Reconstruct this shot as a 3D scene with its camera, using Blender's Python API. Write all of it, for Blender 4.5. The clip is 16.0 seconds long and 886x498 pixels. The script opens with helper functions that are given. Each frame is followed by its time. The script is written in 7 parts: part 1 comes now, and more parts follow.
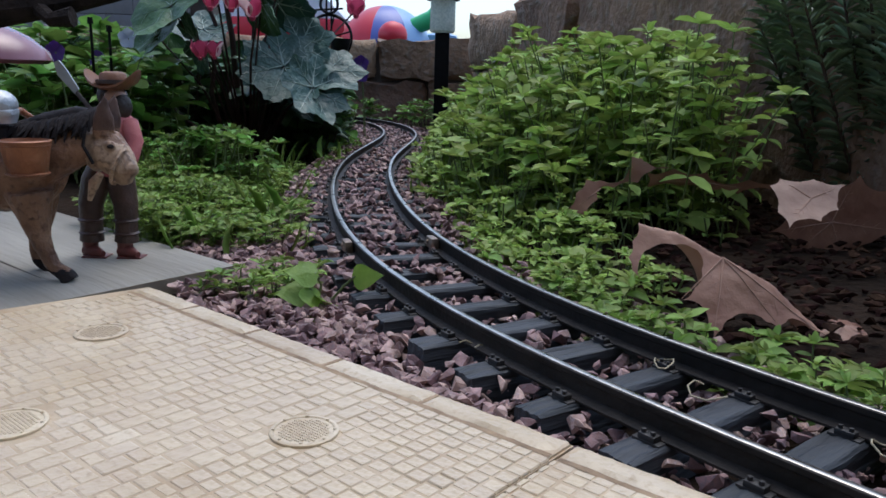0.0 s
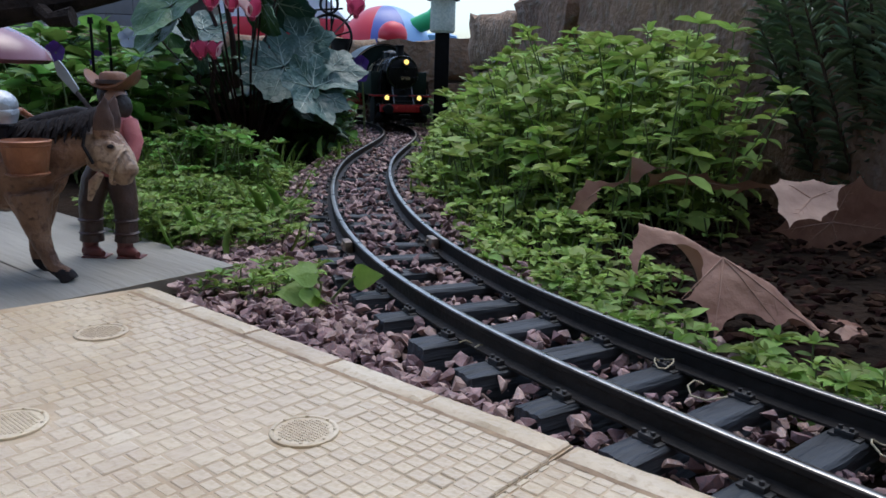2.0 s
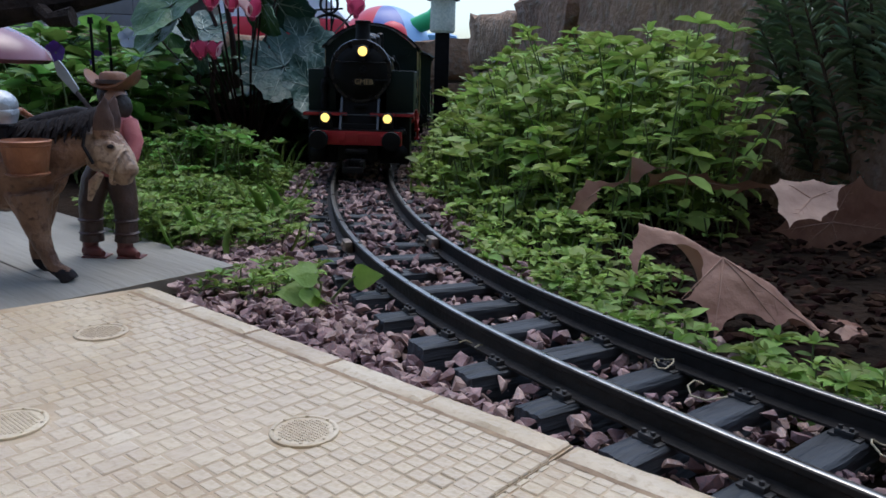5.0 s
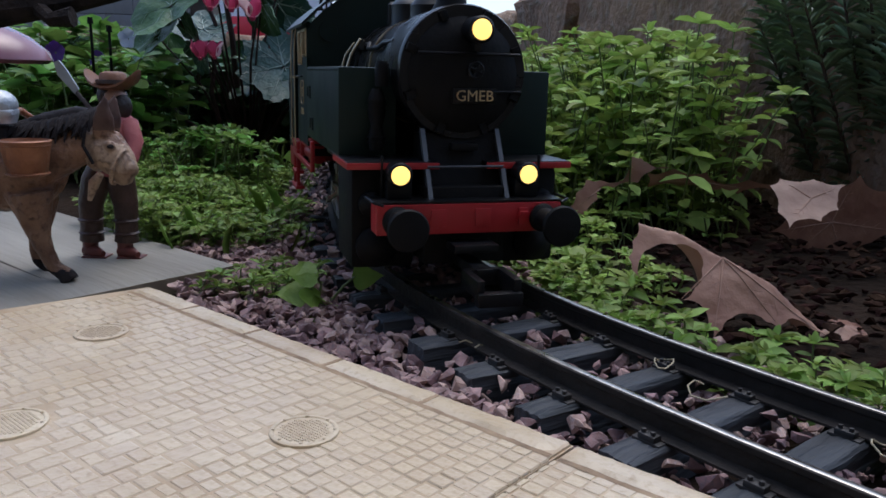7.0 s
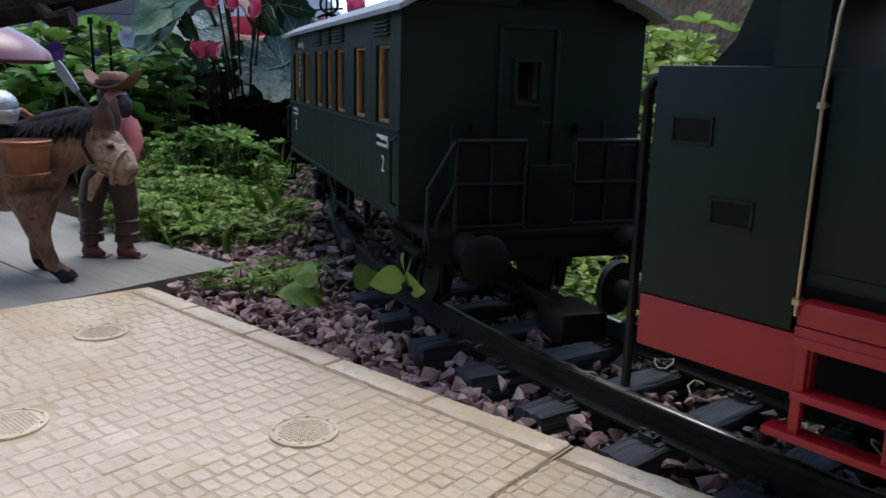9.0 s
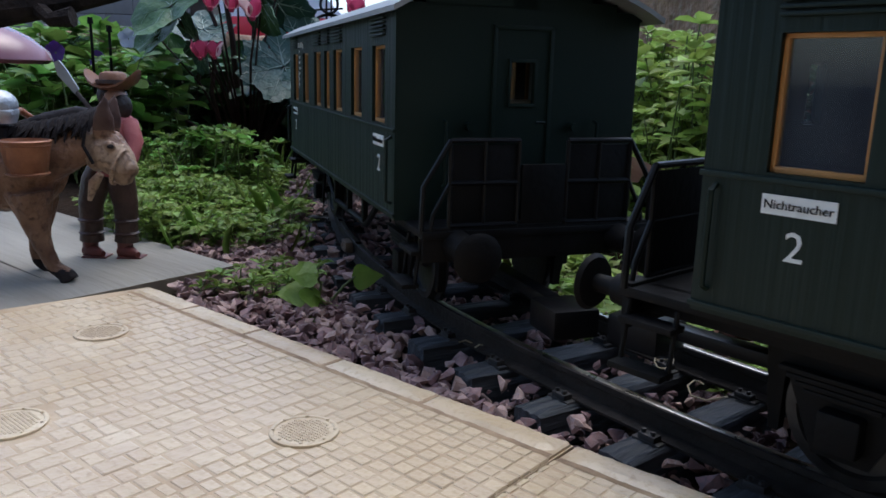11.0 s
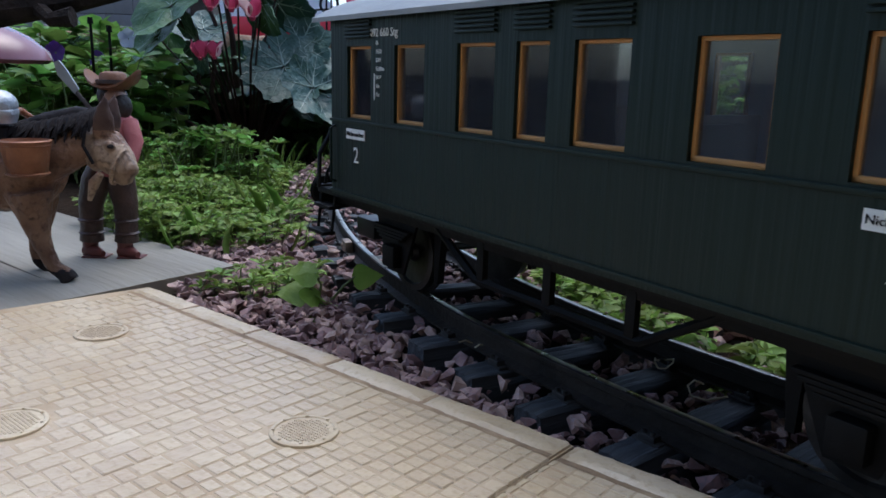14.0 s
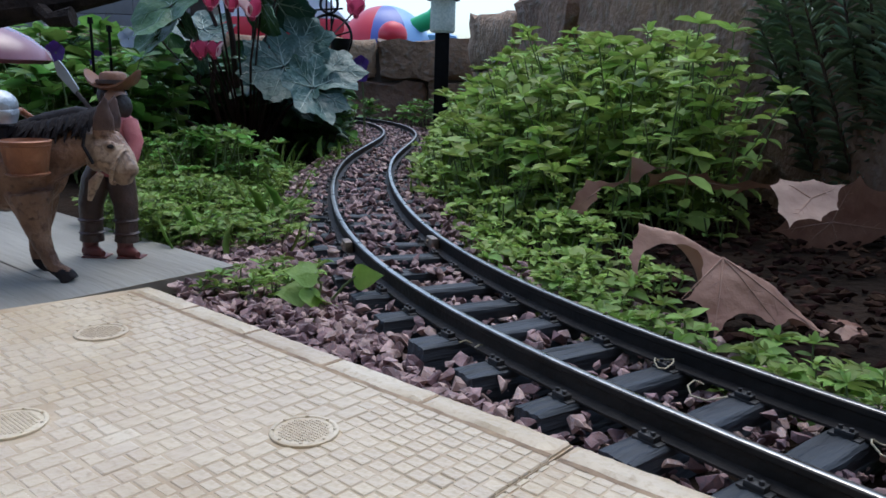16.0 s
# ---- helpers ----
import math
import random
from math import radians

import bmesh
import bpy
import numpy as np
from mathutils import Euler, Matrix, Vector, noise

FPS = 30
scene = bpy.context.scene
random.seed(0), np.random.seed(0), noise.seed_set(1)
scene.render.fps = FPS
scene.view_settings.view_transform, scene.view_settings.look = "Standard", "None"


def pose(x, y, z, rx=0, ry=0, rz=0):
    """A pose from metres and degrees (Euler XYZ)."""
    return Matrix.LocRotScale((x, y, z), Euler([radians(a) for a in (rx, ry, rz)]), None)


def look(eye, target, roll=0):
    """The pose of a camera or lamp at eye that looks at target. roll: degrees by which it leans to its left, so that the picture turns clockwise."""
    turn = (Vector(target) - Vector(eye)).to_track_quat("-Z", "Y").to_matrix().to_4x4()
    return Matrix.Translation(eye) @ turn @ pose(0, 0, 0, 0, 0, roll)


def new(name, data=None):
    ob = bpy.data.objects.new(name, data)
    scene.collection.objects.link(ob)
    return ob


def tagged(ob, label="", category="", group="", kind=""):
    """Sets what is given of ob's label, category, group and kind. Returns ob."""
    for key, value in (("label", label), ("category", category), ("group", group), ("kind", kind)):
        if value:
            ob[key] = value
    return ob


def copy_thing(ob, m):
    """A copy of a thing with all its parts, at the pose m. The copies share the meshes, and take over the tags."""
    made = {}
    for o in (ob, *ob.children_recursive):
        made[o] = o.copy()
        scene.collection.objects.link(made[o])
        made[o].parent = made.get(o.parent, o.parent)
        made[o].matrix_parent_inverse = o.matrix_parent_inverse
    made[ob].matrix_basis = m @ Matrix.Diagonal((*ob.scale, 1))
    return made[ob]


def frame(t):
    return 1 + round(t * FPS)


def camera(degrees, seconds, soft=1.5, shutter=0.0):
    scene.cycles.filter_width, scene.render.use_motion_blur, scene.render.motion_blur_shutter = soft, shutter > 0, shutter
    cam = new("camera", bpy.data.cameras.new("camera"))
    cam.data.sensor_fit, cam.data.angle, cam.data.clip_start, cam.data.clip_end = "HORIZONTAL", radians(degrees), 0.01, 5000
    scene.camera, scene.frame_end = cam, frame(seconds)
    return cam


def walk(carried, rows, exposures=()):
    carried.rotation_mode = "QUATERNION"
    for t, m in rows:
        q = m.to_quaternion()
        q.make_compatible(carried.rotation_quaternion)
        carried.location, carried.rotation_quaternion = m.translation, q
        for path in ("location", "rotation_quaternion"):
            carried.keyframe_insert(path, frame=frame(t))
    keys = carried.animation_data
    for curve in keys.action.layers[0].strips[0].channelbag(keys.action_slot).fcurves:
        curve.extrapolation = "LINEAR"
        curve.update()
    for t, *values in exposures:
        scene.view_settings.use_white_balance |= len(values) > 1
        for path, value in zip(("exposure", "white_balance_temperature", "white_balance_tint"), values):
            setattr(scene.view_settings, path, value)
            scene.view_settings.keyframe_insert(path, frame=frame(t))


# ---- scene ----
from mathutils.geometry import delaunay_2d_cdt
import itertools

# the camera stands still beside the track; rail heads lie at z = 0
EYE = (0.0, 0.0, 0.08745)
cam = camera(59.6, 16.0, soft=1.6, shutter=0.06)
CAM_POSE = look(EYE, (0.0, math.cos(radians(12.735)), EYE[2] - math.sin(radians(12.735))), 1.48)
walk(cam, [(0.0, CAM_POSE), (16.0, CAM_POSE)], exposures=[(0.0, 0.56, 5850, 7), (4.0, 0.50, 5700, 6), (7.0, 0.46, 5800, 9), (8.0, 0.54, 5900, 10), (8.6, 0.72, 5850, 9), (13.0, 0.68, 5720, 7), (14.5, 0.66, 5620, 6), (15.5, 0.62, 5600, 5), (16.0, 0.60, 5600, 5)])

# soft daylight under a bright, hazy sky
world = bpy.data.worlds.new("sky")
scene.world = world
world.use_nodes = True
wn = world.node_tree
sky = wn.nodes.new("ShaderNodeTexSky")
sky.sky_type = "NISHITA"
sky.sun_disc = False
sky.sun_elevation, sky.sun_rotation = radians(70), radians(20)
sky.air_density, sky.dust_density, sky.ozone_density = 1.0, 2.5, 1.0
wn.links.new(sky.outputs["Color"], wn.nodes["Background"].inputs["Color"])
wn.nodes["Background"].inputs["Strength"].default_value = 0.17
sun = new("sun", bpy.data.lights.new("sun", "SUN"))
sun.data.energy, sun.data.angle, sun.data.color = 0.7, radians(50), (1.0, 0.97, 0.93)
sun.matrix_world = look((math.sin(radians(20)) * 3, math.cos(radians(20)) * 3, 9.0), (0, 0, 0))


# ---- materials ----
def mat(name, c1, c2=None, scale=60.0, rough=0.6, metal=0.0, bump=0.15, fine=400.0, stretch=(1, 1, 1), vary=0.0, islands=0.0, spec=0.5, trans=0.0, emit=None, dirt=None, coat=0.0):
    """Two noise scales over colour and relief; vary: change from object to object; islands: from piece to piece."""
    m = bpy.data.materials.new(name)
    m.use_nodes = True
    t = m.node_tree
    N, K = t.nodes, t.links
    b = N["Principled BSDF"]
    co, mp = N.new("ShaderNodeTexCoord"), N.new("ShaderNodeMapping")
    K.new(co.outputs["Object"], mp.inputs["Vector"])
    mp.inputs["Scale"].default_value = stretch
    n1, n2 = N.new("ShaderNodeTexNoise"), N.new("ShaderNodeTexNoise")
    for n, sc, de in ((n1, scale, 4), (n2, fine, 3)):
        K.new(mp.outputs[0], n.inputs["Vector"])
        n.inputs["Scale"].default_value, n.inputs["Detail"].default_value = sc, de
    ramp = N.new("ShaderNodeValToRGB")
    ramp.color_ramp.elements[0].position, ramp.color_ramp.elements[1].position = 0.32, 0.68
    ramp.color_ramp.elements[0].color = (*c1, 1)
    ramp.color_ramp.elements[1].color = (*(c2 or [c * 1.25 for c in c1]), 1)
    K.new(n1.outputs["Fac"], ramp.inputs["Fac"])
    col = ramp.outputs["Color"]
    if dirt:
        mx = N.new("ShaderNodeMix")
        mx.data_type = "RGBA"
        r2 = N.new("ShaderNodeMapRange")
        r2.inputs[1].default_value, r2.inputs[2].default_value = 0.52, 0.75
        K.new(n2.outputs["Fac"], r2.inputs[0])
        K.new(r2.outputs[0], mx.inputs[0])
        K.new(col, mx.inputs[6])
        mx.inputs[7].default_value = (*dirt, 1)
        col = mx.outputs[2]
    for amount, node, out in ((vary, "ShaderNodeObjectInfo", "Random"), (islands, "ShaderNodeNewGeometry", "Random Per Island")):
        if amount:
            src = N.new(node)
            mr = N.new("ShaderNodeMapRange")
            mr.inputs[3].default_value, mr.inputs[4].default_value = 1 - amount, 1 + amount
            K.new(src.outputs[out], mr.inputs[0])
            hs = N.new("ShaderNodeHueSaturation")
            K.new(mr.outputs[0], hs.inputs["Value"])
            mh = N.new("ShaderNodeMapRange")
            mh.inputs[3].default_value, mh.inputs[4].default_value = 0.5 - amount * 0.05, 0.5 + amount * 0.05
            K.new(src.outputs[out], mh.inputs[0])
            K.new(mh.outputs[0], hs.inputs["Hue"])
            K.new(col, hs.inputs["Color"])
            col = hs.outputs["Color"]
    K.new(col, b.inputs["Base Color"])
    mr = N.new("ShaderNodeMapRange")
    mr.inputs[3].default_value, mr.inputs[4].default_value = max(rough - 0.12, 0.03), min(rough + 0.12, 1)
    K.new(n1.outputs["Fac"], mr.inputs[0])
    K.new(mr.outputs[0], b.inputs["Roughness"])
    b.inputs["Metallic"].default_value = metal
    b.inputs["Specular IOR Level"].default_value = spec
    b.inputs["Coat Weight"].default_value = coat
    if bump:
        bp = N.new("ShaderNodeBump")
        bp.inputs["Strength"].default_value, bp.inputs["Distance"].default_value = bump, 0.6 / fine
        K.new(n2.outputs["Fac"], bp.inputs["Height"])
        K.new(bp.outputs[0], b.inputs["Normal"])
    if emit:
        b.inputs["Emission Color"].default_value, b.inputs["Emission Strength"].default_value = (*emit[:3], 1), emit[3]
    if trans:
        tr, ms = N.new("ShaderNodeBsdfTranslucent"), N.new("ShaderNodeMixShader")
        K.new(col, tr.inputs["Color"])
        ms.inputs[0].default_value = trans
        K.new(b.outputs[0], ms.inputs[1])
        K.new(tr.outputs[0], ms.inputs[2])
        K.new(ms.outputs[0], N["Material Output"].inputs["Surface"])
    return m


def glass(name, tint=(0.9, 0.95, 0.95), rough=0.03, haze=0.10):
    m = bpy.data.materials.new(name)
    m.use_nodes = True
    N, K = m.node_tree.nodes, m.node_tree.links
    tr, gl, ms, fr = (N.new("ShaderNode" + k) for k in ("BsdfTransparent", "BsdfGlossy", "MixShader", "Fresnel"))
    tr.inputs[0].default_value = (*tint, 1)
    gl.inputs["Roughness"].default_value = rough
    fr.inputs["IOR"].default_value = 1.45
    # blue-grey diffuse share painted in as the haze of reflected sky
    df, haze_mix = N.new("ShaderNodeBsdfDiffuse"), N.new("ShaderNodeMixShader")
    df.inputs[0].default_value = (0.30, 0.33, 0.40, 1)
    haze_mix.inputs[0].default_value = haze
    K.new(tr.outputs[0], haze_mix.inputs[1])
    K.new(df.outputs[0], haze_mix.inputs[2])
    K.new(fr.outputs[0], ms.inputs[0])
    K.new(haze_mix.outputs[0], ms.inputs[1])
    K.new(gl.outputs[0], ms.inputs[2])
    K.new(ms.outputs[0], N["Material Output"].inputs["Surface"])
    return m


SOIL = mat("soil", (0.010, 0.007, 0.005), (0.030, 0.020, 0.014), 14, 0.95, bump=0.9, fine=120, spec=0.04)
STONE_BALLAST = mat("porphyry_chippings", (0.145, 0.082, 0.074), (0.40, 0.250, 0.230), 160, 0.72, bump=0.6, fine=900, islands=0.55, spec=0.4, dirt=(0.24, 0.195, 0.20))
SLEEPER = mat("grey_sleeper_plastic", (0.011, 0.012, 0.014), (0.046, 0.051, 0.057), 90, 0.60, bump=1.0, fine=330, stretch=(1.0, 0.12, 1.0), vary=0.15, spec=0.35)
CHAIR = mat("black_rail_chair", (0.012, 0.011, 0.011), (0.03, 0.028, 0.027), 300, 0.6)
RAIL = mat("tarnished_rail_web", (0.012, 0.010, 0.0085), (0.030, 0.024, 0.020), 80, 0.62, 0.15, bump=0.3, spec=0.25)
RAILTOP = mat("polished_rail_head", (0.34, 0.315, 0.28), (0.50, 0.47, 0.42), 120, 0.30, 1.0, bump=0.05, stretch=(1, 1, 1))
CLAMP = mat("brass_rail_clamp", (0.16, 0.12, 0.09), (0.28, 0.22, 0.17), 200, 0.5, 0.6)
GREEN = mat("dark_green_enamel", (0.0045, 0.0125, 0.0100), (0.0065, 0.0160, 0.0130), 40, 0.50, bump=0.06, fine=900, spec=0.22)
COACH = mat("dark_green_coach_paint", (0.0045, 0.0125, 0.0090), (0.0065, 0.0160, 0.0115), 40, 0.50, bump=0.06, fine=900, spec=0.25)
PLANKED = mat("dark_green_planking", (0.0045, 0.0125, 0.0090), (0.0065, 0.0160, 0.0115), 40, 0.50, bump=0.5, fine=420, stretch=(1.0, 1.0, 0.02), spec=0.25)
BLACK = mat("satin_black", (0.003, 0.003, 0.0036), (0.007, 0.007, 0.008), 60, 0.36, bump=0.05, fine=700, spec=0.22)
BOILER = mat("black_boiler_enamel", (0.005, 0.005, 0.0055), (0.010, 0.010, 0.011), 60, 0.26, bump=0.06, fine=700, spec=0.30)
SOOT = mat("matt_black", (0.003, 0.003, 0.003), (0.007, 0.0065, 0.0065), 90, 0.6, bump=0.15, spec=0.14)
RED = mat("signal_red_plastic", (0.27, 0.006, 0.010), (0.34, 0.010, 0.014), 60, 0.42, bump=0.05, fine=700)
WHEELRED = mat("dark_red_wheel", (0.080, 0.005, 0.008), (0.13, 0.009, 0.012), 90, 0.45, bump=0.05)
STEEL = mat("bright_steel", (0.46, 0.44, 0.41), (0.62, 0.60, 0.56), 150, 0.30, 1.0, bump=0.05)
IVORY = mat("pale_nickel_rod", (0.19, 0.165, 0.135), (0.29, 0.26, 0.215), 150, 0.40, 0.6, bump=0.05)
BRASS = mat("pale_brass", (0.42, 0.34, 0.22), (0.55, 0.46, 0.31), 150, 0.35, 0.9, bump=0.05)
GOLD = mat("ochre_lettering", (0.34, 0.235, 0.115), (0.42, 0.30, 0.15), 200, 0.5, bump=0)
WHITE = mat("white_lettering", (0.62, 0.64, 0.62), (0.72, 0.74, 0.72), 200, 0.5, bump=0)
OCHRE = mat("ochre_window_frame", (0.36, 0.17, 0.045), (0.44, 0.22, 0.06), 120, 0.5, bump=0.1)
ROOF = mat("grey_coach_roof", (0.20, 0.21, 0.21), (0.27, 0.28, 0.28), 70, 0.55, bump=0.15)
LAMPLENS = mat("lit_lamp_lens", (0.7, 0.5, 0.12), None, 100, 0.3, bump=0, emit=(1.0, 0.63, 0.15, 1.15))
LINING = mat("pale_coach_lining", (0.34, 0.33, 0.31), (0.44, 0.43, 0.40), 60, 0.6)
SEAT = mat("light_wooden_bench", (0.36, 0.28, 0.19), (0.50, 0.40, 0.28), 90, 0.6)
PANE = glass("window_pane", (0.86, 0.90, 0.92), 0.03, 0.06)
PLATFORM = mat("cream_cast_paving", (0.49, 0.370, 0.222), (0.63, 0.520, 0.365), 22, 0.32, bump=0.30, fine=500, vary=0.05, islands=0.05, spec=0.5, dirt=(0.44, 0.32, 0.19))
JOINT = mat("tan_paving_joint", (0.40, 0.285, 0.165), (0.54, 0.42, 0.28), 45, 0.6, bump=0.3)
BOARD = mat("weathered_grey_board", (0.22, 0.20, 0.165), (0.34, 0.315, 0.265), 30, 0.7, bump=0.5, fine=220, stretch=(0.12, 1, 1), spec=0.3)
ENDGRAIN = mat("board_end", (0.24, 0.19, 0.13), (0.34, 0.27, 0.19), 90, 0.8)


# ---- building helpers ----
def finish(bm, name, mats, sharp=35):
    me = bpy.data.meshes.new(name)
    bm.normal_update()
    bm.to_mesh(me)
    bm.free()
    for m in mats if isinstance(mats, (list, tuple)) else [mats]:
        me.materials.append(m)
    me.shade_smooth()
    me.set_sharp_from_angle(angle=radians(sharp))
    return me


def part(name, bm, material, parent, label="", at=None, sharp=35):
    ob = new(name, bm if isinstance(bm, bpy.types.Mesh) else finish(bm, name, material, sharp))
    ob.parent = parent
    if at is not None:
        ob.matrix_basis = at
    if label:
        ob["label"] = label
    return ob


def thing(name, m=None, label="", category="", group="", kind=""):
    ob = new(name)
    ob.empty_display_size = 0.02
    if m is not None:
        ob.matrix_basis = m
    return tagged(ob, label, category, group, kind)


def whole(name, bm, mats, label, category, group="", kind="", m=None, sharp=35):
    ob = new(name, finish(bm, name, mats, sharp))
    if m is not None:
        ob.matrix_basis = m
    return tagged(ob, label, category, group, kind)


def box(bm, x0, x1, y0, y1, z0, z1, bevel=0.0, mi=0, m=None):
    r = bmesh.ops.create_cube(bm, size=1)
    vs = r["verts"]
    for v in vs:
        v.co = Vector(((x0 + x1) / 2 + v.co.x * (x1 - x0), (y0 + y1) / 2 + v.co.y * (y1 - y0), (z0 + z1) / 2 + v.co.z * (z1 - z0)))
        if m is not None:
            v.co = m @ v.co
    faces = {f for v in vs for f in v.link_faces}
    for f in faces:
        f.material_index = mi
    if bevel:
        es = list({e for v in vs for e in v.link_edges})
        r = bmesh.ops.bevel(bm, geom=es, offset=bevel, segments=2, affect="EDGES", profile=0.6)
        for f in r["faces"]:
            f.material_index = mi
    return bm


def tube(bm, pts, radii, n=10, mi=0, caps=True, squash=1.0):
    """A round bar along pts with a radius at each."""
    pts = [Vector(p) for p in pts]
    if not hasattr(radii, "__len__"):
        radii = [radii] * len(pts)
    rings, side = [], None
    for i, p in enumerate(pts):
        d = (pts[min(i + 1, len(pts) - 1)] - pts[max(i - 1, 0)]).normalized()
        if side is None:
            side = d.orthogonal().normalized()
        side = (side - d * side.dot(d)).normalized()
        up = d.cross(side)
        rings.append([bm.verts.new(p + (side * math.cos(a) + up * math.sin(a) * squash) * max(radii[i], 1e-5)) for a in (2 * math.pi * k / n for k in range(n))])
    for a, b in zip(rings, rings[1:]):
        for k in range(n):
            bm.faces.new((a[k], a[(k + 1) % n], b[(k + 1) % n], b[k])).material_index = mi
    if caps:
        bm.faces.new(rings[0][::-1]).material_index = mi
        bm.faces.new(rings[-1]).material_index = mi
    return bm


def lathe(bm, profile, axis="x", n=32, mi=0, centre=(0, 0, 0)):
    """profile: (position along the axis, radius)."""
    c = Vector(centre)
    rings = []
    for a, r in profile:
        ring = []
        for k in range(n):
            t = 2 * math.pi * k / n
            p = {"x": (a, r * math.cos(t), r * math.sin(t)), "y": (r * math.sin(t), a, r * math.cos(t)), "z": (r * math.cos(t), r * math.sin(t), a)}[axis]
            ring.append(bm.verts.new(c + Vector(p)))
        rings.append(ring)
    for p, q in zip(rings, rings[1:]):
        for k in range(n):
            bm.faces.new((p[k], p[(k + 1) % n], q[(k + 1) % n], q[k])).material_index = mi
    bm.faces.new(rings[0][::-1]).material_index = mi
    bm.faces.new(rings[-1]).material_index = mi
    return bm


def prism(bm, outline, x0, x1, axis="x", mi=0):
    """A flat outline drawn out along an axis; outline in the two other axes, in order."""
    def at(p, d):
        return {"x": (d, p[0], p[1]), "y": (p[0], d, p[1]), "z": (p[0], p[1], d)}[axis]
    a = [bm.verts.new(at(p, x0)) for p in outline]
    b = [bm.verts.new(at(p, x1)) for p in outline]
    fs = [bm.faces.new(a), bm.faces.new(b[::-1])]
    for k in range(len(a)):
        fs.append(bm.faces.new((a[k], b[k], b[(k + 1) % len(a)], a[(k + 1) % len(a)])))
    for f in fs:
        f.material_index = mi
    bmesh.ops.recalc_face_normals(bm, faces=fs)
    return bm


def ellipsoid(bm, c, r, mi=0, rot=None, n=14):
    res = bmesh.ops.create_uvsphere(bm, u_segments=n, v_segments=max(6, n * 2 // 3), radius=1)
    for v in res["verts"]:
        p = Vector((v.co.x * r[0], v.co.y * r[1], v.co.z * r[2]))
        if rot is not None:
            p = rot @ p
        v.co = p + Vector(c)
    for f in {f for v in res["verts"] for f in v.link_faces}:
        f.material_index = mi


def frame_of(origin, tip, side):
    """A pose whose x runs from origin to tip and whose y leans towards side."""
    o, x = Vector(origin), (Vector(tip) - Vector(origin)).normalized()
    y = Vector(side) - o
    y = (y - x * y.dot(x)).normalized()
    z = x.cross(y)
    return Matrix(((x.x, y.x, z.x, o.x), (x.y, y.y, z.y, o.y), (x.z, y.z, z.z, o.z), (0, 0, 0, 1)))


def lettering(name, text, size, material, parent, m, label="", align="CENTER", depth=0.00012):
    cu = bpy.data.curves.new(name, "FONT")
    cu.body, cu.size, cu.align_x, cu.align_y, cu.extrude, cu.resolution_u = text, size, align, "CENTER", depth, 2
    tmp = new("text", cu)
    bpy.context.view_layer.update()
    me = bpy.data.meshes.new_from_object(tmp)
    bpy.data.objects.remove(tmp)
    me.materials.clear()
    me.materials.append(material)
    return part(name, me, None, parent, label or text, at=m)


def pieces(name, verts, faces, mats, label="", category="", kind="stuff", midx=None, smooth=True):
    me = bpy.data.meshes.new(name)
    me.from_pydata(verts, [], faces)
    for m in mats if isinstance(mats, (list, tuple)) else [mats]:
        me.materials.append(m)
    if midx is not None:
        me.polygons.foreach_set("material_index", midx)
    if smooth:
        me.shade_smooth()
    me.update()
    return tagged(new(name, me), label, category, "", kind)


# ---- the track's centre line: curvature along it, from the near end ----
BEND_AT = (-3, -0.38, -0.3, 0, 0.12, 0.25, 0.4, 0.55, 0.7, 0.85, 1.0, 1.15, 1.3, 1.45, 1.62, 1.75, 1.78, 4.5)
BEND = (0, 0, -1.0, -0.172, -1.735, -1.623, -0.677, -0.559, -0.739, -0.010, 0.970, 1.098, 1.665, 2.303, 1.7, 1.75, 0, 0)
STEP = 0.005
ARC = np.arange(-3, 4.5, STEP)
I0 = int(round(3 / STEP))
TURN = np.concatenate([[0], np.cumsum(np.interp(ARC + STEP / 2, BEND_AT, BEND) * STEP)])
TURN += 2.2628 - TURN[I0]
MID = (TURN[1:] + TURN[:-1]) / 2
LINE_X = np.concatenate([[0], np.cumsum(np.cos(MID) * STEP)])
LINE_Y = np.concatenate([[0], np.cumsum(np.sin(MID) * STEP)])
LINE_X += 0.1191 - LINE_X[I0]
LINE_Y += 0.1647 - LINE_Y[I0]
ARC = np.append(ARC, 4.5)
GAUGE = 0.0478


def on_track(s, off=0.0, z=0.0):
    """A point of the line; off: metres to the left, looking away from the near end."""
    h = np.interp(s, ARC, TURN)
    return Vector((np.interp(s, ARC, LINE_X) - math.sin(h) * off, np.interp(s, ARC, LINE_Y) + math.cos(h) * off, z))


def rides(s, half):
    """The pose of a vehicle whose axles stand half before and behind s; it runs towards the near end."""
    a, b = on_track(s - half), on_track(s + half)
    d = a - b
    m = (a + b) / 2
    return pose(m.x, m.y, 0, 0, 0, math.degrees(math.atan2(d.y, d.x)))


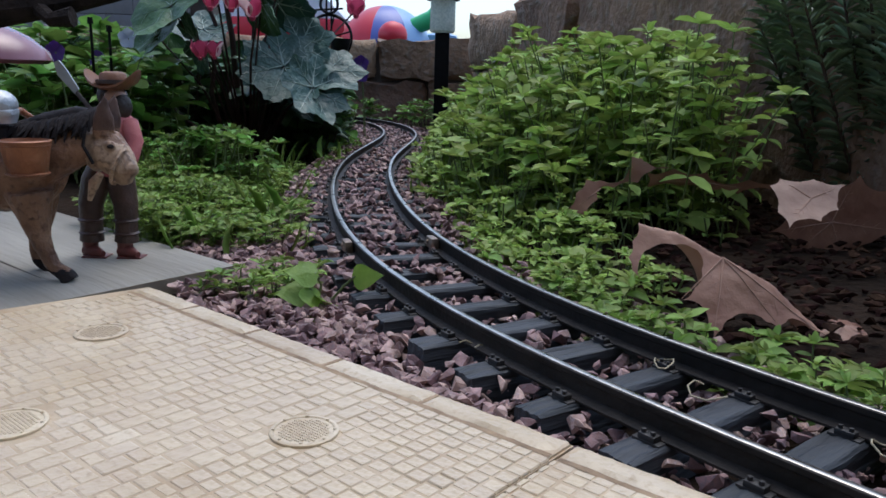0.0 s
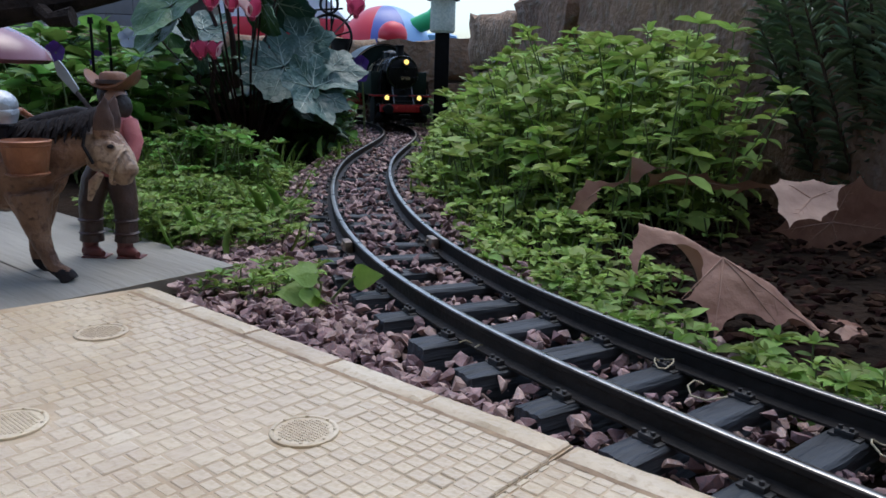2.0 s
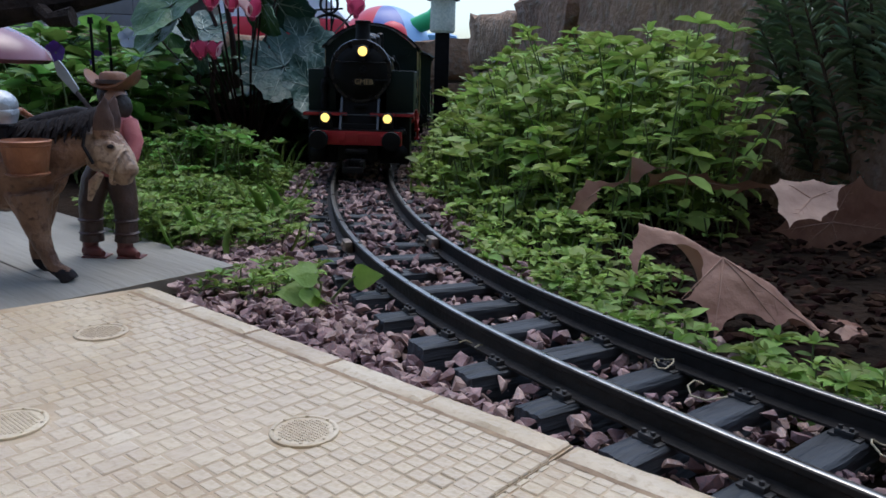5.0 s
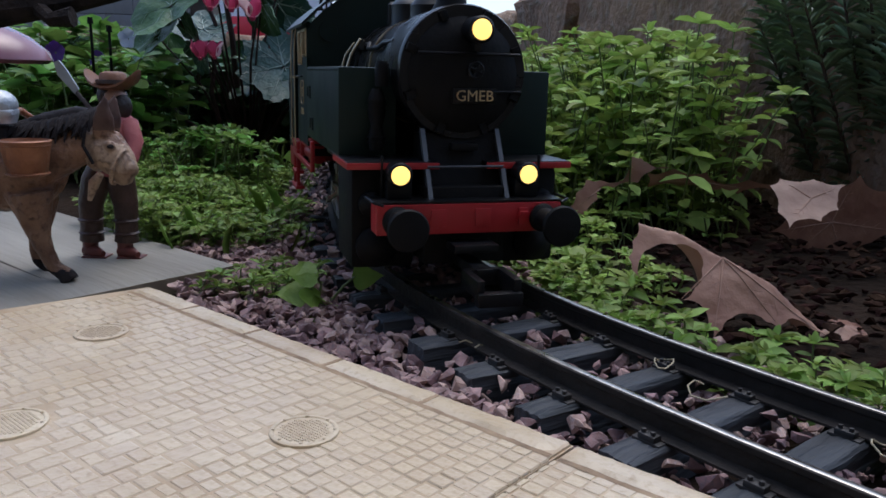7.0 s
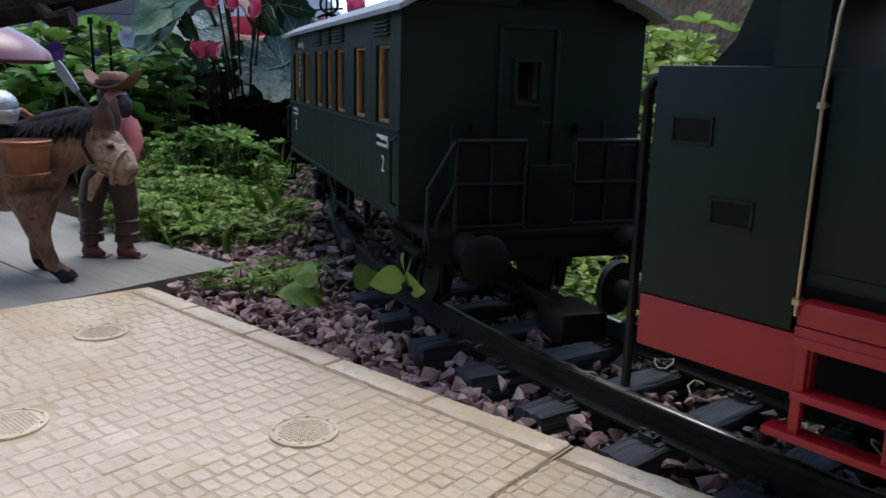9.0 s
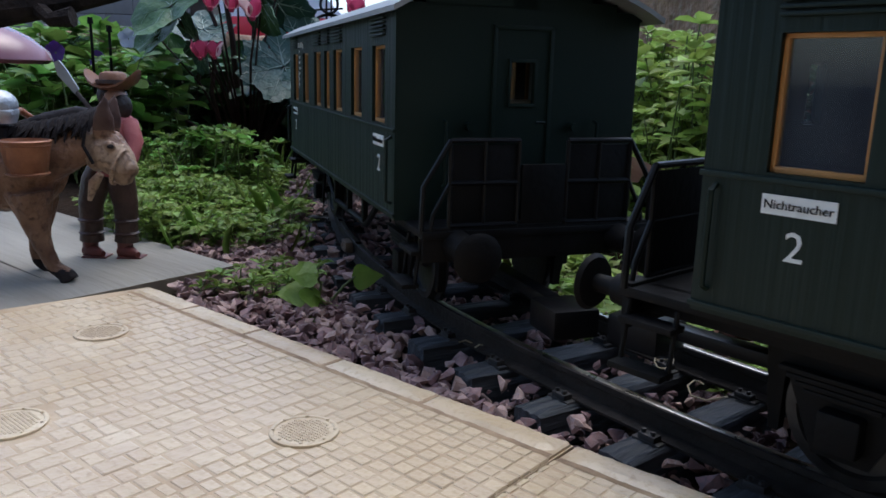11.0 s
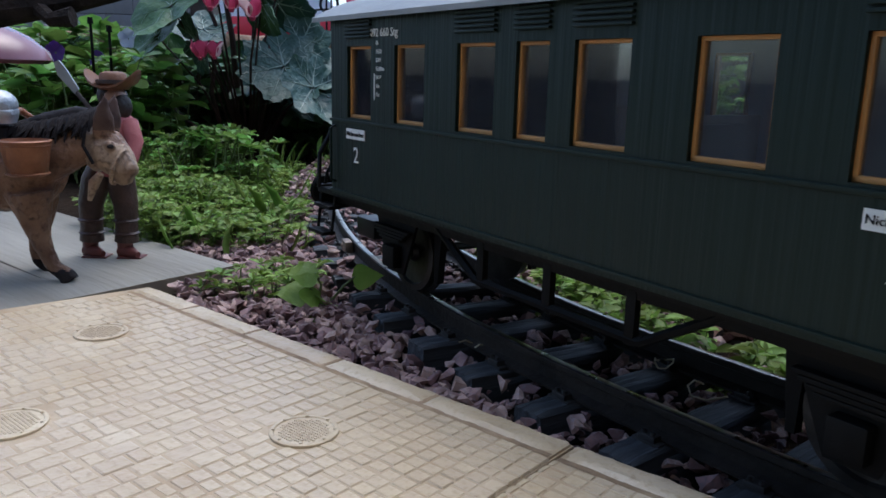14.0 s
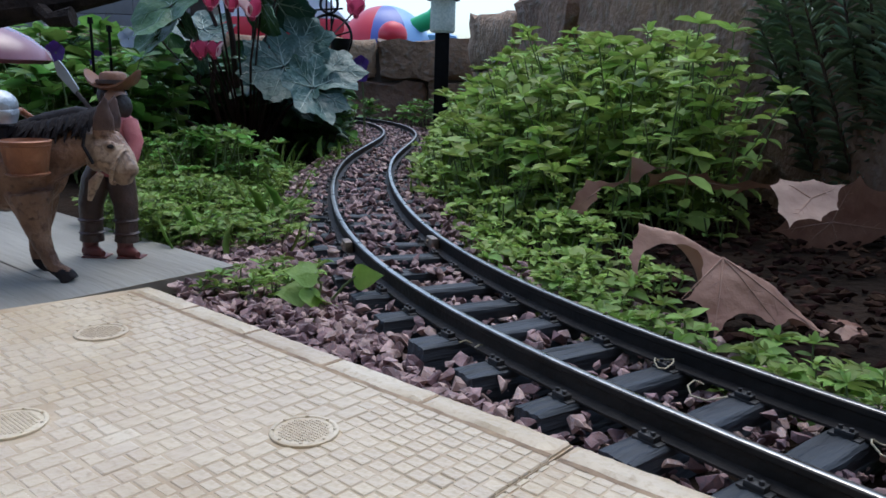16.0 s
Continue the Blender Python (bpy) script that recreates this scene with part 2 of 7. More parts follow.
# ---- ground ----
def build_ground():
    rng = np.random.RandomState(3)
    xs = np.concatenate([[-45, -20, -8, -4, -2.6], np.arange(-2, 2.01, 0.04), [2.6, 4, 8, 20, 45]])
    ys = np.concatenate([[-30, -12, -5, -2.5], np.arange(-1.6, 3.01, 0.04), [4, 6, 10, 20, 40, 60]])
    lx, ly = LINE_X[::6], LINE_Y[::6]
    verts, faces = [], []
    for y in ys:
        for x in xs:
            d = math.sqrt(((lx - x) ** 2 + (ly - y) ** 2).min())
            w = min(max((d - 0.055) / 0.1, 0), 1)
            z = -0.0215 + w * (0.006 * noise.noise((x * 7, y * 7, 0)) + 0.003 * noise.noise((x * 25, y * 25, 2)))
            if x > 0.05 and y > 0.3:
                z += 0.012 * w * min((d - 0.055) / 0.2, 1)
            verts.append((x, y, z))
    nx = len(xs)
    for j in range(len(ys) - 1):
        for i in range(nx - 1):
            faces.append((j * nx + i, j * nx + i + 1, (j + 1) * nx + i + 1, (j + 1) * nx + i))
    pieces("ground", verts, faces, SOIL, "dark brown garden soil with crumbs of bark", "ground", "structure")


def chip_shapes(count, seed):
    """Broken chips: hulls of a few scattered points, so flat faces meet in sharp edges."""
    rng = np.random.RandomState(seed)
    out = []
    for _ in range(count):
        bm = bmesh.new()
        for k in range(10):
            d = rng.normal(size=3)
            d = d / np.linalg.norm(d) * (0.80 + 0.32 * rng.rand()) * np.array([1.18, 0.70 + 0.25 * rng.rand(), 0.52 + 0.22 * rng.rand()])
            bm.verts.new(d)
        bmesh.ops.convex_hull(bm, input=bm.verts[:])
        bmesh.ops.delete(bm, geom=[v for v in bm.verts if not v.link_faces], context="VERTS")
        bm.verts.index_update()
        out.append((np.array([tuple(v.co) for v in bm.verts]), [tuple(v.index for v in f.verts) for f in bm.faces]))
        bm.free()
    return out


CHIPS = chip_shapes(60, 17)


def chunk(rng, size):
    """One chip, turned at random: its corners and its faces."""
    v, f = CHIPS[rng.randint(len(CHIPS))]
    q = Euler((rng.uniform(-0.7, 0.7), rng.uniform(-0.7, 0.7), rng.rand() * 6.28)).to_matrix()
    return v * size @ np.array(q).T, f


def build_ballast():
    rng = np.random.RandomState(11)
    V, F = [], []

    def lay(x, y, z, size):
        u, w = (0.0345 - x) * 0.7628 + (y - 0.1793) * 0.6467, (0.0345 - x) * 0.6467 - (y - 0.1793) * 0.7628
        if (u > 0.241 and w > -0.073) or (u < 0.212 and w > 0.0):
            return
        n = len(V)
        c, faces = chunk(rng, size)
        V.extend(map(tuple, c + (x, y, z)))
        F.extend(tuple(i + n for i in f) for f in faces)

    for s in np.arange(-0.45, 1.9, 0.00155):
        near = s < 0.55
        for k in range(4 if near else 2):
            off = rng.uniform(-0.058, 0.066) if s > 0.25 else rng.uniform(-0.055, 0.062)
            p = on_track(s + rng.uniform(-0.002, 0.002), off)
            ph = (((s + 1.8415) / 0.0312 + 0.5) % 1) - 0.5
            z = -0.0128 + 0.0032 * rng.rand() - (0.0042 if abs(ph) < 0.24 and abs(off) < 0.044 else 0) - (0.0020 if off > 0.036 else 0)
            if abs(abs(off) - GAUGE / 2) < 0.005:
                z -= 0.0030
            lay(p.x, p.y, z, rng.uniform(0.0018, 0.0041) if near else rng.uniform(0.0024, 0.0042))
    # the sleepers lie deeper in the stones further along
    for k in range(2600):
        s = 0.24 + 1.4 * rng.rand() ** 1.3
        off = rng.uniform(-0.058, 0.060)
        if abs(abs(off) - GAUGE / 2) < 0.0050 or (s < 0.42 and rng.rand() < 0.5):
            continue
        p = on_track(s, off)
        lay(p.x, p.y, -0.0096 + 0.0024 * rng.rand() + 0.0012 * min(max((s - 0.25) / 0.2, 0), 1), rng.uniform(0.0024, 0.0042))
    # loose spread beside the outer rail
    for k in range(2600):
        s = rng.uniform(0.02, 0.48)
        off = rng.uniform(0.045, 0.045 + 0.075 * min(1, 0.35 + s * 2.2))
        p = on_track(s, off)
        lay(p.x, p.y, -0.0170 + 0.004 * rng.rand(), rng.uniform(0.0020, 0.0042))
    for k in range(350):
        s = rng.uniform(0.1, 0.8)
        p = on_track(s, -rng.uniform(0.045, 0.085))
        lay(p.x, p.y, -0.0175 + 0.003 * rng.rand(), rng.uniform(0.002, 0.004))
    # smaller chips over the lowest layer
    for k in range(4200):
        s = rng.uniform(-0.1, 0.6)
        p = on_track(s, rng.uniform(-0.055, 0.085))
        lay(p.x, p.y, -0.0155 + 0.003 * rng.rand() - (0.002 if s < 0.2 else 0), rng.uniform(0.0012, 0.0024))
    pieces("ballast", V, F, STONE_BALLAST, "purplish crushed stone ballast between and beside the rails", "gravel", "stuff", smooth=False)


def build_track():
    track = thing("railway_track", None, "curving model railway track with dark rails on grey sleepers", "railway track")
    # rail: flat-bottomed section, head bright on top
    sec = [(-0.0042, -0.0084), (-0.0042, -0.0076), (-0.0008, -0.0066), (-0.0008, -0.0026), (-0.0017, -0.0020), (-0.0017, -0.0004), (-0.0012, 0.0), (0.0012, 0.0), (0.0017, -0.0004), (0.0017, -0.0020), (0.0008, -0.0026), (0.0008, -0.0066), (0.0042, -0.0076), (0.0042, -0.0084)]
    for side in (1, -1):
        bm = bmesh.new()
        rows = []
        for s in np.arange(-1.9, 4.0, 0.02):
            rows.append([bm.verts.new(on_track(s, side * GAUGE / 2 + o, z)) for o, z in sec])
        for a, b in zip(rows, rows[1:]):
            for k in range(len(sec)):
                f = bm.faces.new((a[k], b[k], b[(k + 1) % len(sec)], a[(k + 1) % len(sec)]))
                f.material_index = 1 if k == 6 else 0
        bmesh.ops.recalc_face_normals(bm, faces=bm.faces[:])
        part("rail", bm, [RAIL, RAILTOP], track, "dark rail with a worn bright head", sharp=50)
    # one sleeper with a worn, grooved top, and its rail chairs
    rng = random.Random(5)
    sleepers = []
    for kind in range(4):
        bm = bmesh.new()
        nx, ny = 8, 22
        grid = [[None] * (ny + 1) for _ in range(nx + 1)]
        groove = [rng.uniform(-1, 1) for _ in range(nx + 1)]
        for i in range(nx + 1):
            for j in range(ny + 1):
                x, y = -0.0058 + 0.0116 * i / nx, -0.0432 + 0.0864 * j / ny
                z = -0.0086 + 0.00035 * groove[i] + 0.0004 * noise.noise((x * 400 + kind * 9, y * 60, kind))
                if i in (0, nx) or j in (0, ny):
                    z -= 0.0008
                grid[i][j] = bm.verts.new((x + 0.0004 * noise.noise((y * 90, kind, i)), y, z))
        for i in range(nx):
            for j in range(ny):
                bm.faces.new((grid[i][j], grid[i + 1][j], grid[i + 1][j + 1], grid[i][j + 1]))
        edge = [grid[i][0] for i in range(nx + 1)] + [grid[nx][j] for j in range(1, ny + 1)] + [grid[i][ny] for i in range(nx - 1, -1, -1)] + [grid[0][j] for j in range(ny - 1, 0, -1)]
        low = [bm.verts.new((v.co.x * 1.08, v.co.y * 1.01, -0.0205)) for v in edge]
        for k in range(len(edge)):
            bm.faces.new((edge[k], low[k], low[(k + 1) % len(edge)], edge[(k + 1) % len(edge)]))
        bmesh.ops.recalc_face_normals(bm, faces=bm.faces[:])
        sleepers.append(finish(bm, "sleeper", SLEEPER))
    bm = bmesh.new()
    box(bm, -0.0045, 0.0045, -0.0075, 0.0075, -0.0093, -0.0079, 0.0003)
    for sy in (-1, 1):
        box(bm, -0.0028, 0.0028, sy * 0.0057 - 0.0017, sy * 0.0057 + 0.0017, -0.0082, -0.0062, 0.0005)
        for sx in (-0.0015, 0.0015):
            tube(bm, [(sx, sy * 0.0062, -0.0066), (sx, sy * 0.0062, -0.0052)], 0.0007, 6)
    chair = finish(bm, "rail_chair", CHAIR)
    s, k = -1.8415, 0
    while s < 3.95:
        p = on_track(s)
        h = math.degrees(np.interp(s, ARC, TURN))
        ob = part("sleeper", sleepers[k % 4], None, track, at=pose(p.x, p.y, 0, 0, 0, h + rng.uniform(-1.2, 1.2)))
        if -0.2 < s < 1.5:
            for side in (1, -1):
                part("rail_chair", chair, None, ob, at=pose(0, side * GAUGE / 2, 0))
        s += 0.0312
        k += 1
    bm = bmesh.new()
    box(bm, -0.0055, 0.0055, -0.0022, 0.0022, -0.0072, -0.0012, 0.0006)
    tube(bm, [(0.002, -0.003, -0.004), (0.002, 0.003, -0.004)], 0.0012, 6)
    clamp = finish(bm, "rail_joiner", CLAMP)
    for side, so in ((1, 0.0036), (-1, 0.0036)):
        p = on_track(0.292, side * GAUGE / 2 + so)
        part("rail_joiner", clamp, None, track, "small brown screw-on rail joiner", at=pose(p.x, p.y, 0, 0, 0, 108))


build_ground()
build_track()
build_ballast()


# ---- the train ----
def arch(half, z_eave, z_top, n=14, thick=0.0, tight=2.2):
    """Outline points of a curved roof, from one eave to the other."""
    pts = []
    for k in range(n + 1):
        y = -half + 2 * half * k / n
        pts.append((y, z_eave + (z_top - z_eave) * (1 - abs(y / half) ** tight) - thick))
    return pts


def spoked_wheel(r, spokes=12, tyre=IVORY):
    """A wheel in the xz plane, its outer face towards -y."""
    bm = bmesh.new()
    lathe(bm, [(0.0034, r * 0.82), (0.0034, r + 0.0016), (0.0022, r + 0.0016), (0.0016, r), (-0.0016, r), (-0.0018, r * 0.955), (-0.0012, r * 0.93), (0.0030, r * 0.86)], "y", 40, 1)
    lathe(bm, [(0.003, 0.0005), (0.003, 0.0045), (-0.0016, 0.0042), (-0.0022, 0.0028), (-0.0022, 0.0004)], "y", 16, 0)
    for k in range(spokes):
        a = 2 * math.pi * k / spokes
        tube(bm, [(0.003 * math.sin(a), 0.0004, 0.003 * math.cos(a)), (r * 0.87 * math.sin(a), 0.0002, r * 0.87 * math.cos(a))], [0.0011, 0.0008], 6)
    # counterweight opposite to the crank and the crank boss
    w = [(r * 0.84 * math.sin(a), r * 0.84 * math.cos(a)) for a in np.linspace(math.pi - 0.75, math.pi + 0.75, 10)]
    prism(bm, w, -0.0008, 0.0014, "y", 0)
    lathe(bm, [(0.001, 0.0034), (-0.0024, 0.003)], "y", 14, 0, (0, 0, 0.008))
    lathe(bm, [(-0.002, 0.0016), (-0.0068, 0.0016)], "y", 10, 2, (0, 0, 0.008))
    return finish(bm, "wheel", [WHEELRED, tyre, tyre])


def rod_mesh(x0, x1, w, fluted=RED):
    bm = bmesh.new()
    box(bm, x0, x1, -0.0008, 0.0008, -w, w, 0.0003, 1)
    box(bm, x0 + 0.004, x1 - 0.004, -0.0011, -0.0008, -w * 0.74, w * 0.74, 0, 0)
    for x in (x0, x1):
        lathe(bm, [(0.0011, 0.0026), (-0.0014, 0.0026), (-0.0017, 0.0020)], "y", 16, 1, (x, 0, 0))
    return bm


LOCO_AXLES = (-0.043, 0.009, 0.061)
R_WHEEL = 0.0172


def build_loco():
    loco = thing("steam_locomotive", rides(1.67, 0.05), "dark green model tank locomotive with red frames and lit lamps", "locomotive")
    # frames and underside
    bm = bmesh.new()
    box(bm, -0.112, 0.124, -0.017, 0.017, 0.013, 0.044, 0.001)
    box(bm, -0.10, 0.10, -0.020, 0.020, 0.036, 0.052, 0.001)
    part("frame", bm, SOOT, loco)
    # side tanks
    for sy in (-1, 1):
        bm = bmesh.new()
        a, b = sorted((sy * 0.022, sy * 0.0465))
        box(bm, -0.018, 0.094, a, b, 0.0525, 0.0895, 0.0010)
        tank = part("side_tank", bm, GREEN, loco, "dark green riveted side tank")
        bm = bmesh.new()
        for x in np.arange(-0.014, 0.092, 0.0032):
            lathe(bm, [(0, 0.00045), (sy * 0.00035, 0.0002)], "y", 6, 0, (x, sy * 0.0465, 0.0880))
        part("rivets", bm, GREEN, tank)
        for x, z in ((-0.007, 0.0765), (0.003, 0.0606)):
            bm = bmesh.new()
            for q in ((x - 0.0055, x + 0.0055, z + 0.0026, z + 0.0032), (x - 0.0055, x + 0.0055, z - 0.0032, z - 0.0026), (x - 0.0055, x - 0.0049, z - 0.0032, z + 0.0032), (x + 0.0049, x + 0.0055, z - 0.0032, z + 0.0032)):
                a, b = sorted((sy * 0.0464, sy * 0.0471))
                box(bm, q[0], q[1], a, b, q[2], q[3], 0.0001)
            # no hollow is cut: a matt black panel paints the recess's shade
            a, b = sorted((sy * 0.0462, sy * 0.0467))
            box(bm, x - 0.005, x + 0.005, a, b, z - 0.0026, z + 0.0026, 0, 1)
            part("tank_step", bm, [GREEN, SOOT], tank, "foothold with the shade of its recess as a black panel")
        bm = bmesh.new()
        a, b = sorted((sy * 0.0100, sy * 0.0468))
        box(bm, 0.062, 0.119, a, b, 0.0518, 0.0534, 0.0003)
        box(bm, 0.082, 0.1195, sy * 0.0465 - 0.0007, sy * 0.0465 + 0.0007, 0.0505, 0.0530, 0.0002, 1)
        box(bm, 0.118, 0.1196, a, b, 0.0505, 0.0530, 0.0002, 1)
        part("footplate", bm, [BLACK, RED], loco, "black footplate with a red edge")
        # cylinder block
        bm = bmesh.new()
        a, b = sorted((sy * 0.018, sy * 0.0445))
        box(bm, 0.078, 0.112, a, b, 0.009, 0.050, 0.003)
        lathe(bm, [(0.076, 0.0085), (0.114, 0.0085), (0.116, 0.006), (0.118, 0.003)], "x", 20, 0, (0, sy * 0.034, 0.0185))
        lathe(bm, [(0.074, 0.0055), (0.116, 0.0055), (0.119, 0.002)], "x", 16, 0, (0, sy * 0.036, 0.036))
        part("cylinder", bm, SOOT, loco, "matt black cylinder block")
    # bunker and cab, panel by panel
    for sy in (-1, 1):
        a, b = sorted((sy * 0.0445, sy * 0.0465))
        bm = bmesh.new()
        box(bm, -0.1245, -0.088, a, b, 0.0385, 0.0906, 0.0005)
        for x, z in ((-0.1145, 0.0770), (-0.1035, 0.0602)):
            c, d = sorted((sy * 0.0460, sy * 0.0470))
            for q in ((x - 0.005, x + 0.005, z + 0.0024, z + 0.003), (x - 0.005, x + 0.005, z - 0.003, z - 0.0024), (x - 0.005, x - 0.0044, z - 0.003, z + 0.003), (x + 0.0044, x + 0.005, z - 0.003, z + 0.003)):
                box(bm, q[0], q[1], c, d, q[2], q[3])
            # black panel as the shade inside the foothold
            box(bm, x - 0.0044, x + 0.0044, c + 0.0003, d - 0.0003, z - 0.0024, z + 0.0024, 0, 1)
        part("bunker_side", bm, [GREEN, SOOT], loco)
        bm = bmesh.new()  # cab side with its two window openings
        lo = [(-0.0655, -0.017, 0.0470, 0.0905), (-0.0655, -0.059, 0.0905, 0.113), (-0.0405, -0.0375, 0.0905, 0.113), (-0.0185, -0.017, 0.0905, 0.113), (-0.0655, -0.017, 0.1095, 0.113), (-0.0385, -0.017, 0.0905, 0.0948)]
        for x0, x1, z0, z1 in lo:
            box(bm, x0, x1, a, b, z0, z1)
        box(bm, -0.098, -0.088, a, b, 0.0906, 0.113)
        side = part("cab_side", bm, GREEN, loco, "dark green cab side with two windows")
        for x0, x1, z0 in ((-0.059, -0.0405, 0.0905), (-0.0375, -0.0185, 0.0948)):
            bm = bmesh.new()
            c, d = sorted((sy * 0.0452, sy * 0.0472))
            for q in ((x0, x1, z0, z0 + 0.0011), (x0, x1, 0.1084, 0.1095), (x0, x0 + 0.0011, z0, 0.1095), (x1 - 0.0011, x1, z0, 0.1095)):
                box(bm, q[0], q[1], c, d, q[2], q[3], 0.0002)
            fr = part("window_frame", bm, BRASS, side, "pale brass window frame")
            bm = bmesh.new()
            box(bm, x0 + 0.001, x1 - 0.001, sy * 0.0455 - 0.0002, sy * 0.0455 + 0.0002, z0 + 0.001, 0.1085)
            pn = part("pane", bm, PANE, side)
            pn.visible_shadow = False
        bm = bmesh.new()  # low door in the doorway
        box(bm, -0.087, -0.066, sy * 0.0435 - 0.0006, sy * 0.0435 + 0.0006, 0.0480, 0.0902, 0.0003)
        box(bm, -0.087, -0.066, sy * 0.0440 - 0.0004, sy * 0.0440 + 0.0004, 0.0490, 0.0510)
        part("cab_door", bm, GREEN, loco, "low dark green cab door")
        for x in (-0.0865, -0.0655):
            bm = bmesh.new()
            y = sy * 0.0485
            tube(bm, [(x, y, 0.0425), (x, y, 0.085), (x + 0.001, y, 0.100), (x + 0.003, sy * 0.0475, 0.114)], 0.00038, 8)
            for z in (0.0455, 0.0835):
                tube(bm, [(x, y, z), (x, sy * 0.0462, z)], 0.0005, 6)
                lathe(bm, [(-0.0006, 0.0010), (0.0006, 0.0010)], "z", 8, 0, (x, y, z))
            part("handrail", bm, BRASS, loco, "thin brass handrail")
        bm = bmesh.new()
        tube(bm, [(-0.062, sy * 0.0478, 0.0843), (-0.038, sy * 0.0478, 0.0843)], 0.0004, 6)
        for x in (-0.061, -0.039):
            tube(bm, [(x, sy * 0.0478, 0.0843), (x, sy * 0.0463, 0.0843)], 0.0004, 6)
        part("grab_bar", bm, GREEN, loco)
        # number in its rounded frame, and the letters below
        face = pose(-0.0405, sy * 0.0466, 0.0755, 90, 0, 0 if sy < 0 else 180)
        bm = bmesh.new()
        ring = []
        for cx, cy, a0 in ((0.0045, 0.0042, 0), (-0.0045, 0.0042, 90), (-0.0045, -0.0042, 180), (0.0045, -0.0042, 270)):
            for k in range(4):
                t = radians(a0 + 30 * k)
                ring.append((cx + 0.0022 * math.cos(t), cy + 0.0022 * math.sin(t), 0.0001))
        tube(bm, ring + ring[:2], 0.0003, 5)
        part("number_frame", bm, GOLD, loco, "ochre rounded outline", at=face)
        lettering("cab_number", "12", 0.0078, GOLD, loco, face)
        lettering("cab_letters", "GMEB", 0.0054, GOLD, loco, pose(-0.0415, sy * 0.0466, 0.0645, 90, 0, 0 if sy < 0 else 180))
        # red skirt, steps, long red bar and air tank
        bm = bmesh.new()
        c, d = sorted((sy * 0.0435, sy * 0.0462))
        box(bm, -0.1245, -0.083, c, d, 0.0255, 0.0382, 0.0006)
        part("rear_skirt", bm, RED, loco, "red rear valance")
        bm = bmesh.new()
        c, d = sorted((sy * 0.0400, sy * 0.0482))
        box(bm, -0.0865, -0.062, c, d, 0.0405, 0.0455, 0.0010)
        box(bm, -0.0865, 0.013, sy * 0.0475 - 0.0010, sy * 0.0475 + 0.0010, 0.0362, 0.0384, 0.0004)
        box(bm, -0.0865, -0.062, c, d, 0.0365, 0.0405, 0.0005)
        for x in (-0.0845, -0.0665):
            box(bm, x - 0.0011, x + 0.0011, sy * 0.0470 - 0.0010, sy * 0.0470 + 0.0010, 0.0165, 0.038, 0.0004)
        part("step_frame", bm, RED, loco, "red step hangers")
        for z, ext in ((0.0262, 0), (0.0170, 0.005)):
            bm = bmesh.new()
            c, d = sorted((sy * 0.0435, sy * 0.0490))
            box(bm, -0.0855 - ext, -0.0655 + ext * 0.6, c, d, z - 0.0008, z + 0.0010, 0.0004)
            part("step", bm, RED, loco, "red cab step")
        bm = bmesh.new()
        lathe(bm, [(-0.060, 0.0020), (-0.059, 0.0044), (-0.024, 0.0044), (-0.0225, 0.0020)], "x", 18, 0, (0, sy * 0.0400, 0.0405))
        c, d = sorted((sy * 0.0375, sy * 0.0462))
        box(bm, -0.062, -0.001, c, d, 0.0495, 0.0515, 0.0004)
        box(bm, -0.062, -0.016, c, d, 0.0455, 0.0470, 0.0004)
        box(bm, -0.062, -0.0575, c, d, 0.0375, 0.0514, 0.0006)
        for x in (0.0110,):
            box(bm, x - 0.0022, x + 0.0022, sy * 0.0475 - 0.001, sy * 0.0475 + 0.001, 0.0362, 0.0520, 0.0005)
        part("air_tank", bm, RED, loco, "red air reservoir in its cradle")
    # bunker back, cab front and back with round windows, floor, roof
    bm = bmesh.new()
    box(bm, -0.1245, -0.1225, -0.0445, 0.0445, 0.030, 0.0906, 0.0005)
    box(bm, -0.1225, -0.096, -0.0445, 0.0445, 0.0885, 0.0905, 0.0004)
    prism(bm, [(-0.118, 0.0906), (-0.098, 0.0906), (-0.098, 0.113), (-0.106, 0.113), (-0.1125, 0.0965)], -0.036, 0.036, "y")
    box(bm, -0.1260, -0.1225, -0.034, 0.034, 0.0267, 0.0385, 0.0005, 1)
    part("bunker_back", bm, [GREEN, RED], loco)
    bm = bmesh.new()
    outline = [(-0.0445, 0.0525)] + [(-0.0445, 0.112)] + [(y, z) for y, z in arch(0.0445, 0.112, 0.1335)][1:-1] + [(0.0445, 0.112), (0.0445, 0.0525)]
    prism(bm, outline, -0.019, -0.017, "x")
    for sy in (-1, 1):
        lathe(bm, [(-0.0168, 0.0052), (-0.0158, 0.0052), (-0.0158, 0.0043), (-0.0162, 0.0043)], "x", 20, 0, (0, sy * 0.0345, 0.1085))
        lathe(bm, [(-0.0169, 0.0043), (-0.0163, 0.0042)], "x", 20, 1, (0, sy * 0.0345, 0.1085))
    part("cab_front", bm, [GREEN, SOOT], loco, "dark green cab front with round windows")
    bm = bmesh.new()
    box(bm, -0.1225, -0.019, -0.0435, 0.0435, 0.041, 0.048)
    box(bm, -0.040, -0.019, -0.024, 0.024, 0.048, 0.100, 0.002)
    part("cab_floor", bm, SOOT, loco)
    bm = bmesh.new()
    o = arch(0.0495, 0.1120, 0.1360) + arch(0.0495, 0.1120, 0.1360, thick=0.0016)[::-1]
    prism(bm, o, -0.106, -0.013, "x")
    part("cab_roof", bm, BLACK, loco, "curved black cab roof")
    bm = bmesh.new()
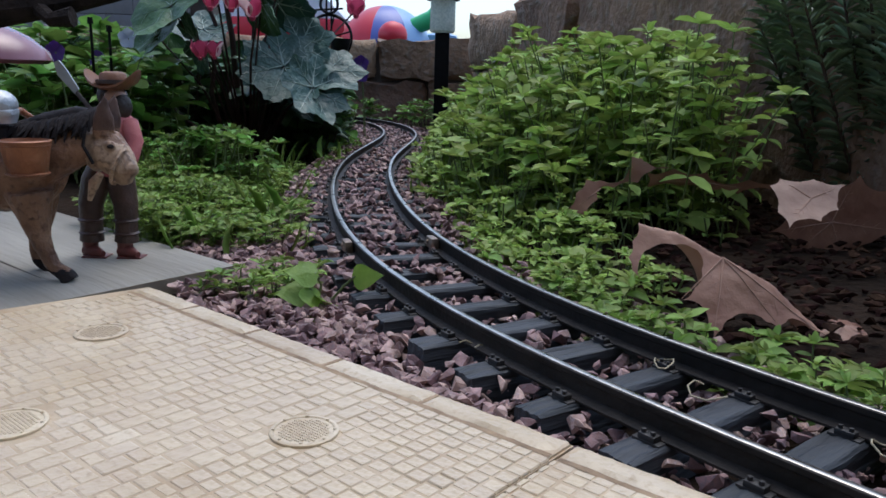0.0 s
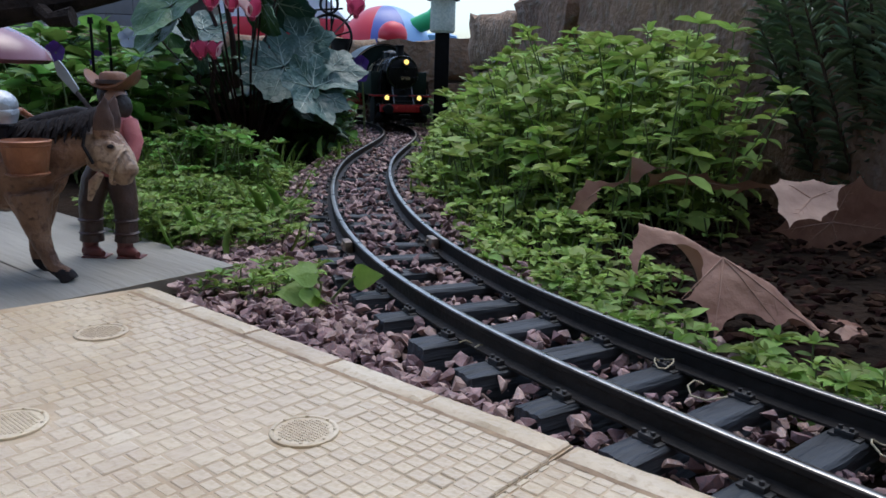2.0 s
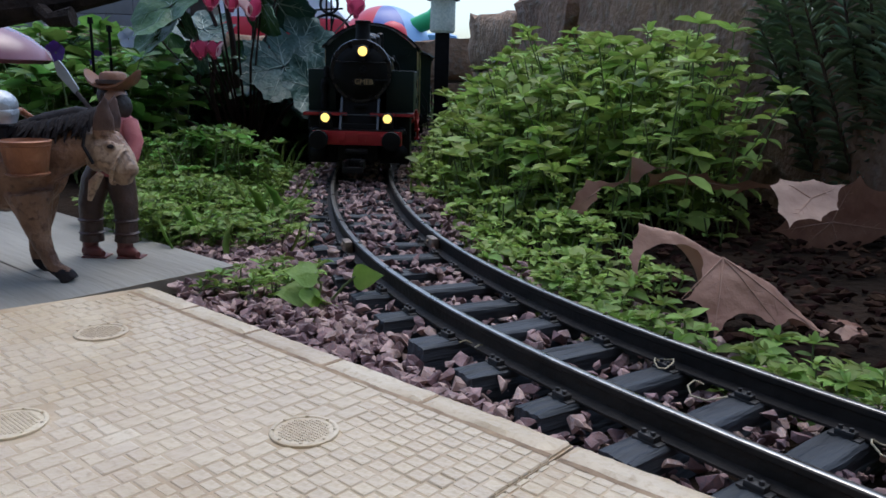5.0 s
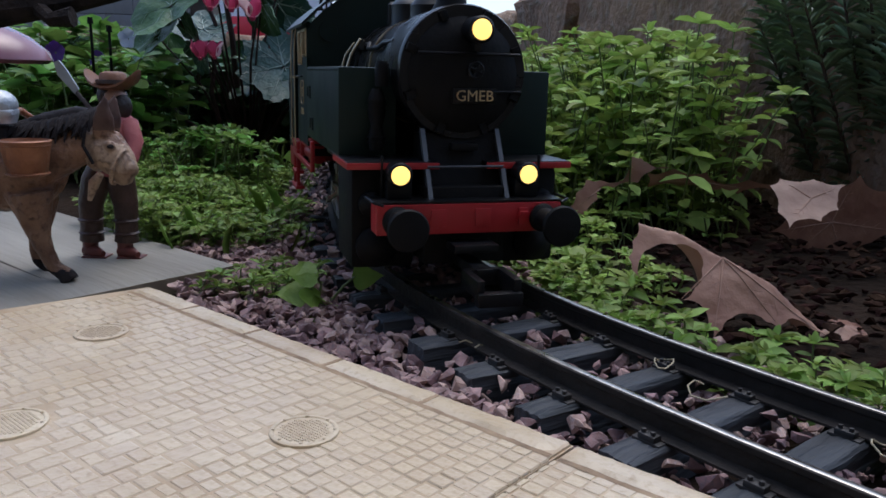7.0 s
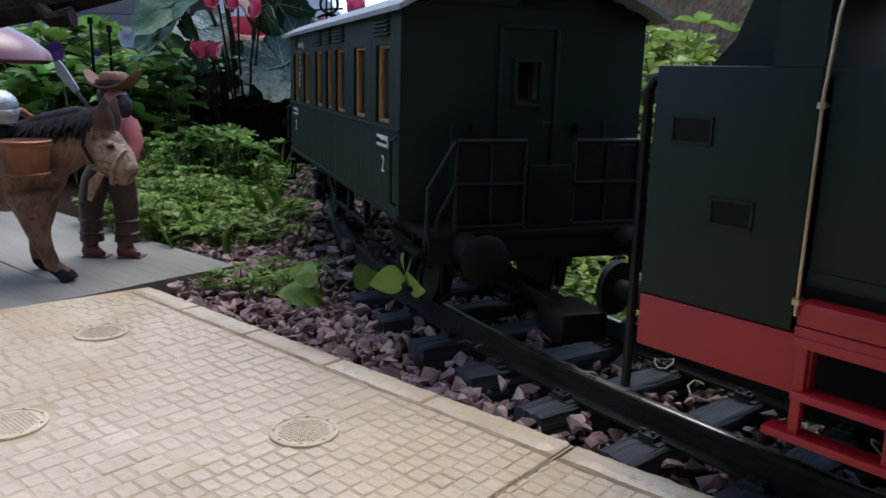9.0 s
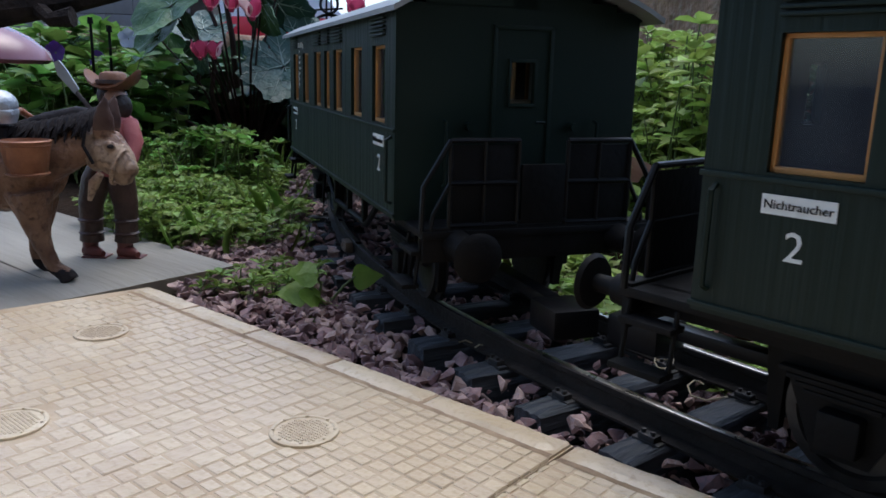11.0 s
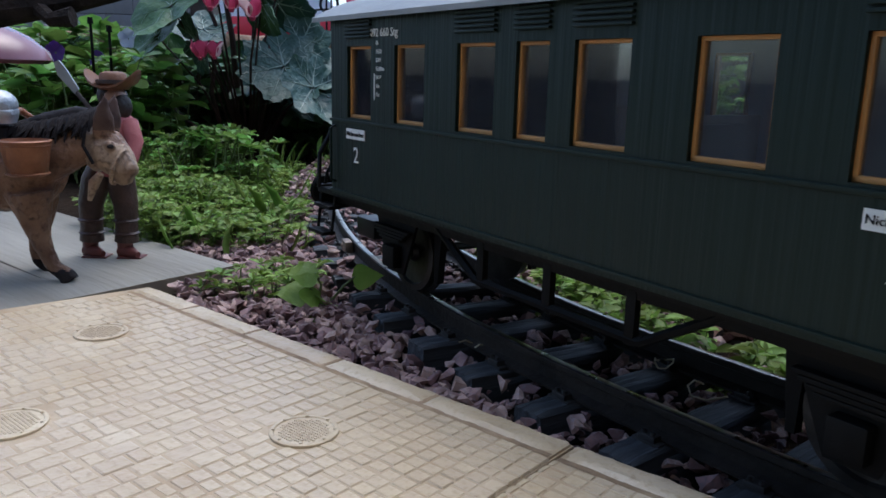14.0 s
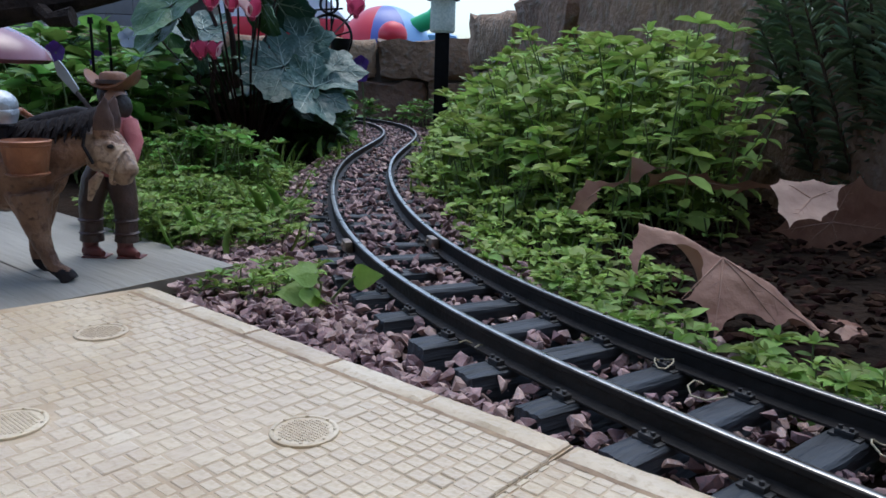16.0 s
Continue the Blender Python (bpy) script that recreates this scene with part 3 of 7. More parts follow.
    tube(bm, [(-0.0500, -0.024, 0.050), (-0.0500, -0.024, 0.080), (-0.0500, -0.024, 0.0925), (-0.0500, -0.024, 0.0970)], [0.0085, 0.0090, 0.0075, 0.0030], 14, squash=0.8)
    ellipsoid(bm, (-0.0497, -0.024, 0.1015), (0.0042, 0.0040, 0.0052))
    lathe(bm, [(0.1040, 0.0046), (0.1062, 0.0052), (0.1072, 0.0030)], "z", 14, 0, (-0.0497, -0.024, 0))
    part("driver_figure", bm, mat("grey_painted_doll", (0.035, 0.034, 0.036), (0.09, 0.080, 0.075), 160, 0.6), loco, "plain grey driver doll in the cab")
    # boiler, smokebox, bands
    bm = bmesh.new()
    lathe(bm, [(-0.017, 0.0245), (0.078, 0.0245), (0.0782, 0.0262), (0.106, 0.0262), (0.1075, 0.0268), (0.110, 0.0268), (0.1115, 0.0262)], "x", 48, 0, (0, 0.0012, 0.0882))
    boiler = part("boiler", bm, BOILER, loco, "glossy black boiler")
    for x in (0.006, 0.040, 0.072):
        bm = bmesh.new()
        lathe(bm, [(x - 0.0009, 0.0240), (x - 0.0009, 0.0250), (x + 0.0009, 0.0250), (x + 0.0009, 0.0240)], "x", 48, 0, (0, 0.0012, 0.0882))
        part("boiler_band", bm, BRASS if x == 0.040 else BOILER, boiler)
    bm = bmesh.new()
    lathe(bm, [(0.110, 0.0225), (0.1118, 0.0228), (0.1135, 0.0205), (0.1155, 0.0150), (0.1165, 0.008), (0.1168, 0.0006)], "x", 48, 0, (0, 0.0012, 0.0872))
    door = part("smokebox_door", bm, SOOT, loco, "domed matt black smokebox door")
    for k in range(8):
        a = radians(22.5 + 45 * k)
        bm = bmesh.new()
        box(bm, 0.1112, 0.1135, -0.0016, 0.0016, 0.0215, 0.0255, 0.0004, 0, Matrix.Translation((0, 0.0012, 0.0882)) @ Matrix.Rotation(a, 4, "X"))
        part("door_clamp", bm, SOOT, door)
    for z, y0, y1 in ((0.0955, -0.019, 0.023), (0.0810, 0.008, 0.024)):
        bm = bmesh.new()
        tube(bm, [(0.1172, y0, z), (0.1172, y1, z)], 0.0006, 8)
        for y in (y0 + 0.002, y1 - 0.002):
            tube(bm, [(0.1172, y, z), (0.112, y, z)], 0.0005, 6)
        part("door_rail", bm, BLACK, door)
    bm = bmesh.new()
    for k in range(16):
        a, b = 2 * math.pi * k / 16, 2 * math.pi * (k + 1) / 16
        tube(bm, [(0.1192, 0.0042 + 0.0030 * math.sin(a), 0.0892 + 0.0030 * math.cos(a)), (0.1192, 0.0042 + 0.0030 * math.sin(b), 0.0892 + 0.0030 * math.cos(b))], 0.0005, 6, caps=False)
    tube(bm, [(0.115, 0.0042, 0.0892), (0.1200, 0.0042, 0.0892)], 0.0009, 8)
    for a in (0.4, 2.0):
        tube(bm, [(0.1192, 0.0042 - 0.003 * math.sin(a), 0.0892 - 0.003 * math.cos(a)), (0.1192, 0.0042 + 0.003 * math.sin(a), 0.0892 + 0.003 * math.cos(a))], 0.0005, 6)
    part("handwheel", bm, BLACK, door)
    bm = bmesh.new()
    box(bm, 0.1168, 0.1176, -0.0048, 0.0135, 0.0762, 0.0822, 0.0003)
    part("name_plate", bm, BLACK, door, "small black name plate")
    lettering("plate_letters", "GMEB", 0.0062, GOLD, loco, pose(0.1177, 0.0044, 0.0791, 90, 0, 90))
    # chimney, domes, pipes on top
    bm = bmesh.new()
    lathe(bm, [(0.111, 0.0098), (0.1140, 0.0078), (0.1165, 0.0064), (0.128, 0.0062), (0.1285, 0.0070), (0.1308, 0.0070), (0.1312, 0.0052), (0.126, 0.0046)], "z", 24, 0, (0.092, 0.0012, 0))
    part("chimney", bm, SOOT, loco, "short black chimney")
    for x, r, h, nm in ((0.060, 0.0095, 0.1215, "sand_dome"), (0.026, 0.0110, 0.1240, "steam_dome")):
        bm = bmesh.new()
        lathe(bm, [(0.106, r * 1.25), (0.111, r), (h - 0.004, r), (h - 0.0015, r * 0.8), (h, r * 0.3)], "z", 24, 0, (x, 0.0012, 0))
        part(nm, bm, BLACK, loco)
    bm = bmesh.new()
    lathe(bm, [(0.100, 0.004), (0.124, 0.0036), (0.1255, 0.002)], "z", 12, 0, (0.002, 0.010, 0))
    lathe(bm, [(0.100, 0.003), (0.122, 0.0026), (0.1235, 0.001)], "z", 12, 0, (0.002, -0.004, 0))
    part("safety_valve", bm, BLACK, loco)
    for sy in (-1, 1):
        bm = bmesh.new()
        y = 0.0012 + sy * 0.0225
        tube(bm, [(-0.012, y, 0.1010), (0.030, y, 0.1010), (0.034, y + sy * 0.0015, 0.0985), (0.060, y + sy * 0.0015, 0.0985), (0.064, y, 0.1005), (0.085, y, 0.1005)], 0.0011, 8)
        tube(bm, [(-0.010, y, 0.0955), (0.070, y, 0.0955), (0.074, y, 0.090)], 0.0008, 8)
        box(bm, 0.008, 0.022, y - 0.0012, y + 0.0014, 0.0985, 0.1035, 0.0004)
        part("boiler_pipe", bm, BLACK, boiler)
        bm = bmesh.new()
        tube(bm, [(0.016, sy * 0.030, 0.0895), (0.016, sy * 0.028, 0.0960), (0.020, sy * 0.024, 0.1035)], 0.0008, 8)
        tube(bm, [(0.000, sy * 0.030, 0.0895), (0.000, sy * 0.0285, 0.0955), (0.004, sy * 0.0245, 0.1020)], 0.0006, 8)
        part("injector_pipe", bm, BRASS if sy < 0 else BLACK, loco)
    # pump on the smokebox flank
    bm = bmesh.new()
    lathe(bm, [(0.056, 0.0030), (0.062, 0.0034), (0.066, 0.0024), (0.070, 0.0034), (0.078, 0.0034), (0.081, 0.002)], "z", 14, 0, (0.099, -0.0315, 0))
    lathe(bm, [(0.082, 0.0028), (0.090, 0.0028), (0.092, 0.002)], "z", 14, 0, (0.099, -0.0295, 0))
    for z in (0.059, 0.061, 0.072, 0.074, 0.076):
        lathe(bm, [(z, 0.0040), (z + 0.0007, 0.0040)], "z", 14, 0, (0.099, -0.0315, 0))
    part("air_pump", bm, SOOT, loco, "black ribbed air pump")
    # front: apron, struts, beam, buffers, lamps, coupling
    bm = bmesh.new()
    prism(bm, [(0.098, 0.0640), (0.110, 0.0640), (0.1180, 0.0390), (0.098, 0.0390)], -0.0155, 0.0175, "y")
    box(bm, 0.112, 0.1165, -0.004, 0.007, 0.0575, 0.0605, 0.0004)
    part("smokebox_saddle", bm, SOOT, loco)
    for y in (-0.0150, 0.0168):
        bm = bmesh.new()
        prism(bm, [(0.1080, 0.0655), (0.1105, 0.0660), (0.1265, 0.0392), (0.1235, 0.0388)], y - 0.0009, y + 0.0009, "y")
        part("strut", bm, mat("grey_edge", (0.05, 0.055, 0.06), (0.08, 0.085, 0.09), 90, 0.4) if y < 0 else bpy.data.materials["grey_edge"], loco, "grey sloping strut")
    bm = bmesh.new()
    tube(bm, [(0.1200, -0.0150, 0.0515), (0.1200, 0.0168, 0.0515)], 0.0005, 8)
    part("strut_bar", bm, bpy.data.materials["grey_edge"], loco)
    bm = bmesh.new()
    box(bm, 0.104, 0.1315, -0.0385, 0.0385, 0.0385, 0.0396, 0.0004)
    part("front_deck", bm, BLACK, loco)
    bm = bmesh.new()
    box(bm, 0.1282, 0.1320, -0.0378, 0.0378, 0.0268, 0.0385, 0.0004)
    box(bm, 0.1200, 0.1290, -0.0378, -0.0360, 0.0268, 0.0385, 0.0003)
    box(bm, 0.1200, 0.1290, 0.0360, 0.0378, 0.0268, 0.0385, 0.0003)
    for y, w in ((-0.0135, 0.0032), (0.0045, 0.0032), (0.0215, 0.0020)):
        box(bm, 0.1320, 0.1328, y - w, y + w, 0.0295, 0.0365, 0.0003)
    box(bm, 0.132, 0.134, 0.0198, 0.0232, 0.0335, 0.0352, 0.0003)
    part("buffer_beam", bm, RED, loco, "bright red buffer beam")
    for sy in (-1, 1):
        bm = bmesh.new()
        c = (0, sy * 0.0300, 0.0322)
        lathe(bm, [(0.1318, 0.0058), (0.1335, 0.0056), (0.1345, 0.0044), (0.1420, 0.0040), (0.1425, 0.0028), (0.1490, 0.0028), (0.1495, 0.0070), (0.1505, 0.0080), (0.1516, 0.0074), (0.1522, 0.003)], "x", 28, 0, c)
        part("buffer", bm, SOOT, loco, "round black buffer")
        bm = bmesh.new()
        lathe(bm, [(0.1180, 0.0030), (0.1190, 0.0050), (0.1262, 0.0050), (0.1268, 0.0044)], "x", 20, 0, (0, sy * 0.0264 - 0.0011, 0.0490))
        box(bm, 0.117, 0.125, sy * 0.0264 - 0.0061, sy * 0.0264 + 0.0039, 0.0394, 0.0470, 0.0008)
        box(bm, 0.1190, 0.1205, sy * 0.0264 + sy * 0.0065 - 0.0010, sy * 0.0264 + sy * 0.0065 - 0.0002, 0.0395, 0.0560, 0.0002)
        lamp = part("headlamp", bm, BLACK, loco, "black round headlamp, lit")
        bm = bmesh.new()
        lathe(bm, [(0.1255, 0.0040), (0.1270, 0.0037), (0.1276, 0.0022)], "x", 20, 0, (0, sy * 0.0264 - 0.0011, 0.0490))
        part("lens", bm, LAMPLENS, lamp, "glowing yellow lens")
        # white tail reflectors under the deck
        bm = bmesh.new()
        tube(bm, [(0.120, sy * 0.040, 0.0400), (0.134, sy * 0.0395, 0.0400), (0.136, sy * 0.0360, 0.0390)], 0.0006, 6)
        part("front_handle", bm, BLACK, loco)
    bm = bmesh.new()
    lathe(bm, [(0.1130, 0.0030), (0.1150, 0.0052), (0.1245, 0.0052), (0.1251, 0.0046)], "x", 20, 0, (0, 0.0040, 0.1045))
    box(bm, 0.110, 0.121, 0.0025, 0.0055, 0.0965, 0.1010, 0.0004)
    lamp = part("headlamp", bm, BLACK, loco, "black top headlamp, lit")
    bm = bmesh.new()
    lathe(bm, [(0.1242, 0.0042), (0.1254, 0.0039), (0.1261, 0.0023)], "x", 20, 0, (0, 0.0040, 0.1045))
    part("lens", bm, LAMPLENS, lamp, "glowing yellow lens")
    bm = bmesh.new()
    box(bm, 0.112, 0.150, -0.0035, 0.0035, 0.0120, 0.0165, 0.0008)
    box(bm, 0.146, 0.166, -0.0085, -0.0055, 0.0095, 0.0165, 0.0006)
    box(bm, 0.146, 0.166, 0.0055, 0.0085, 0.0095, 0.0165, 0.0006)
    box(bm, 0.146, 0.149, -0.0085, 0.0085, 0.0100, 0.0165, 0.0006)
    box(bm, 0.163, 0.168, -0.0085, 0.0085, 0.0070, 0.0120, 0.0006)
    box(bm, 0.128, 0.140, -0.009, 0.009, 0.0205, 0.0235, 0.0005)
    part("coupling", bm, BLACK, loco, "black claw coupling")
    bm = bmesh.new()
    box(bm, -0.155, -0.112, -0.0035, 0.0035, 0.0120, 0.0165, 0.0008)
    box(bm, -0.157, -0.152, -0.008, 0.008, 0.0080, 0.0150, 0.0006)
    part("coupling", bm, BLACK, loco)
    for sy in (-1, 1):
        bm = bmesh.new()
        lathe(bm, [(-0.1245, 0.0056), (-0.1265, 0.0044), (-0.1355, 0.0040), (-0.136, 0.0028), (-0.142, 0.0028), (-0.1425, 0.0072), (-0.144, 0.0078), (-0.145, 0.0060)], "x", 24, 0, (0, sy * 0.030, 0.0322))
        part("buffer", bm, SOOT, loco)
        bm = bmesh.new()
        tube(bm, [(-0.1245, sy * 0.0425, 0.0885), (-0.1275, sy * 0.0425, 0.0880), (-0.1290, sy * 0.0425, 0.0850), (-0.1290, sy * 0.0425, 0.012)], 0.0012, 8)
        part("rear_handrail", bm, BLACK, loco)
    # wheelsets with spoked wheels; coupling and connecting rods, crossheads
    wheel = spoked_wheel(R_WHEEL)
    moving = {"wheelset": [], "rod": []}
    for x in LOCO_AXLES:
        bm = bmesh.new()
        tube(bm, [(0, -0.021, 0), (0, 0.021, 0)], 0.0022, 12)
        ws = part("wheelset", bm, STEEL, loco, "axle with two red spoked wheels", at=pose(x, 0, R_WHEEL))
        part("wheel", wheel, None, ws, "red spoked wheel with a bright tyre", at=pose(0, -0.0238, 0))
        part("wheel", wheel, None, ws, "red spoked wheel with a bright tyre", at=pose(0, 0.0238, 0, 0, 90, 0) @ Matrix.Rotation(math.pi, 4, "Z"))
        moving["wheelset"].append((ws, x))
    for sy in (-1, 1):
        rod = part("coupling_rod", rod_mesh(LOCO_AXLES[0], LOCO_AXLES[2], 0.0015), [WHEELRED, IVORY], loco, "red side rod with bright ends")
        con = part("connecting_rod", rod_mesh(0, 0.058, 0.0015), [WHEELRED, IVORY], loco, "red connecting rod with bright ends")
        bm = bmesh.new()
        box(bm, -0.004, 0.004, -0.0025, 0.0025, -0.0045, 0.0045, 0.0008)
        tube(bm, [(0, 0, 0), (0.030, 0, 0)], 0.0010, 8)
        lathe(bm, [(0.0026, 0.002), (-0.0034, 0.0018)], "y", 12, 0, (0, 0, 0))
        cross = part("crosshead", bm, IVORY, loco, "pale metal crosshead")
        bm = bmesh.new()
        box(bm, -0.022, 0.022, -0.0008, 0.0008, -0.0012, 0.0012, 0.0003, 1)
        box(bm, -0.018, 0.018, -0.0011, -0.0008, -0.0007, 0.0007, 0, 0)
        for x in (-0.022, 0.022):
            lathe(bm, [(0.001, 0.0022), (-0.0014, 0.0022)], "y", 14, 1, (x, 0, 0))
        ecc = part("eccentric_rod", bm, [WHEELRED, IVORY], loco, "red eccentric rod")
        moving["rod"].append((rod, con, cross, ecc, sy))
        # slide bars, expansion link and its radius rod
        bm = bmesh.new()
        y = sy * 0.0345
        box(bm, 0.044, 0.080, y - 0.0015, y + 0.0015, 0.0240, 0.0254, 0.0003)
        box(bm, 0.044, 0.080, y - 0.0015, y + 0.0015, 0.0120, 0.0134, 0.0003)
        part("slide_bar", bm, IVORY, loco, "pale metal slide bar")
        bm = bmesh.new()
        tube(bm, [(0.018, y - sy * 0.001, 0.047), (0.016, y - sy * 0.001, 0.038), (0.019, y - sy * 0.001, 0.029)], [0.0014, 0.0020, 0.0014], 8, squash=0.5)
        lathe(bm, [(y + 0.0016, 0.0030), (y - 0.0016, 0.0030)], "y", 16, 0, (0.017, 0, 0.0385))
        box(bm, 0.006, 0.017, y - 0.001, y + 0.001, 0.0372, 0.0400, 0.0004)
        part("expansion_link", bm, IVORY, loco, "pale slotted expansion link")
        bm = bmesh.new()
        box(bm, 0.017, 0.070, y - 0.0009, y + 0.0009, 0.0355, 0.0378, 0.0003, 0, Matrix.Identity(4))
        box(bm, 0.028, 0.058, y - 0.0012, y + 0.0012, 0.0361, 0.0372, 0, 1)
        tube(bm, [(0.070, y, 0.0366), (0.073, y, 0.0270), (0.066, y, 0.0150)], [0.0018, 0.0014, 0.0016], 8, squash=0.5)
        part("radius_rod", bm, [IVORY, WHEELRED], loco, "pale valve gear rod")
        bm = bmesh.new()
        box(bm, 0.026, 0.031, sy * 0.030 - 0.001, sy * 0.030 + 0.001, 0.022, 0.052, 0.0005)
        box(bm, 0.024, 0.044, sy * 0.0335 - 0.001, sy * 0.0335 + 0.001, 0.0235, 0.0262, 0.0005)
        part("gear_bracket", bm, IVORY, loco, "pale metal bracket")
    return loco, moving


WINDOWS = ((-0.111, -0.092), (-0.0748, -0.055), (-0.0362, -0.0167), (-0.007, 0.007), (0.0167, 0.0362), (0.055, 0.0748), (0.092, 0.111))
R_COACH = 0.0160
AXLE = 0.094
HALF_BASE = 0.078


def build_coach():
    coach = thing("passenger_coach", rides(2.0, HALF_BASE), "dark green model railway coach with ochre window frames and grey roof", "railway coach", "coaches of the train")
    ZS, ZH = 0.0697, 0.0970
    for sy in (-1, 1):
        a, b = sorted((sy * 0.0440, sy * 0.0460))
        bm = bmesh.new()
        xs = [-0.125] + [x for w in WINDOWS for x in w] + [0.125]
        zs = (0.0375, ZS, ZH, 0.1095)
        grid = [[bm.verts.new((x, sy * 0.0460, z)) for z in zs] for x in xs]
        for i in range(len(xs) - 1):
            for j in range(3):
                if not (j == 1 and i % 2 == 1):
                    bm.faces.new((grid[i][j], grid[i + 1][j], grid[i + 1][j + 1], grid[i][j + 1]))
        out = bmesh.ops.extrude_face_region(bm, geom=bm.faces[:])
        for v in out["geom"]:
            if isinstance(v, bmesh.types.BMVert):
                v.co.y = sy * 0.0440
        bmesh.ops.recalc_face_normals(bm, faces=bm.faces[:])
        for f in bm.faces:
            f.normal_update()
            f.material_index = 1 if f.normal.y * sy < -0.9 else 0
        side = part("side_wall", bm, [PLANKED, LINING], coach, "dark green planked side wall")
        bm = bmesh.new()
        for z in (0.0683, 0.0392):
            box(bm, -0.1255, 0.1255, sy * 0.0463 - 0.0005, sy * 0.0463 + 0.0005, z - 0.0006, z + 0.0006, 0.0002)
        box(bm, -0.1255, 0.1255, sy * 0.0462 - 0.0004, sy * 0.0462 + 0.0004, 0.1075, 0.1090, 0.0002)
        part("waist_moulding", bm, COACH, side)
        for k, (w0, w1) in enumerate(WINDOWS):
            bm = bmesh.new()
            c, d = sorted((sy * 0.0425, sy * 0.0447))
            for q in ((w0, w1, ZS, ZS + 0.0013), (w0, w1, ZH - 0.0010, ZH), (w0, w0 + 0.0010, ZS, ZH), (w1 - 0.0010, w1, ZS, ZH)):
                box(bm, q[0], q[1], c, d, q[2], q[3], 0.0002)
            fr = part("window", bm, OCHRE, side, "ochre wooden window frame")
            bm = bmesh.new()
            box(bm, w0 + 0.0008, w1 - 0.0008, sy * 0.0436 - 0.0002, sy * 0.0436 + 0.0002, ZS + 0.001, ZH - 0.0008)
            pn = part("pane", bm, PANE, fr)
            pn.visible_shadow = False
            if k in (0, 2, 3, 4, 6):
                bm = bmesh.new()
                for z in np.arange(0.1000, 0.1062, 0.0014):
                    box(bm, w0 - 0.0005, w1 + 0.0005, sy * 0.0465 - 0.0007, sy * 0.0465 + 0.0005, z, z + 0.0008, 0.0002)
                part("ventilator", bm, COACH, side, "louvred green ventilator")
        turn = 0 if sy < 0 else 180
        for e in (-1, 1):
            x = e * 0.1035
            bm = bmesh.new()
            box(bm, x - 0.0075, x + 0.0075, sy * 0.0463 - 0.0002, sy * 0.0463 + 0.0002, 0.0615, 0.0655)
            plate = part("notice_plate", bm, WHITE, coach, "small white notice plate")
            lettering("notice", "Nichtraucher", 0.0026, BLACK, coach, pose(x, sy * 0.04662, 0.0635, 90, 0, turn))
            lettering("class_number", "2", 0.0088, WHITE, coach, pose(x, sy * 0.0461, 0.0550, 90, 0, turn))
        x = 0.0825 * sy
        lettering("coach_number", "092 660 Stg", 0.0042, WHITE, coach, pose(x, sy * 0.0461, 0.1015, 90, 0, turn))
        for k, line in enumerate(("Bi", "14,7t", "52Pl", "13,00m", "W-P", "16t", "15t")):
            lettering("data_line", line, 0.0021, WHITE, coach, pose(x - 0.0055 * (1 if sy < 0 else -1), sy * 0.0461, 0.0980 - 0.0031 * k, 90, 0, turn), align="LEFT")
        bm = bmesh.new()
        box(bm, x - 0.0068, x - 0.0062, sy * 0.0461 - 0.0001, sy * 0.0461 + 0.0001, 0.0775, 0.0870)
        part("white_rule", bm, WHITE, coach)
        # sole bar, steps, truss
        bm = bmesh.new()
        c, d = sorted((sy * 0.0330, sy * 0.0360))
        box(bm, -0.146, 0.146, c, d, 0.0305, 0.0375, 0.0005)
        part("sole_bar", bm, SOOT, coach)
        bm = bmesh.new()
        y = sy * 0.0350
        tube(bm, [(-0.062, y, 0.0335), (-0.037, y, 0.0190), (0.037, y, 0.0190), (0.062, y, 0.0335)], 0.0015, 6)
        truss = part("truss", bm, SOOT, coach, "black truss rod under the floor")
        for xx in (-0.0335, 0.0, 0.0335):
            bm = bmesh.new()
            box(bm, xx - 0.0018, xx + 0.0018, y - 0.0012, y + 0.0012, 0.0175, 0.0340, 0.0003)
            part("truss_post", bm, SOOT, truss)
        for e in (-1, 1):
            bm = bmesh.new()
            prism(bm, [(e * AXLE - 0.0165, 0.033), (e * AXLE + 0.0165, 0.033), (e * AXLE + 0.0060, 0.0085), (e * AXLE - 0.0060, 0.0085)], sy * 0.0325 - 0.0006, sy * 0.0325 + 0.0006, "y")
            box(bm, e * AXLE - 0.0045, e * AXLE + 0.0045, sy * 0.0345 - 0.0025, sy * 0.0345 + 0.0025, 0.0110, 0.0200, 0.0010)
            for k in range(4):
                box(bm, e * AXLE - 0.014 + 0.002 * k, e * AXLE + 0.014 - 0.002 * k, sy * 0.0350 - 0.0014, sy * 0.0350 + 0.0014, 0.0262 - 0.0013 * k, 0.0273 - 0.0013 * k, 0.0002)
            part("axle_box", bm, SOOT, coach, "black axle box with leaf spring")
            bm = bmesh.new()
            for q in (-1, 1):
                x = e * AXLE + q * 0.0195
                prism(bm, [(x - 0.0030, 0.033), (x + 0.0030, 0.033), (x + q * -0.0012 + 0.0012, 0.0070), (x + q * -0.0012 - 0.0012, 0.0070)], sy * 0.0240 - 0.0015, sy * 0.0240 + 0.0015, "y")
            part("brake_block", bm, SOOT, coach, "black brake hangers beside the wheel")
            bm = bmesh.new()
            for z, o in ((0.0300, 0.0), (0.0190, 0.003)):
                c, d = sorted((sy * (0.0395 + o), sy * (0.0455 + o)))
                box(bm, e * 0.137 - 0.0075, e * 0.137 + 0.0075, c, d, z - 0.0008, z + 0.0008, 0.0003)
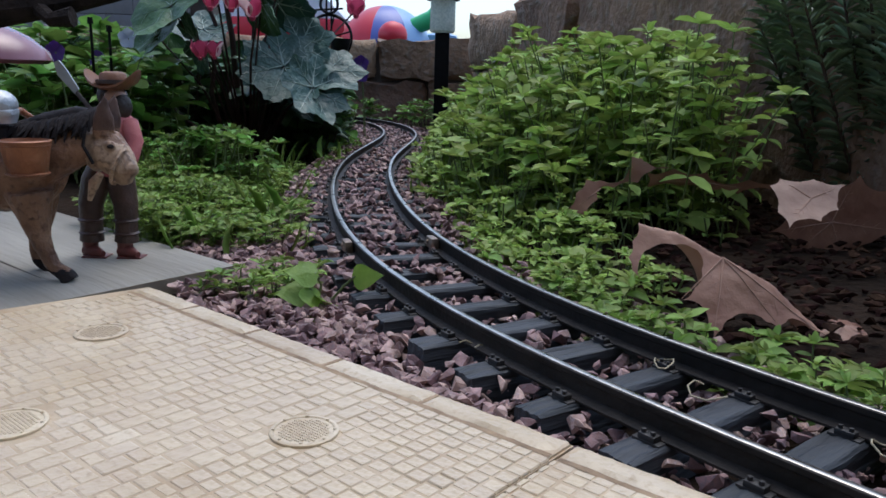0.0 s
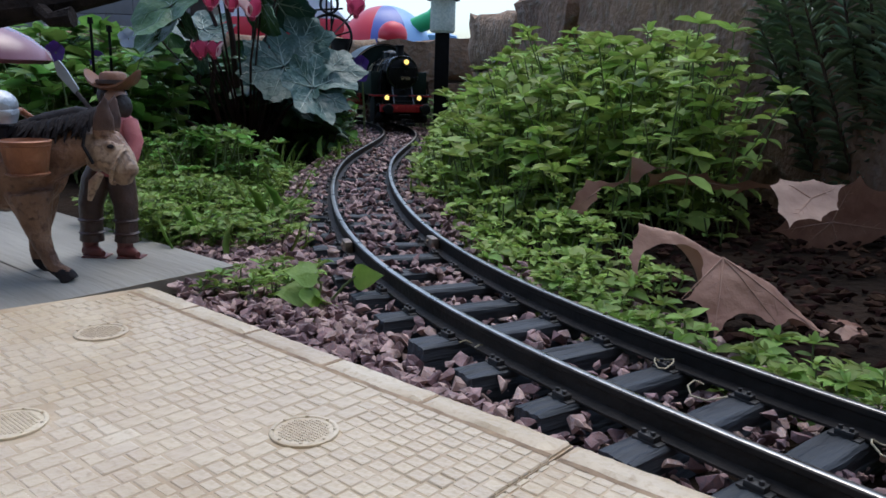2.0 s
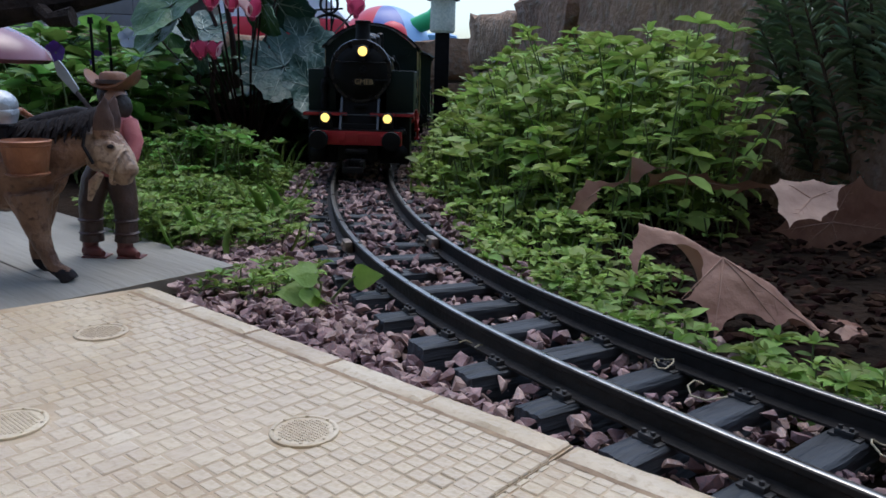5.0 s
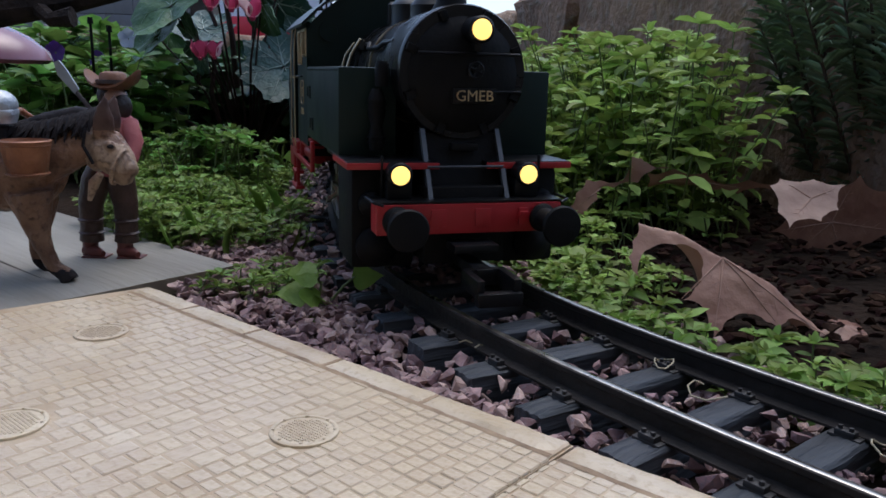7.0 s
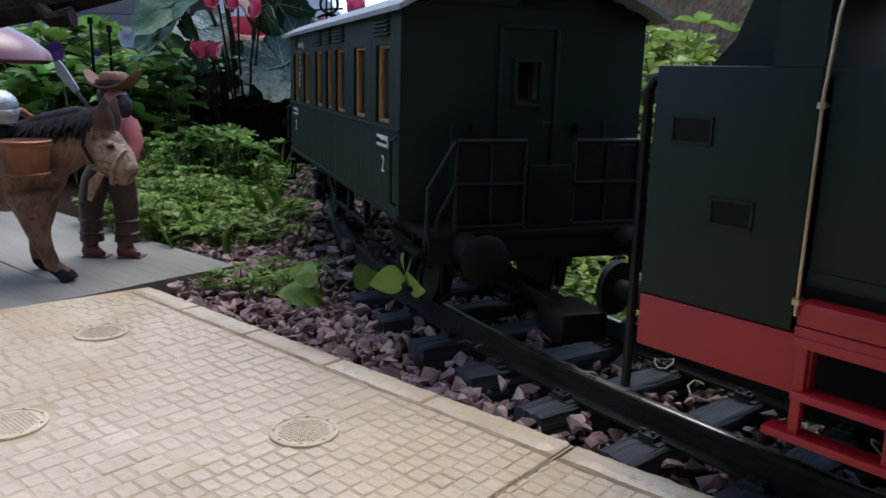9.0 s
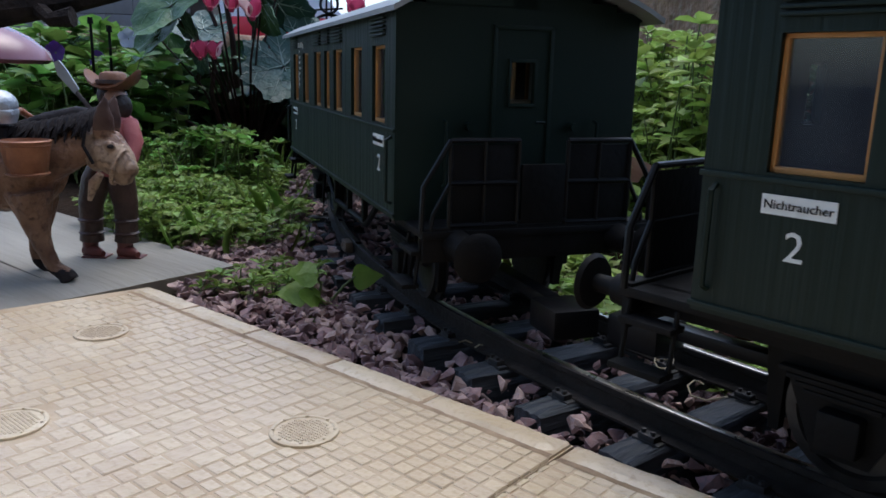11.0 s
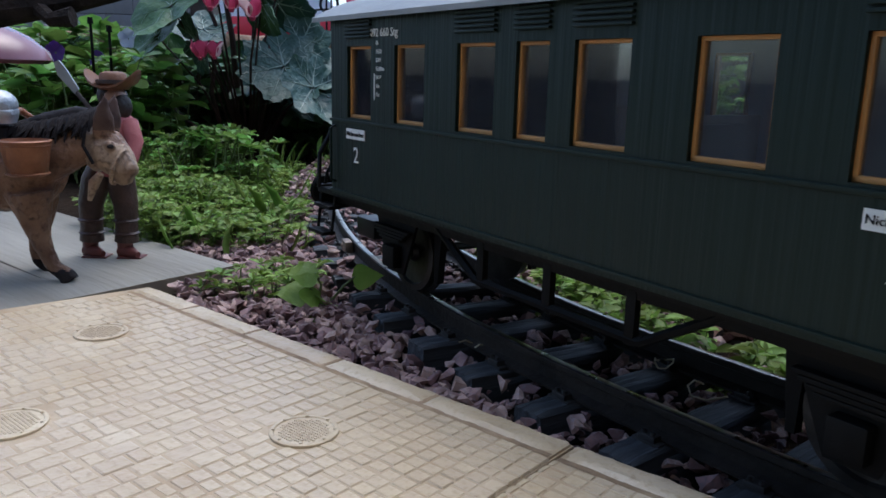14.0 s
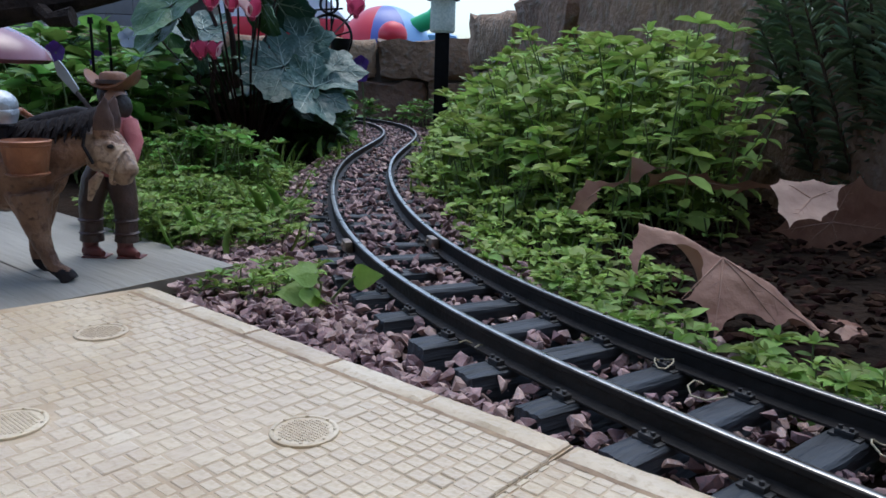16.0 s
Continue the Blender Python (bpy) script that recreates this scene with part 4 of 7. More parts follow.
            for xx in (-0.0068, 0.0068):
                tube(bm, [(e * 0.137 + xx, sy * 0.0420, 0.0345), (e * 0.137 + xx, sy * 0.0440, 0.0180)], 0.0007, 6)
            part("step", bm, SOOT, coach, "black entrance steps")
            # hand rail on the corner
            bm = bmesh.new()
            tube(bm, [(e * 0.1215, sy * 0.0462, 0.0660), (e * 0.1215, sy * 0.0482, 0.0650), (e * 0.1215, sy * 0.0482, 0.0440), (e * 0.1215, sy * 0.0462, 0.0430)], 0.0007, 6)
            part("corner_handrail", bm, COACH, coach)
    # floor, roof, inside
    bm = bmesh.new()
    box(bm, -0.147, 0.147, -0.0425, 0.0425, 0.0350, 0.0375, 0.0004)
    part("floor_plate", bm, SOOT, coach)
    bm = bmesh.new()
    o = arch(0.0495, 0.1085, 0.1205, 18, tight=2.4) + arch(0.0495, 0.1085, 0.1205, 18, 0.0018, 2.4)[::-1]
    prism(bm, o, -0.1355, 0.1355, "x")
    part("roof", bm, ROOF, coach, "light grey curved roof")
    bm = bmesh.new()
    box(bm, -0.122, 0.122, -0.0435, 0.0435, 0.1078, 0.1086)
    part("coach_ceiling", bm, LINING, coach, "pale inner ceiling")
    bm = bmesh.new()
    box(bm, -0.123, 0.123, -0.043, 0.043, 0.0375, 0.0395, 0, 1)
    for x in (-0.0835, -0.0455, -0.012, 0.012, 0.0455, 0.0835):
        for y0, y1 in ((-0.043, -0.012), (0.010, 0.043)):
            box(bm, x - 0.0100, x + 0.0100, y0, y1, 0.0515, 0.0535, 0.0005)
            box(bm, x - 0.0009, x + 0.0009, y0, y1, 0.0395, 0.0770, 0.0004)
    for x in (-0.010, 0.085):
        box(bm, x - 0.0006, x + 0.0006, -0.043, -0.006, 0.0395, 0.108)
    part("bench", bm, [SEAT, SOOT], coach, "light wooden slatted benches")
    # ends with door, platform and railings, buffers, coupling
    for e in (-1, 1):
        bm = bmesh.new()
        c, d = sorted((e * 0.1235, e * 0.1252))
        for y0, y1, z0, z1 in ((-0.0455, -0.0045, 0.0375, 0.1105), (0.0045, 0.0455, 0.0375, 0.1105), (-0.0045, 0.0045, 0.0375, 0.0775), (-0.0045, 0.0045, 0.0925, 0.1175), (-0.036, 0.036, 0.1100, 0.1130), (-0.026, 0.026, 0.1128, 0.1160)):
            box(bm, c, d, y0, y1, z0, z1)
        end = part("end_wall", bm, COACH, coach, "dark green end wall with a door")
        bm = bmesh.new()
        c, d = sorted((e * 0.1250, e * 0.1260))
        for y0, y1, z0, z1 in ((-0.0115, 0.0115, 0.1030, 0.1045), (-0.0115, -0.0100, 0.040, 0.1045), (0.0100, 0.0115, 0.040, 0.1045), (-0.0050, 0.0050, 0.0768, 0.0780), (-0.0050, 0.0050, 0.0920, 0.0932), (-0.0055, -0.0044, 0.0768, 0.0932), (0.0044, 0.0055, 0.0768, 0.0932)):
            box(bm, c, d, y0, y1, z0, z1, 0.0002)
        tube(bm, [(e * 0.1262, 0.0085, 0.0715), (e * 0.1275, 0.0085, 0.0715), (e * 0.1275, 0.0050, 0.0715)], 0.0005, 6)
        part("end_door", bm, COACH, coach, "framed dark green end door")
        bm = bmesh.new()
        for sy in (-1, 1):
            y = sy * 0.0290
            tube(bm, [(e * 0.1262, y, 0.0720), (e * 0.1285, y, 0.0715), (e * 0.1285, y, 0.0500), (e * 0.1262, y, 0.0495)], 0.0006, 6)
            lathe(bm, sorted([(e * 0.1255, 0.0016), (e * 0.1285, 0.0014)]), "x", 10, 0, (0, sy * 0.020, 0.0700))
        part("end_handrail", bm, COACH, coach)
        for sy in (-1, 1):
            bm = bmesh.new()
            x = e * 0.1455
            y0, y1 = sorted((sy * 0.0090, sy * 0.0330))
            c, d = sorted((x - e * 0.0008, x))
            box(bm, c, d, y0, y1, 0.0395, 0.0655, 0.0002)
            part("railing_panel", bm, SOOT, coach, "black sheet panel of the railing")
            bm = bmesh.new()
            for z in (0.0668, 0.0530, 0.0390):
                tube(bm, [(x, y0, z), (x, y1, z)], 0.0009, 8)
            for y in (y0, (y0 + y1) / 2, y1):
                tube(bm, [(x, y, 0.0370), (x, y, 0.0668)], 0.0008, 8)
            tube(bm, [(x, sy * 0.0330, 0.0668), (x, sy * 0.0420, 0.0520), (x, sy * 0.0425, 0.0370)], 0.0010, 8)
            tube(bm, [(x, sy * 0.0330, 0.0530), (x, sy * 0.0385, 0.0430), (x, sy * 0.0395, 0.0370)], 0.0008, 8)
            part("platform_railing", bm, BLACK, coach, "black end platform railing")
            bm = bmesh.new()
            q = [(e * 0.1450, 0.0058), (e * 0.1475, 0.0050), (e * 0.1560, 0.0042), (e * 0.1562, 0.0026), (e * 0.1630, 0.0026), (e * 0.1635, 0.0070), (e * 0.1648, 0.0080), (e * 0.1660, 0.0060)]
            lathe(bm, q, "x", 24, 0, (0, sy * 0.0300, 0.0325))
            part("buffer", bm, SOOT, coach, "round black buffer")
        bm = bmesh.new()
        c, d = sorted((e * 0.1435, e * 0.1462))
        box(bm, c, d, -0.042, 0.042, 0.0270, 0.0385, 0.0005)
        for z in (0.0400,):
            tube(bm, [(e * 0.146, -0.009, z), (e * 0.146, 0.009, z)], 0.0006, 6)
        part("end_beam", bm, SOOT, coach)
        bm = bmesh.new()
        c, d = sorted((e * 0.1452, e * 0.1466))
        box(bm, c, d, -0.0080, 0.0080, 0.0390, 0.0590, 0.0004)
        part("gangway_flap", bm, SOOT, coach)
        bm = bmesh.new()
        c, d = sorted((e * 0.110, e * 0.1600))
        box(bm, c, d, -0.003, 0.003, 0.0125, 0.0165, 0.0006)
        c, d = sorted((e * 0.1570, e * 0.1750))
        box(bm, c, d, -0.008, 0.008, 0.0070, 0.0165, 0.0010)
        part("coupling", bm, BLACK, coach, "black coupling")
    bm = bmesh.new()
    for sy in (-1, 1):
        lathe(bm, [(sy * 0.0205, 0.002), (sy * 0.0205, R_COACH + 0.0016), (sy * 0.0218, R_COACH + 0.0016), (sy * 0.0224, R_COACH), (sy * 0.0255, R_COACH), (sy * 0.0258, R_COACH * 0.84), (sy * 0.0246, R_COACH * 0.80), (sy * 0.0244, 0.004), (sy * 0.0265, 0.003)], "y", 36, 0)
    tube(bm, [(0, -0.033, 0), (0, 0.033, 0)], 0.0018, 10)
    bmesh.ops.recalc_face_normals(bm, faces=bm.faces[:])
    mesh = finish(bm, "wheelset", mat("dark_wheel_steel", (0.035, 0.034, 0.034), (0.07, 0.068, 0.066), 120, 0.4, 0.8))
    for x in (AXLE, -AXLE):
        part("wheelset", mesh, None, coach, "dark steel axle with two disc wheels", at=pose(x, 0, R_COACH))
    return coach


loco, gear = build_loco()
coaches = [build_coach()]
for k in range(2):
    coaches.append(copy_thing(coaches[0], rides(2.4 + 0.352 * k, HALF_BASE)))

def build_caught_leaf(coach):
    """A fresh sprig of three leaves caught on the step of the first coach."""
    bm = bmesh.new()
    for ox, oz, tx, ty, tz, size in ((0.0, 0.0, -0.004, -0.012, -0.002, 0.012), (0.001, 0.001, 0.004, -0.004, 0.010, 0.010), (0.002, 0.0, 0.014, 0.002, -0.002, 0.011)):
        q = frame_of((ox, 0, oz), (ox + tx, ty, oz + tz), (ox, -0.006, oz + 0.02))
        rows = []
        for i in range(8):
            t = i / 7
            w = 0.42 * math.sin(math.pi * min(1, t ** 0.7)) + 0.01
            rows.append([bm.verts.new(q @ (Vector((t, u * w, 0.12 * abs(u) * w - 0.15 * t * t)) * size)) for u in (-1, -0.5, 0, 0.5, 1)])
        for a, b in zip(rows, rows[1:]):
            for k in range(4):
                bm.faces.new((a[k], b[k], b[k + 1], a[k + 1]))
    tube(bm, [(0.0, 0, 0), (-0.004, 0.003, 0.004), (-0.010, 0.006, 0.006)], [0.0004, 0.0004, 0.0003], 5)
    part("caught_sprig", bm, SEEDLEAF, coach, "fresh green sprig caught on the step", at=pose(0.139, -0.0475, 0.0215), sharp=180)


# where the locomotive's middle stands along the line at each time
RUN_T = (0.0, 0.8, 2.0, 4.0, 6.5, 7.0, 7.5, 8.0, 8.5, 9.0, 9.2, 11.3, 11.5, 12.5, 13.0, 13.5, 14.0, 14.7, 15.0, 15.5, 16.0)
RUN_S = (1.668, 1.504, 1.256, 0.856, 0.398, 0.301, 0.199, 0.115, 0.026, -0.068, -0.102, -0.469, -0.503, -0.677, -0.764, -0.849, -0.939, -1.057, -1.110, -1.195, -1.288)


def run(t):
    return float(np.interp(t, RUN_T, RUN_S))


def motions():
    ticks = [round(0.25 * k, 2) for k in range(65)]
    fine = [round(0.1 * k, 2) for k in range(161)]
    walk(loco, [(t, rides(run(t), 0.05)) for t in ticks])
    for k, coach in enumerate(coaches):
        gap = 0.335 + 0.352 * k
        walk(coach, [(t, rides(run(t) + gap, HALF_BASE)) for t in ticks])
        for ws in coach.children:
            if ws.name.startswith("wheelset"):
                x = ws.matrix_basis.translation.x
                walk(ws, [(t, pose(x, 0, R_COACH, 0, math.degrees((run(0) - run(t)) / R_COACH), 0)) for t in fine])

    def crank(t):
        return math.degrees((run(8.4) - run(t)) / R_WHEEL) + 190

    for ws, x in gear["wheelset"]:
        walk(ws, [(t, pose(x, 0, R_WHEEL, 0, crank(t), 0)) for t in fine])
    for rod, con, cross, ecc, sy in gear["rod"]:
        quarter = 0 if sy < 0 else 90
        rows = {"rod": [], "con": [], "cross": [], "ecc": []}
        for t in fine:
            a = radians(crank(t) + quarter)
            dx, dz = 0.008 * math.sin(a), 0.008 * math.cos(a)
            px, pz = LOCO_AXLES[1] + dx, R_WHEEL + dz
            cz = 0.0187
            cx = px + math.sqrt(0.058 ** 2 - (cz - pz) ** 2)
            lean = -math.degrees(math.atan2(cz - pz, cx - px))
            rows["rod"].append((t, pose(dx, sy * 0.0290, R_WHEEL + dz)))
            rows["con"].append((t, pose(px, sy * 0.0318, pz, 0, lean, 0)))
            rows["cross"].append((t, pose(cx, sy * 0.0335, cz)))
            ex, ez = LOCO_AXLES[1] + 0.005 * math.cos(a), R_WHEEL + 0.005 - 0.004 * math.sin(a)
            rows["ecc"].append((t, pose(ex - 0.012, sy * 0.0345, ez + 0.003, 0, -14, 0)))
        for ob, key in ((rod, "rod"), (con, "con"), (cross, "cross"), (ecc, "ecc")):
            walk(ob, rows[key])


# ---- platform, board and figures ----
PO = Vector((0.0345, 0.1793, 0.0))
PX, PY = Vector((-0.7628, 0.6467, 0)), Vector((-0.6467, -0.7628, 0))
PLAT = Matrix(((PX.x, PY.x, 0, PO.x), (PX.y, PY.y, 0, PO.y), (0, 0, 1, 0), (0, 0, 0, 1)))
HERB = mat("fresh_herb_leaf", (0.175, 0.270, 0.045), (0.370, 0.470, 0.120), 55, 0.46, bump=0.2, fine=600, islands=0.35, trans=0.35, spec=0.25)
HERBSTEM = mat("herb_stem", (0.09, 0.13, 0.04), (0.15, 0.18, 0.06), 90, 0.6)
WEED = mat("low_weed_leaf", (0.120, 0.195, 0.032), (0.285, 0.375, 0.090), 50, 0.5, bump=0.2, islands=0.40, trans=0.35, spec=0.25)
SEEDLEAF = mat("seedling_leaf", (0.170, 0.290, 0.045), (0.290, 0.420, 0.085), 70, 0.45, bump=0.4, fine=260, trans=0.35, spec=0.35)
SHRUB = mat("shaded_shrub_leaf", (0.085, 0.175, 0.030), (0.220, 0.350, 0.075), 30, 0.45, bump=0.2, islands=0.50, trans=0.35, spec=0.3)
NEEDLE = mat("rosemary_needle", (0.110, 0.170, 0.095), (0.290, 0.370, 0.245), 60, 0.36, bump=0.1, islands=0.35, spec=0.5)
TWIG = mat("brown_twig", (0.040, 0.024, 0.018), (0.085, 0.052, 0.036), 80, 0.8, bump=0.4)
DARKLEAF = mat("dark_green_broad_leaf", (0.026, 0.070, 0.020), (0.070, 0.145, 0.042), 30, 0.45, bump=0.5, fine=130, trans=0.08, spec=0.4)
BIGLEAF = mat("blue_green_leaf", (0.016, 0.054, 0.038), (0.062, 0.130, 0.108), 24, 0.42, bump=0.6, fine=130, trans=0.04, spec=0.5)
VEIN = mat("pale_leaf_vein", (0.20, 0.28, 0.24), (0.32, 0.40, 0.35), 60, 0.5, bump=0.1)
CYCSTEM = mat("dark_red_stem", (0.022, 0.009, 0.009), (0.055, 0.020, 0.019), 60, 0.5, bump=0.1)
PETAL = mat("magenta_petal", (0.42, 0.03, 0.11), (0.62, 0.10, 0.20), 40, 0.5, bump=0.1, trans=0.35)
PETALPALE = mat("pale_pink_petal", (0.65, 0.36, 0.42), (0.80, 0.62, 0.62), 40, 0.5, bump=0.1, trans=0.35)
PANSY = mat("violet_petal", (0.035, 0.012, 0.12), (0.09, 0.03, 0.22), 60, 0.5, bump=0.1, trans=0.2)
PANSYPALE = mat("pale_blue_petal", (0.42, 0.46, 0.62), (0.60, 0.62, 0.72), 60, 0.5, trans=0.2)
DRY = mat("dry_brown_leaf", (0.190, 0.085, 0.056), (0.345, 0.190, 0.130), 38, 0.45, bump=0.25, fine=220, trans=0.12, spec=0.4, vary=0.12)
DRYPALE = mat("pale_dry_leaf", (0.20, 0.110, 0.075), (0.37, 0.235, 0.170), 40, 0.5, bump=0.15, fine=260, trans=0.10, spec=0.45)
DRYVEIN = mat("dry_leaf_vein", (0.27, 0.145, 0.095), (0.36, 0.21, 0.145), 60, 0.6)
BARK = mat("bark_mulch", (0.012, 0.006, 0.0045), (0.045, 0.022, 0.016), 60, 0.95, bump=0.7, fine=260, islands=0.5, spec=0.04)
ROCK = mat("brown_field_stone", (0.150, 0.088, 0.052), (0.35, 0.220, 0.140), 13, 0.85, bump=0.9, fine=70, vary=0.22, spec=0.3, dirt=(0.26, 0.205, 0.155))
MORTAR = mat("dark_wall_joint", (0.05, 0.04, 0.032), (0.09, 0.07, 0.055), 30, 0.9, bump=0.5)
CONCRETE = mat("grey_concrete_block", (0.19, 0.18, 0.18), (0.26, 0.25, 0.25), 14, 0.85, bump=0.3, fine=120, vary=0.08)


def paver(lx, ly, h=0.00024, inset=0.00018):
    bm = bmesh.new()
    lo = [bm.verts.new((sx * lx / 2, sy * ly / 2, -0.001)) for sx, sy in ((-1, -1), (1, -1), (1, 1), (-1, 1))]
    mid = [bm.verts.new((v.co.x, v.co.y, h - inset)) for v in lo]
    top = [bm.verts.new((v.co.x - math.copysign(inset, v.co.x), v.co.y - math.copysign(inset, v.co.y), h)) for v in lo]
    for a, b in ((lo, mid), (mid, top)):
        for k in range(4):
            bm.faces.new((a[k], a[(k + 1) % 4], b[(k + 1) % 4], b[k]))
    bm.faces.new(top)
    return finish(bm, "paver", PLATFORM)


COVERS = ((0.0541, 0.0424, 0.0088), (0.1633, 0.0418, 0.0088), (0.1112, 0.0912, 0.0092))
ZP = -0.0026


def build_platform():
    slabs = []
    for nm, x0, x1 in (("a", 0.0004, None), ("b", -0.26, -0.0004)):
        bm = bmesh.new()
        far = (lambda y: 0.206 + 0.169 * y) if x1 is None else (lambda y: x1)
        outline = [(x0, 0.0), (far(0), 0.0), (far(0.30), 0.30), (x0, 0.30)]
        prism(bm, outline, -0.016, ZP, "z")
        es = [e for e in bm.edges if all(abs(v.co.z - ZP) < 1e-6 for v in e.verts)]
        bmesh.ops.bevel(bm, geom=es, offset=0.0006, segments=2, affect="EDGES")
        s = whole("platform_slab", bm, JOINT, "cream cast station platform slab with small paving", "platform", "platform slabs", m=PLAT)
        slabs.append(s)
    rng = random.Random(9)
    # kerb stones along the track
    for slab, xs in ((slabs[0], (0.0014, 0.045, 0.086, 0.128, 0.168, 0.2045)), (slabs[1], (-0.215, -0.172, -0.129, -0.086, -0.043, -0.0014))):
        for a, b in zip(xs, xs[1:]):
            bm = bmesh.new()
            nx, ny = 14, 5
            g = [[bm.verts.new((a + 0.0004 + (b - a - 0.0008) * i / nx, 0.0004 + 0.0086 * j / ny + (0.0011 * noise.noise((i * 0.9 + a * 900, 7, 1)) if j == 0 else 0) + (0.0005 * noise.noise((i * 1.3, a * 300, 5)) if j == ny else 0), ZP + 0.0008 + 0.0006 * noise.noise((i * 0.7 + a * 500, j * 0.9, 3)) - (0.0009 if j in (0, ny) or i in (0, nx) else 0))) for j in range(ny + 1)] for i in range(nx + 1)]
            for i in range(nx):
                for j in range(ny):
                    bm.faces.new((g[i][j], g[i + 1][j], g[i + 1][j + 1], g[i][j + 1]))
            ring = [g[i][0] for i in range(nx + 1)] + [g[nx][j] for j in range(1, ny + 1)] + [g[i][ny] for i in range(nx - 1, -1, -1)] + [g[0][j] for j in range(ny - 1, 0, -1)]
            low = [bm.verts.new((v.co.x, v.co.y, -0.012 if v.co.y < 0.004 else ZP - 0.0006)) for v in ring]
            for k in range(len(ring)):
                bm.faces.new((ring[k], low[k], low[(k + 1) % len(ring)], ring[(k + 1) % len(ring)]))
            bmesh.ops.recalc_face_normals(bm, faces=bm.faces[:])
            part("kerb_stone", bm, PLATFORM, slab, "cream kerb stone with a chipped edge")
    # dirt lodged in the groove behind the kerb and between its stones
    grime = mat("brown_grime", (0.17, 0.105, 0.055), (0.36, 0.25, 0.145), 120, 0.8, bump=0.4)
    for slab, x0, x1, gaps in ((slabs[0], 0.0012, 0.2050, (0.045, 0.086, 0.128, 0.168)), (slabs[1], -0.215, -0.0012, (-0.043, -0.086, -0.129, -0.172))):
        bm = bmesh.new()
        n = 90
        rows = [[bm.verts.new((x0 + (x1 - x0) * i / n, y + 0.0003 * noise.noise((i * 0.9, y * 900, 4)), ZP + 0.00012 + 0.00022 * max(0, noise.noise((i * 0.5, 3, 1))))) for y in (0.0086, 0.0096, 0.0107)] for i in range(n + 1)]
        for a, b in zip(rows, rows[1:]):
            for k in range(2):
                bm.faces.new((a[k], b[k], b[k + 1], a[k + 1]))
        for x in gaps:
            box(bm, x - 0.0007, x + 0.0007, 0.0008, 0.0088, ZP - 0.0004, ZP + 0.00015)
        part("groove_dirt", bm, grime, slab, "brown dirt in the paving groove")
    # manhole covers
    for x, y, r in COVERS:
        bm = bmesh.new()
        lathe(bm, [(ZP - 0.0005, r), (ZP + 0.0007, r), (ZP + 0.0009, r - 0.0003), (ZP + 0.0009, r - 0.0010), (ZP + 0.0006, r - 0.0013), (ZP + 0.0006, 0.0002)], "z", 40, 0, (x, y, 0))
        k = int(r / 0.0010)
        for i in range(-k, k + 1):
            for j in range(-k, k + 1):
                px, py = i * 0.0010 + (0.0005 if j % 2 else 0), j * 0.0010
                if math.hypot(px, py) < r - 0.0024:
                    box(bm, x + px - 0.0003, x + px + 0.0003, y + py - 0.0003, y + py + 0.0003, ZP + 0.0005, ZP + 0.00080)
        for k in range(8):
            a = math.pi * k / 4
            lathe(bm, [(ZP + 0.0008, 0.0005), (ZP + 0.0012, 0.0004)], "z", 8, 0, (x + (r - 0.001) * math.cos(a), y + (r - 0.001) * math.sin(a), 0))
        part("manhole_cover", bm, PLATFORM, slabs[0], "round cast manhole cover with a chequered plate")
    # pavers in courses that run away from the kerb, each course with its own bond
    meshes = [paver(0.0060, 0.0044, 0.00030, 0.00030), paver(0.0060, 0.0044, 0.00024, 0.00042)]
    single = 0
    rest_v, rest_f = {0: [], 1: []}, {0: [], 1: []}
    x = -0.168
    while x < 0.238:
        wide = rng.choice((0.0057, 0.0061, 0.0064)) if x > 0.050 else rng.choice((0.0048, 0.0052))
        if x < 0 < x + wide + 0.0012:
            wide = -0.0004 - x
        cx = x + wide / 2
        y = 0.0103 - rng.uniform(0, 0.0044) * (1 if x > 0.050 else 0.25)
        while y < 0.205:
            deep = rng.choice((0.0040, 0.0044, 0.0048, 0.0086 if x > 0.05 else 0.0044))
            a, b = max(y, 0.0104), y + deep
            cy = (a + b) / 2
            slot = 0.0011 if rng.random() < 0.20 else rng.uniform(0.00028, 0.00050)
            if b - a > 0.0012 and wide > 0.001 and x + wide < 0.2035 + 0.169 * cy and not any(math.hypot(cx - u, cy - v) < r + 0.0004 for u, v, r in COVERS):
                which = 0 if x >= 0 else 1
                m = Matrix.Translation((cx, cy, ZP + rng.uniform(-0.00016, 0.00010))) @ Euler((rng.uniform(-0.025, 0.025), rng.uniform(-0.02, 0.02), rng.uniform(-0.02, 0.02))).to_matrix().to_4x4() @ Matrix.Diagonal(((wide - rng.uniform(0.0002, 0.0004)) / 0.0060, (b - a - slot) / 0.0044, 1, 1))
                me = meshes[rng.randrange(2)]
                if which == 0 and 0.012 < cx < 0.125 and cy < 0.075 and single < 300:
                    part("paver", me, None, slabs[0], at=m)
                    single += 1
                else:
                    n = len(rest_v[which])
                    rest_v[which].extend(tuple(m @ v.co) for v in me.vertices)
                    rest_f[which].extend(tuple(i + n for i in p.vertices) for p in me.polygons)
            y += deep
        x = x + wide if not x < 0 <= x + wide + 0.0005 else 0.0005
    for w in (0, 1):
        ob = pieces("paving", rest_v[w], rest_f[w], PLATFORM, "cream paving stones", kind="stuff", smooth=False)
        ob.parent = slabs[w]


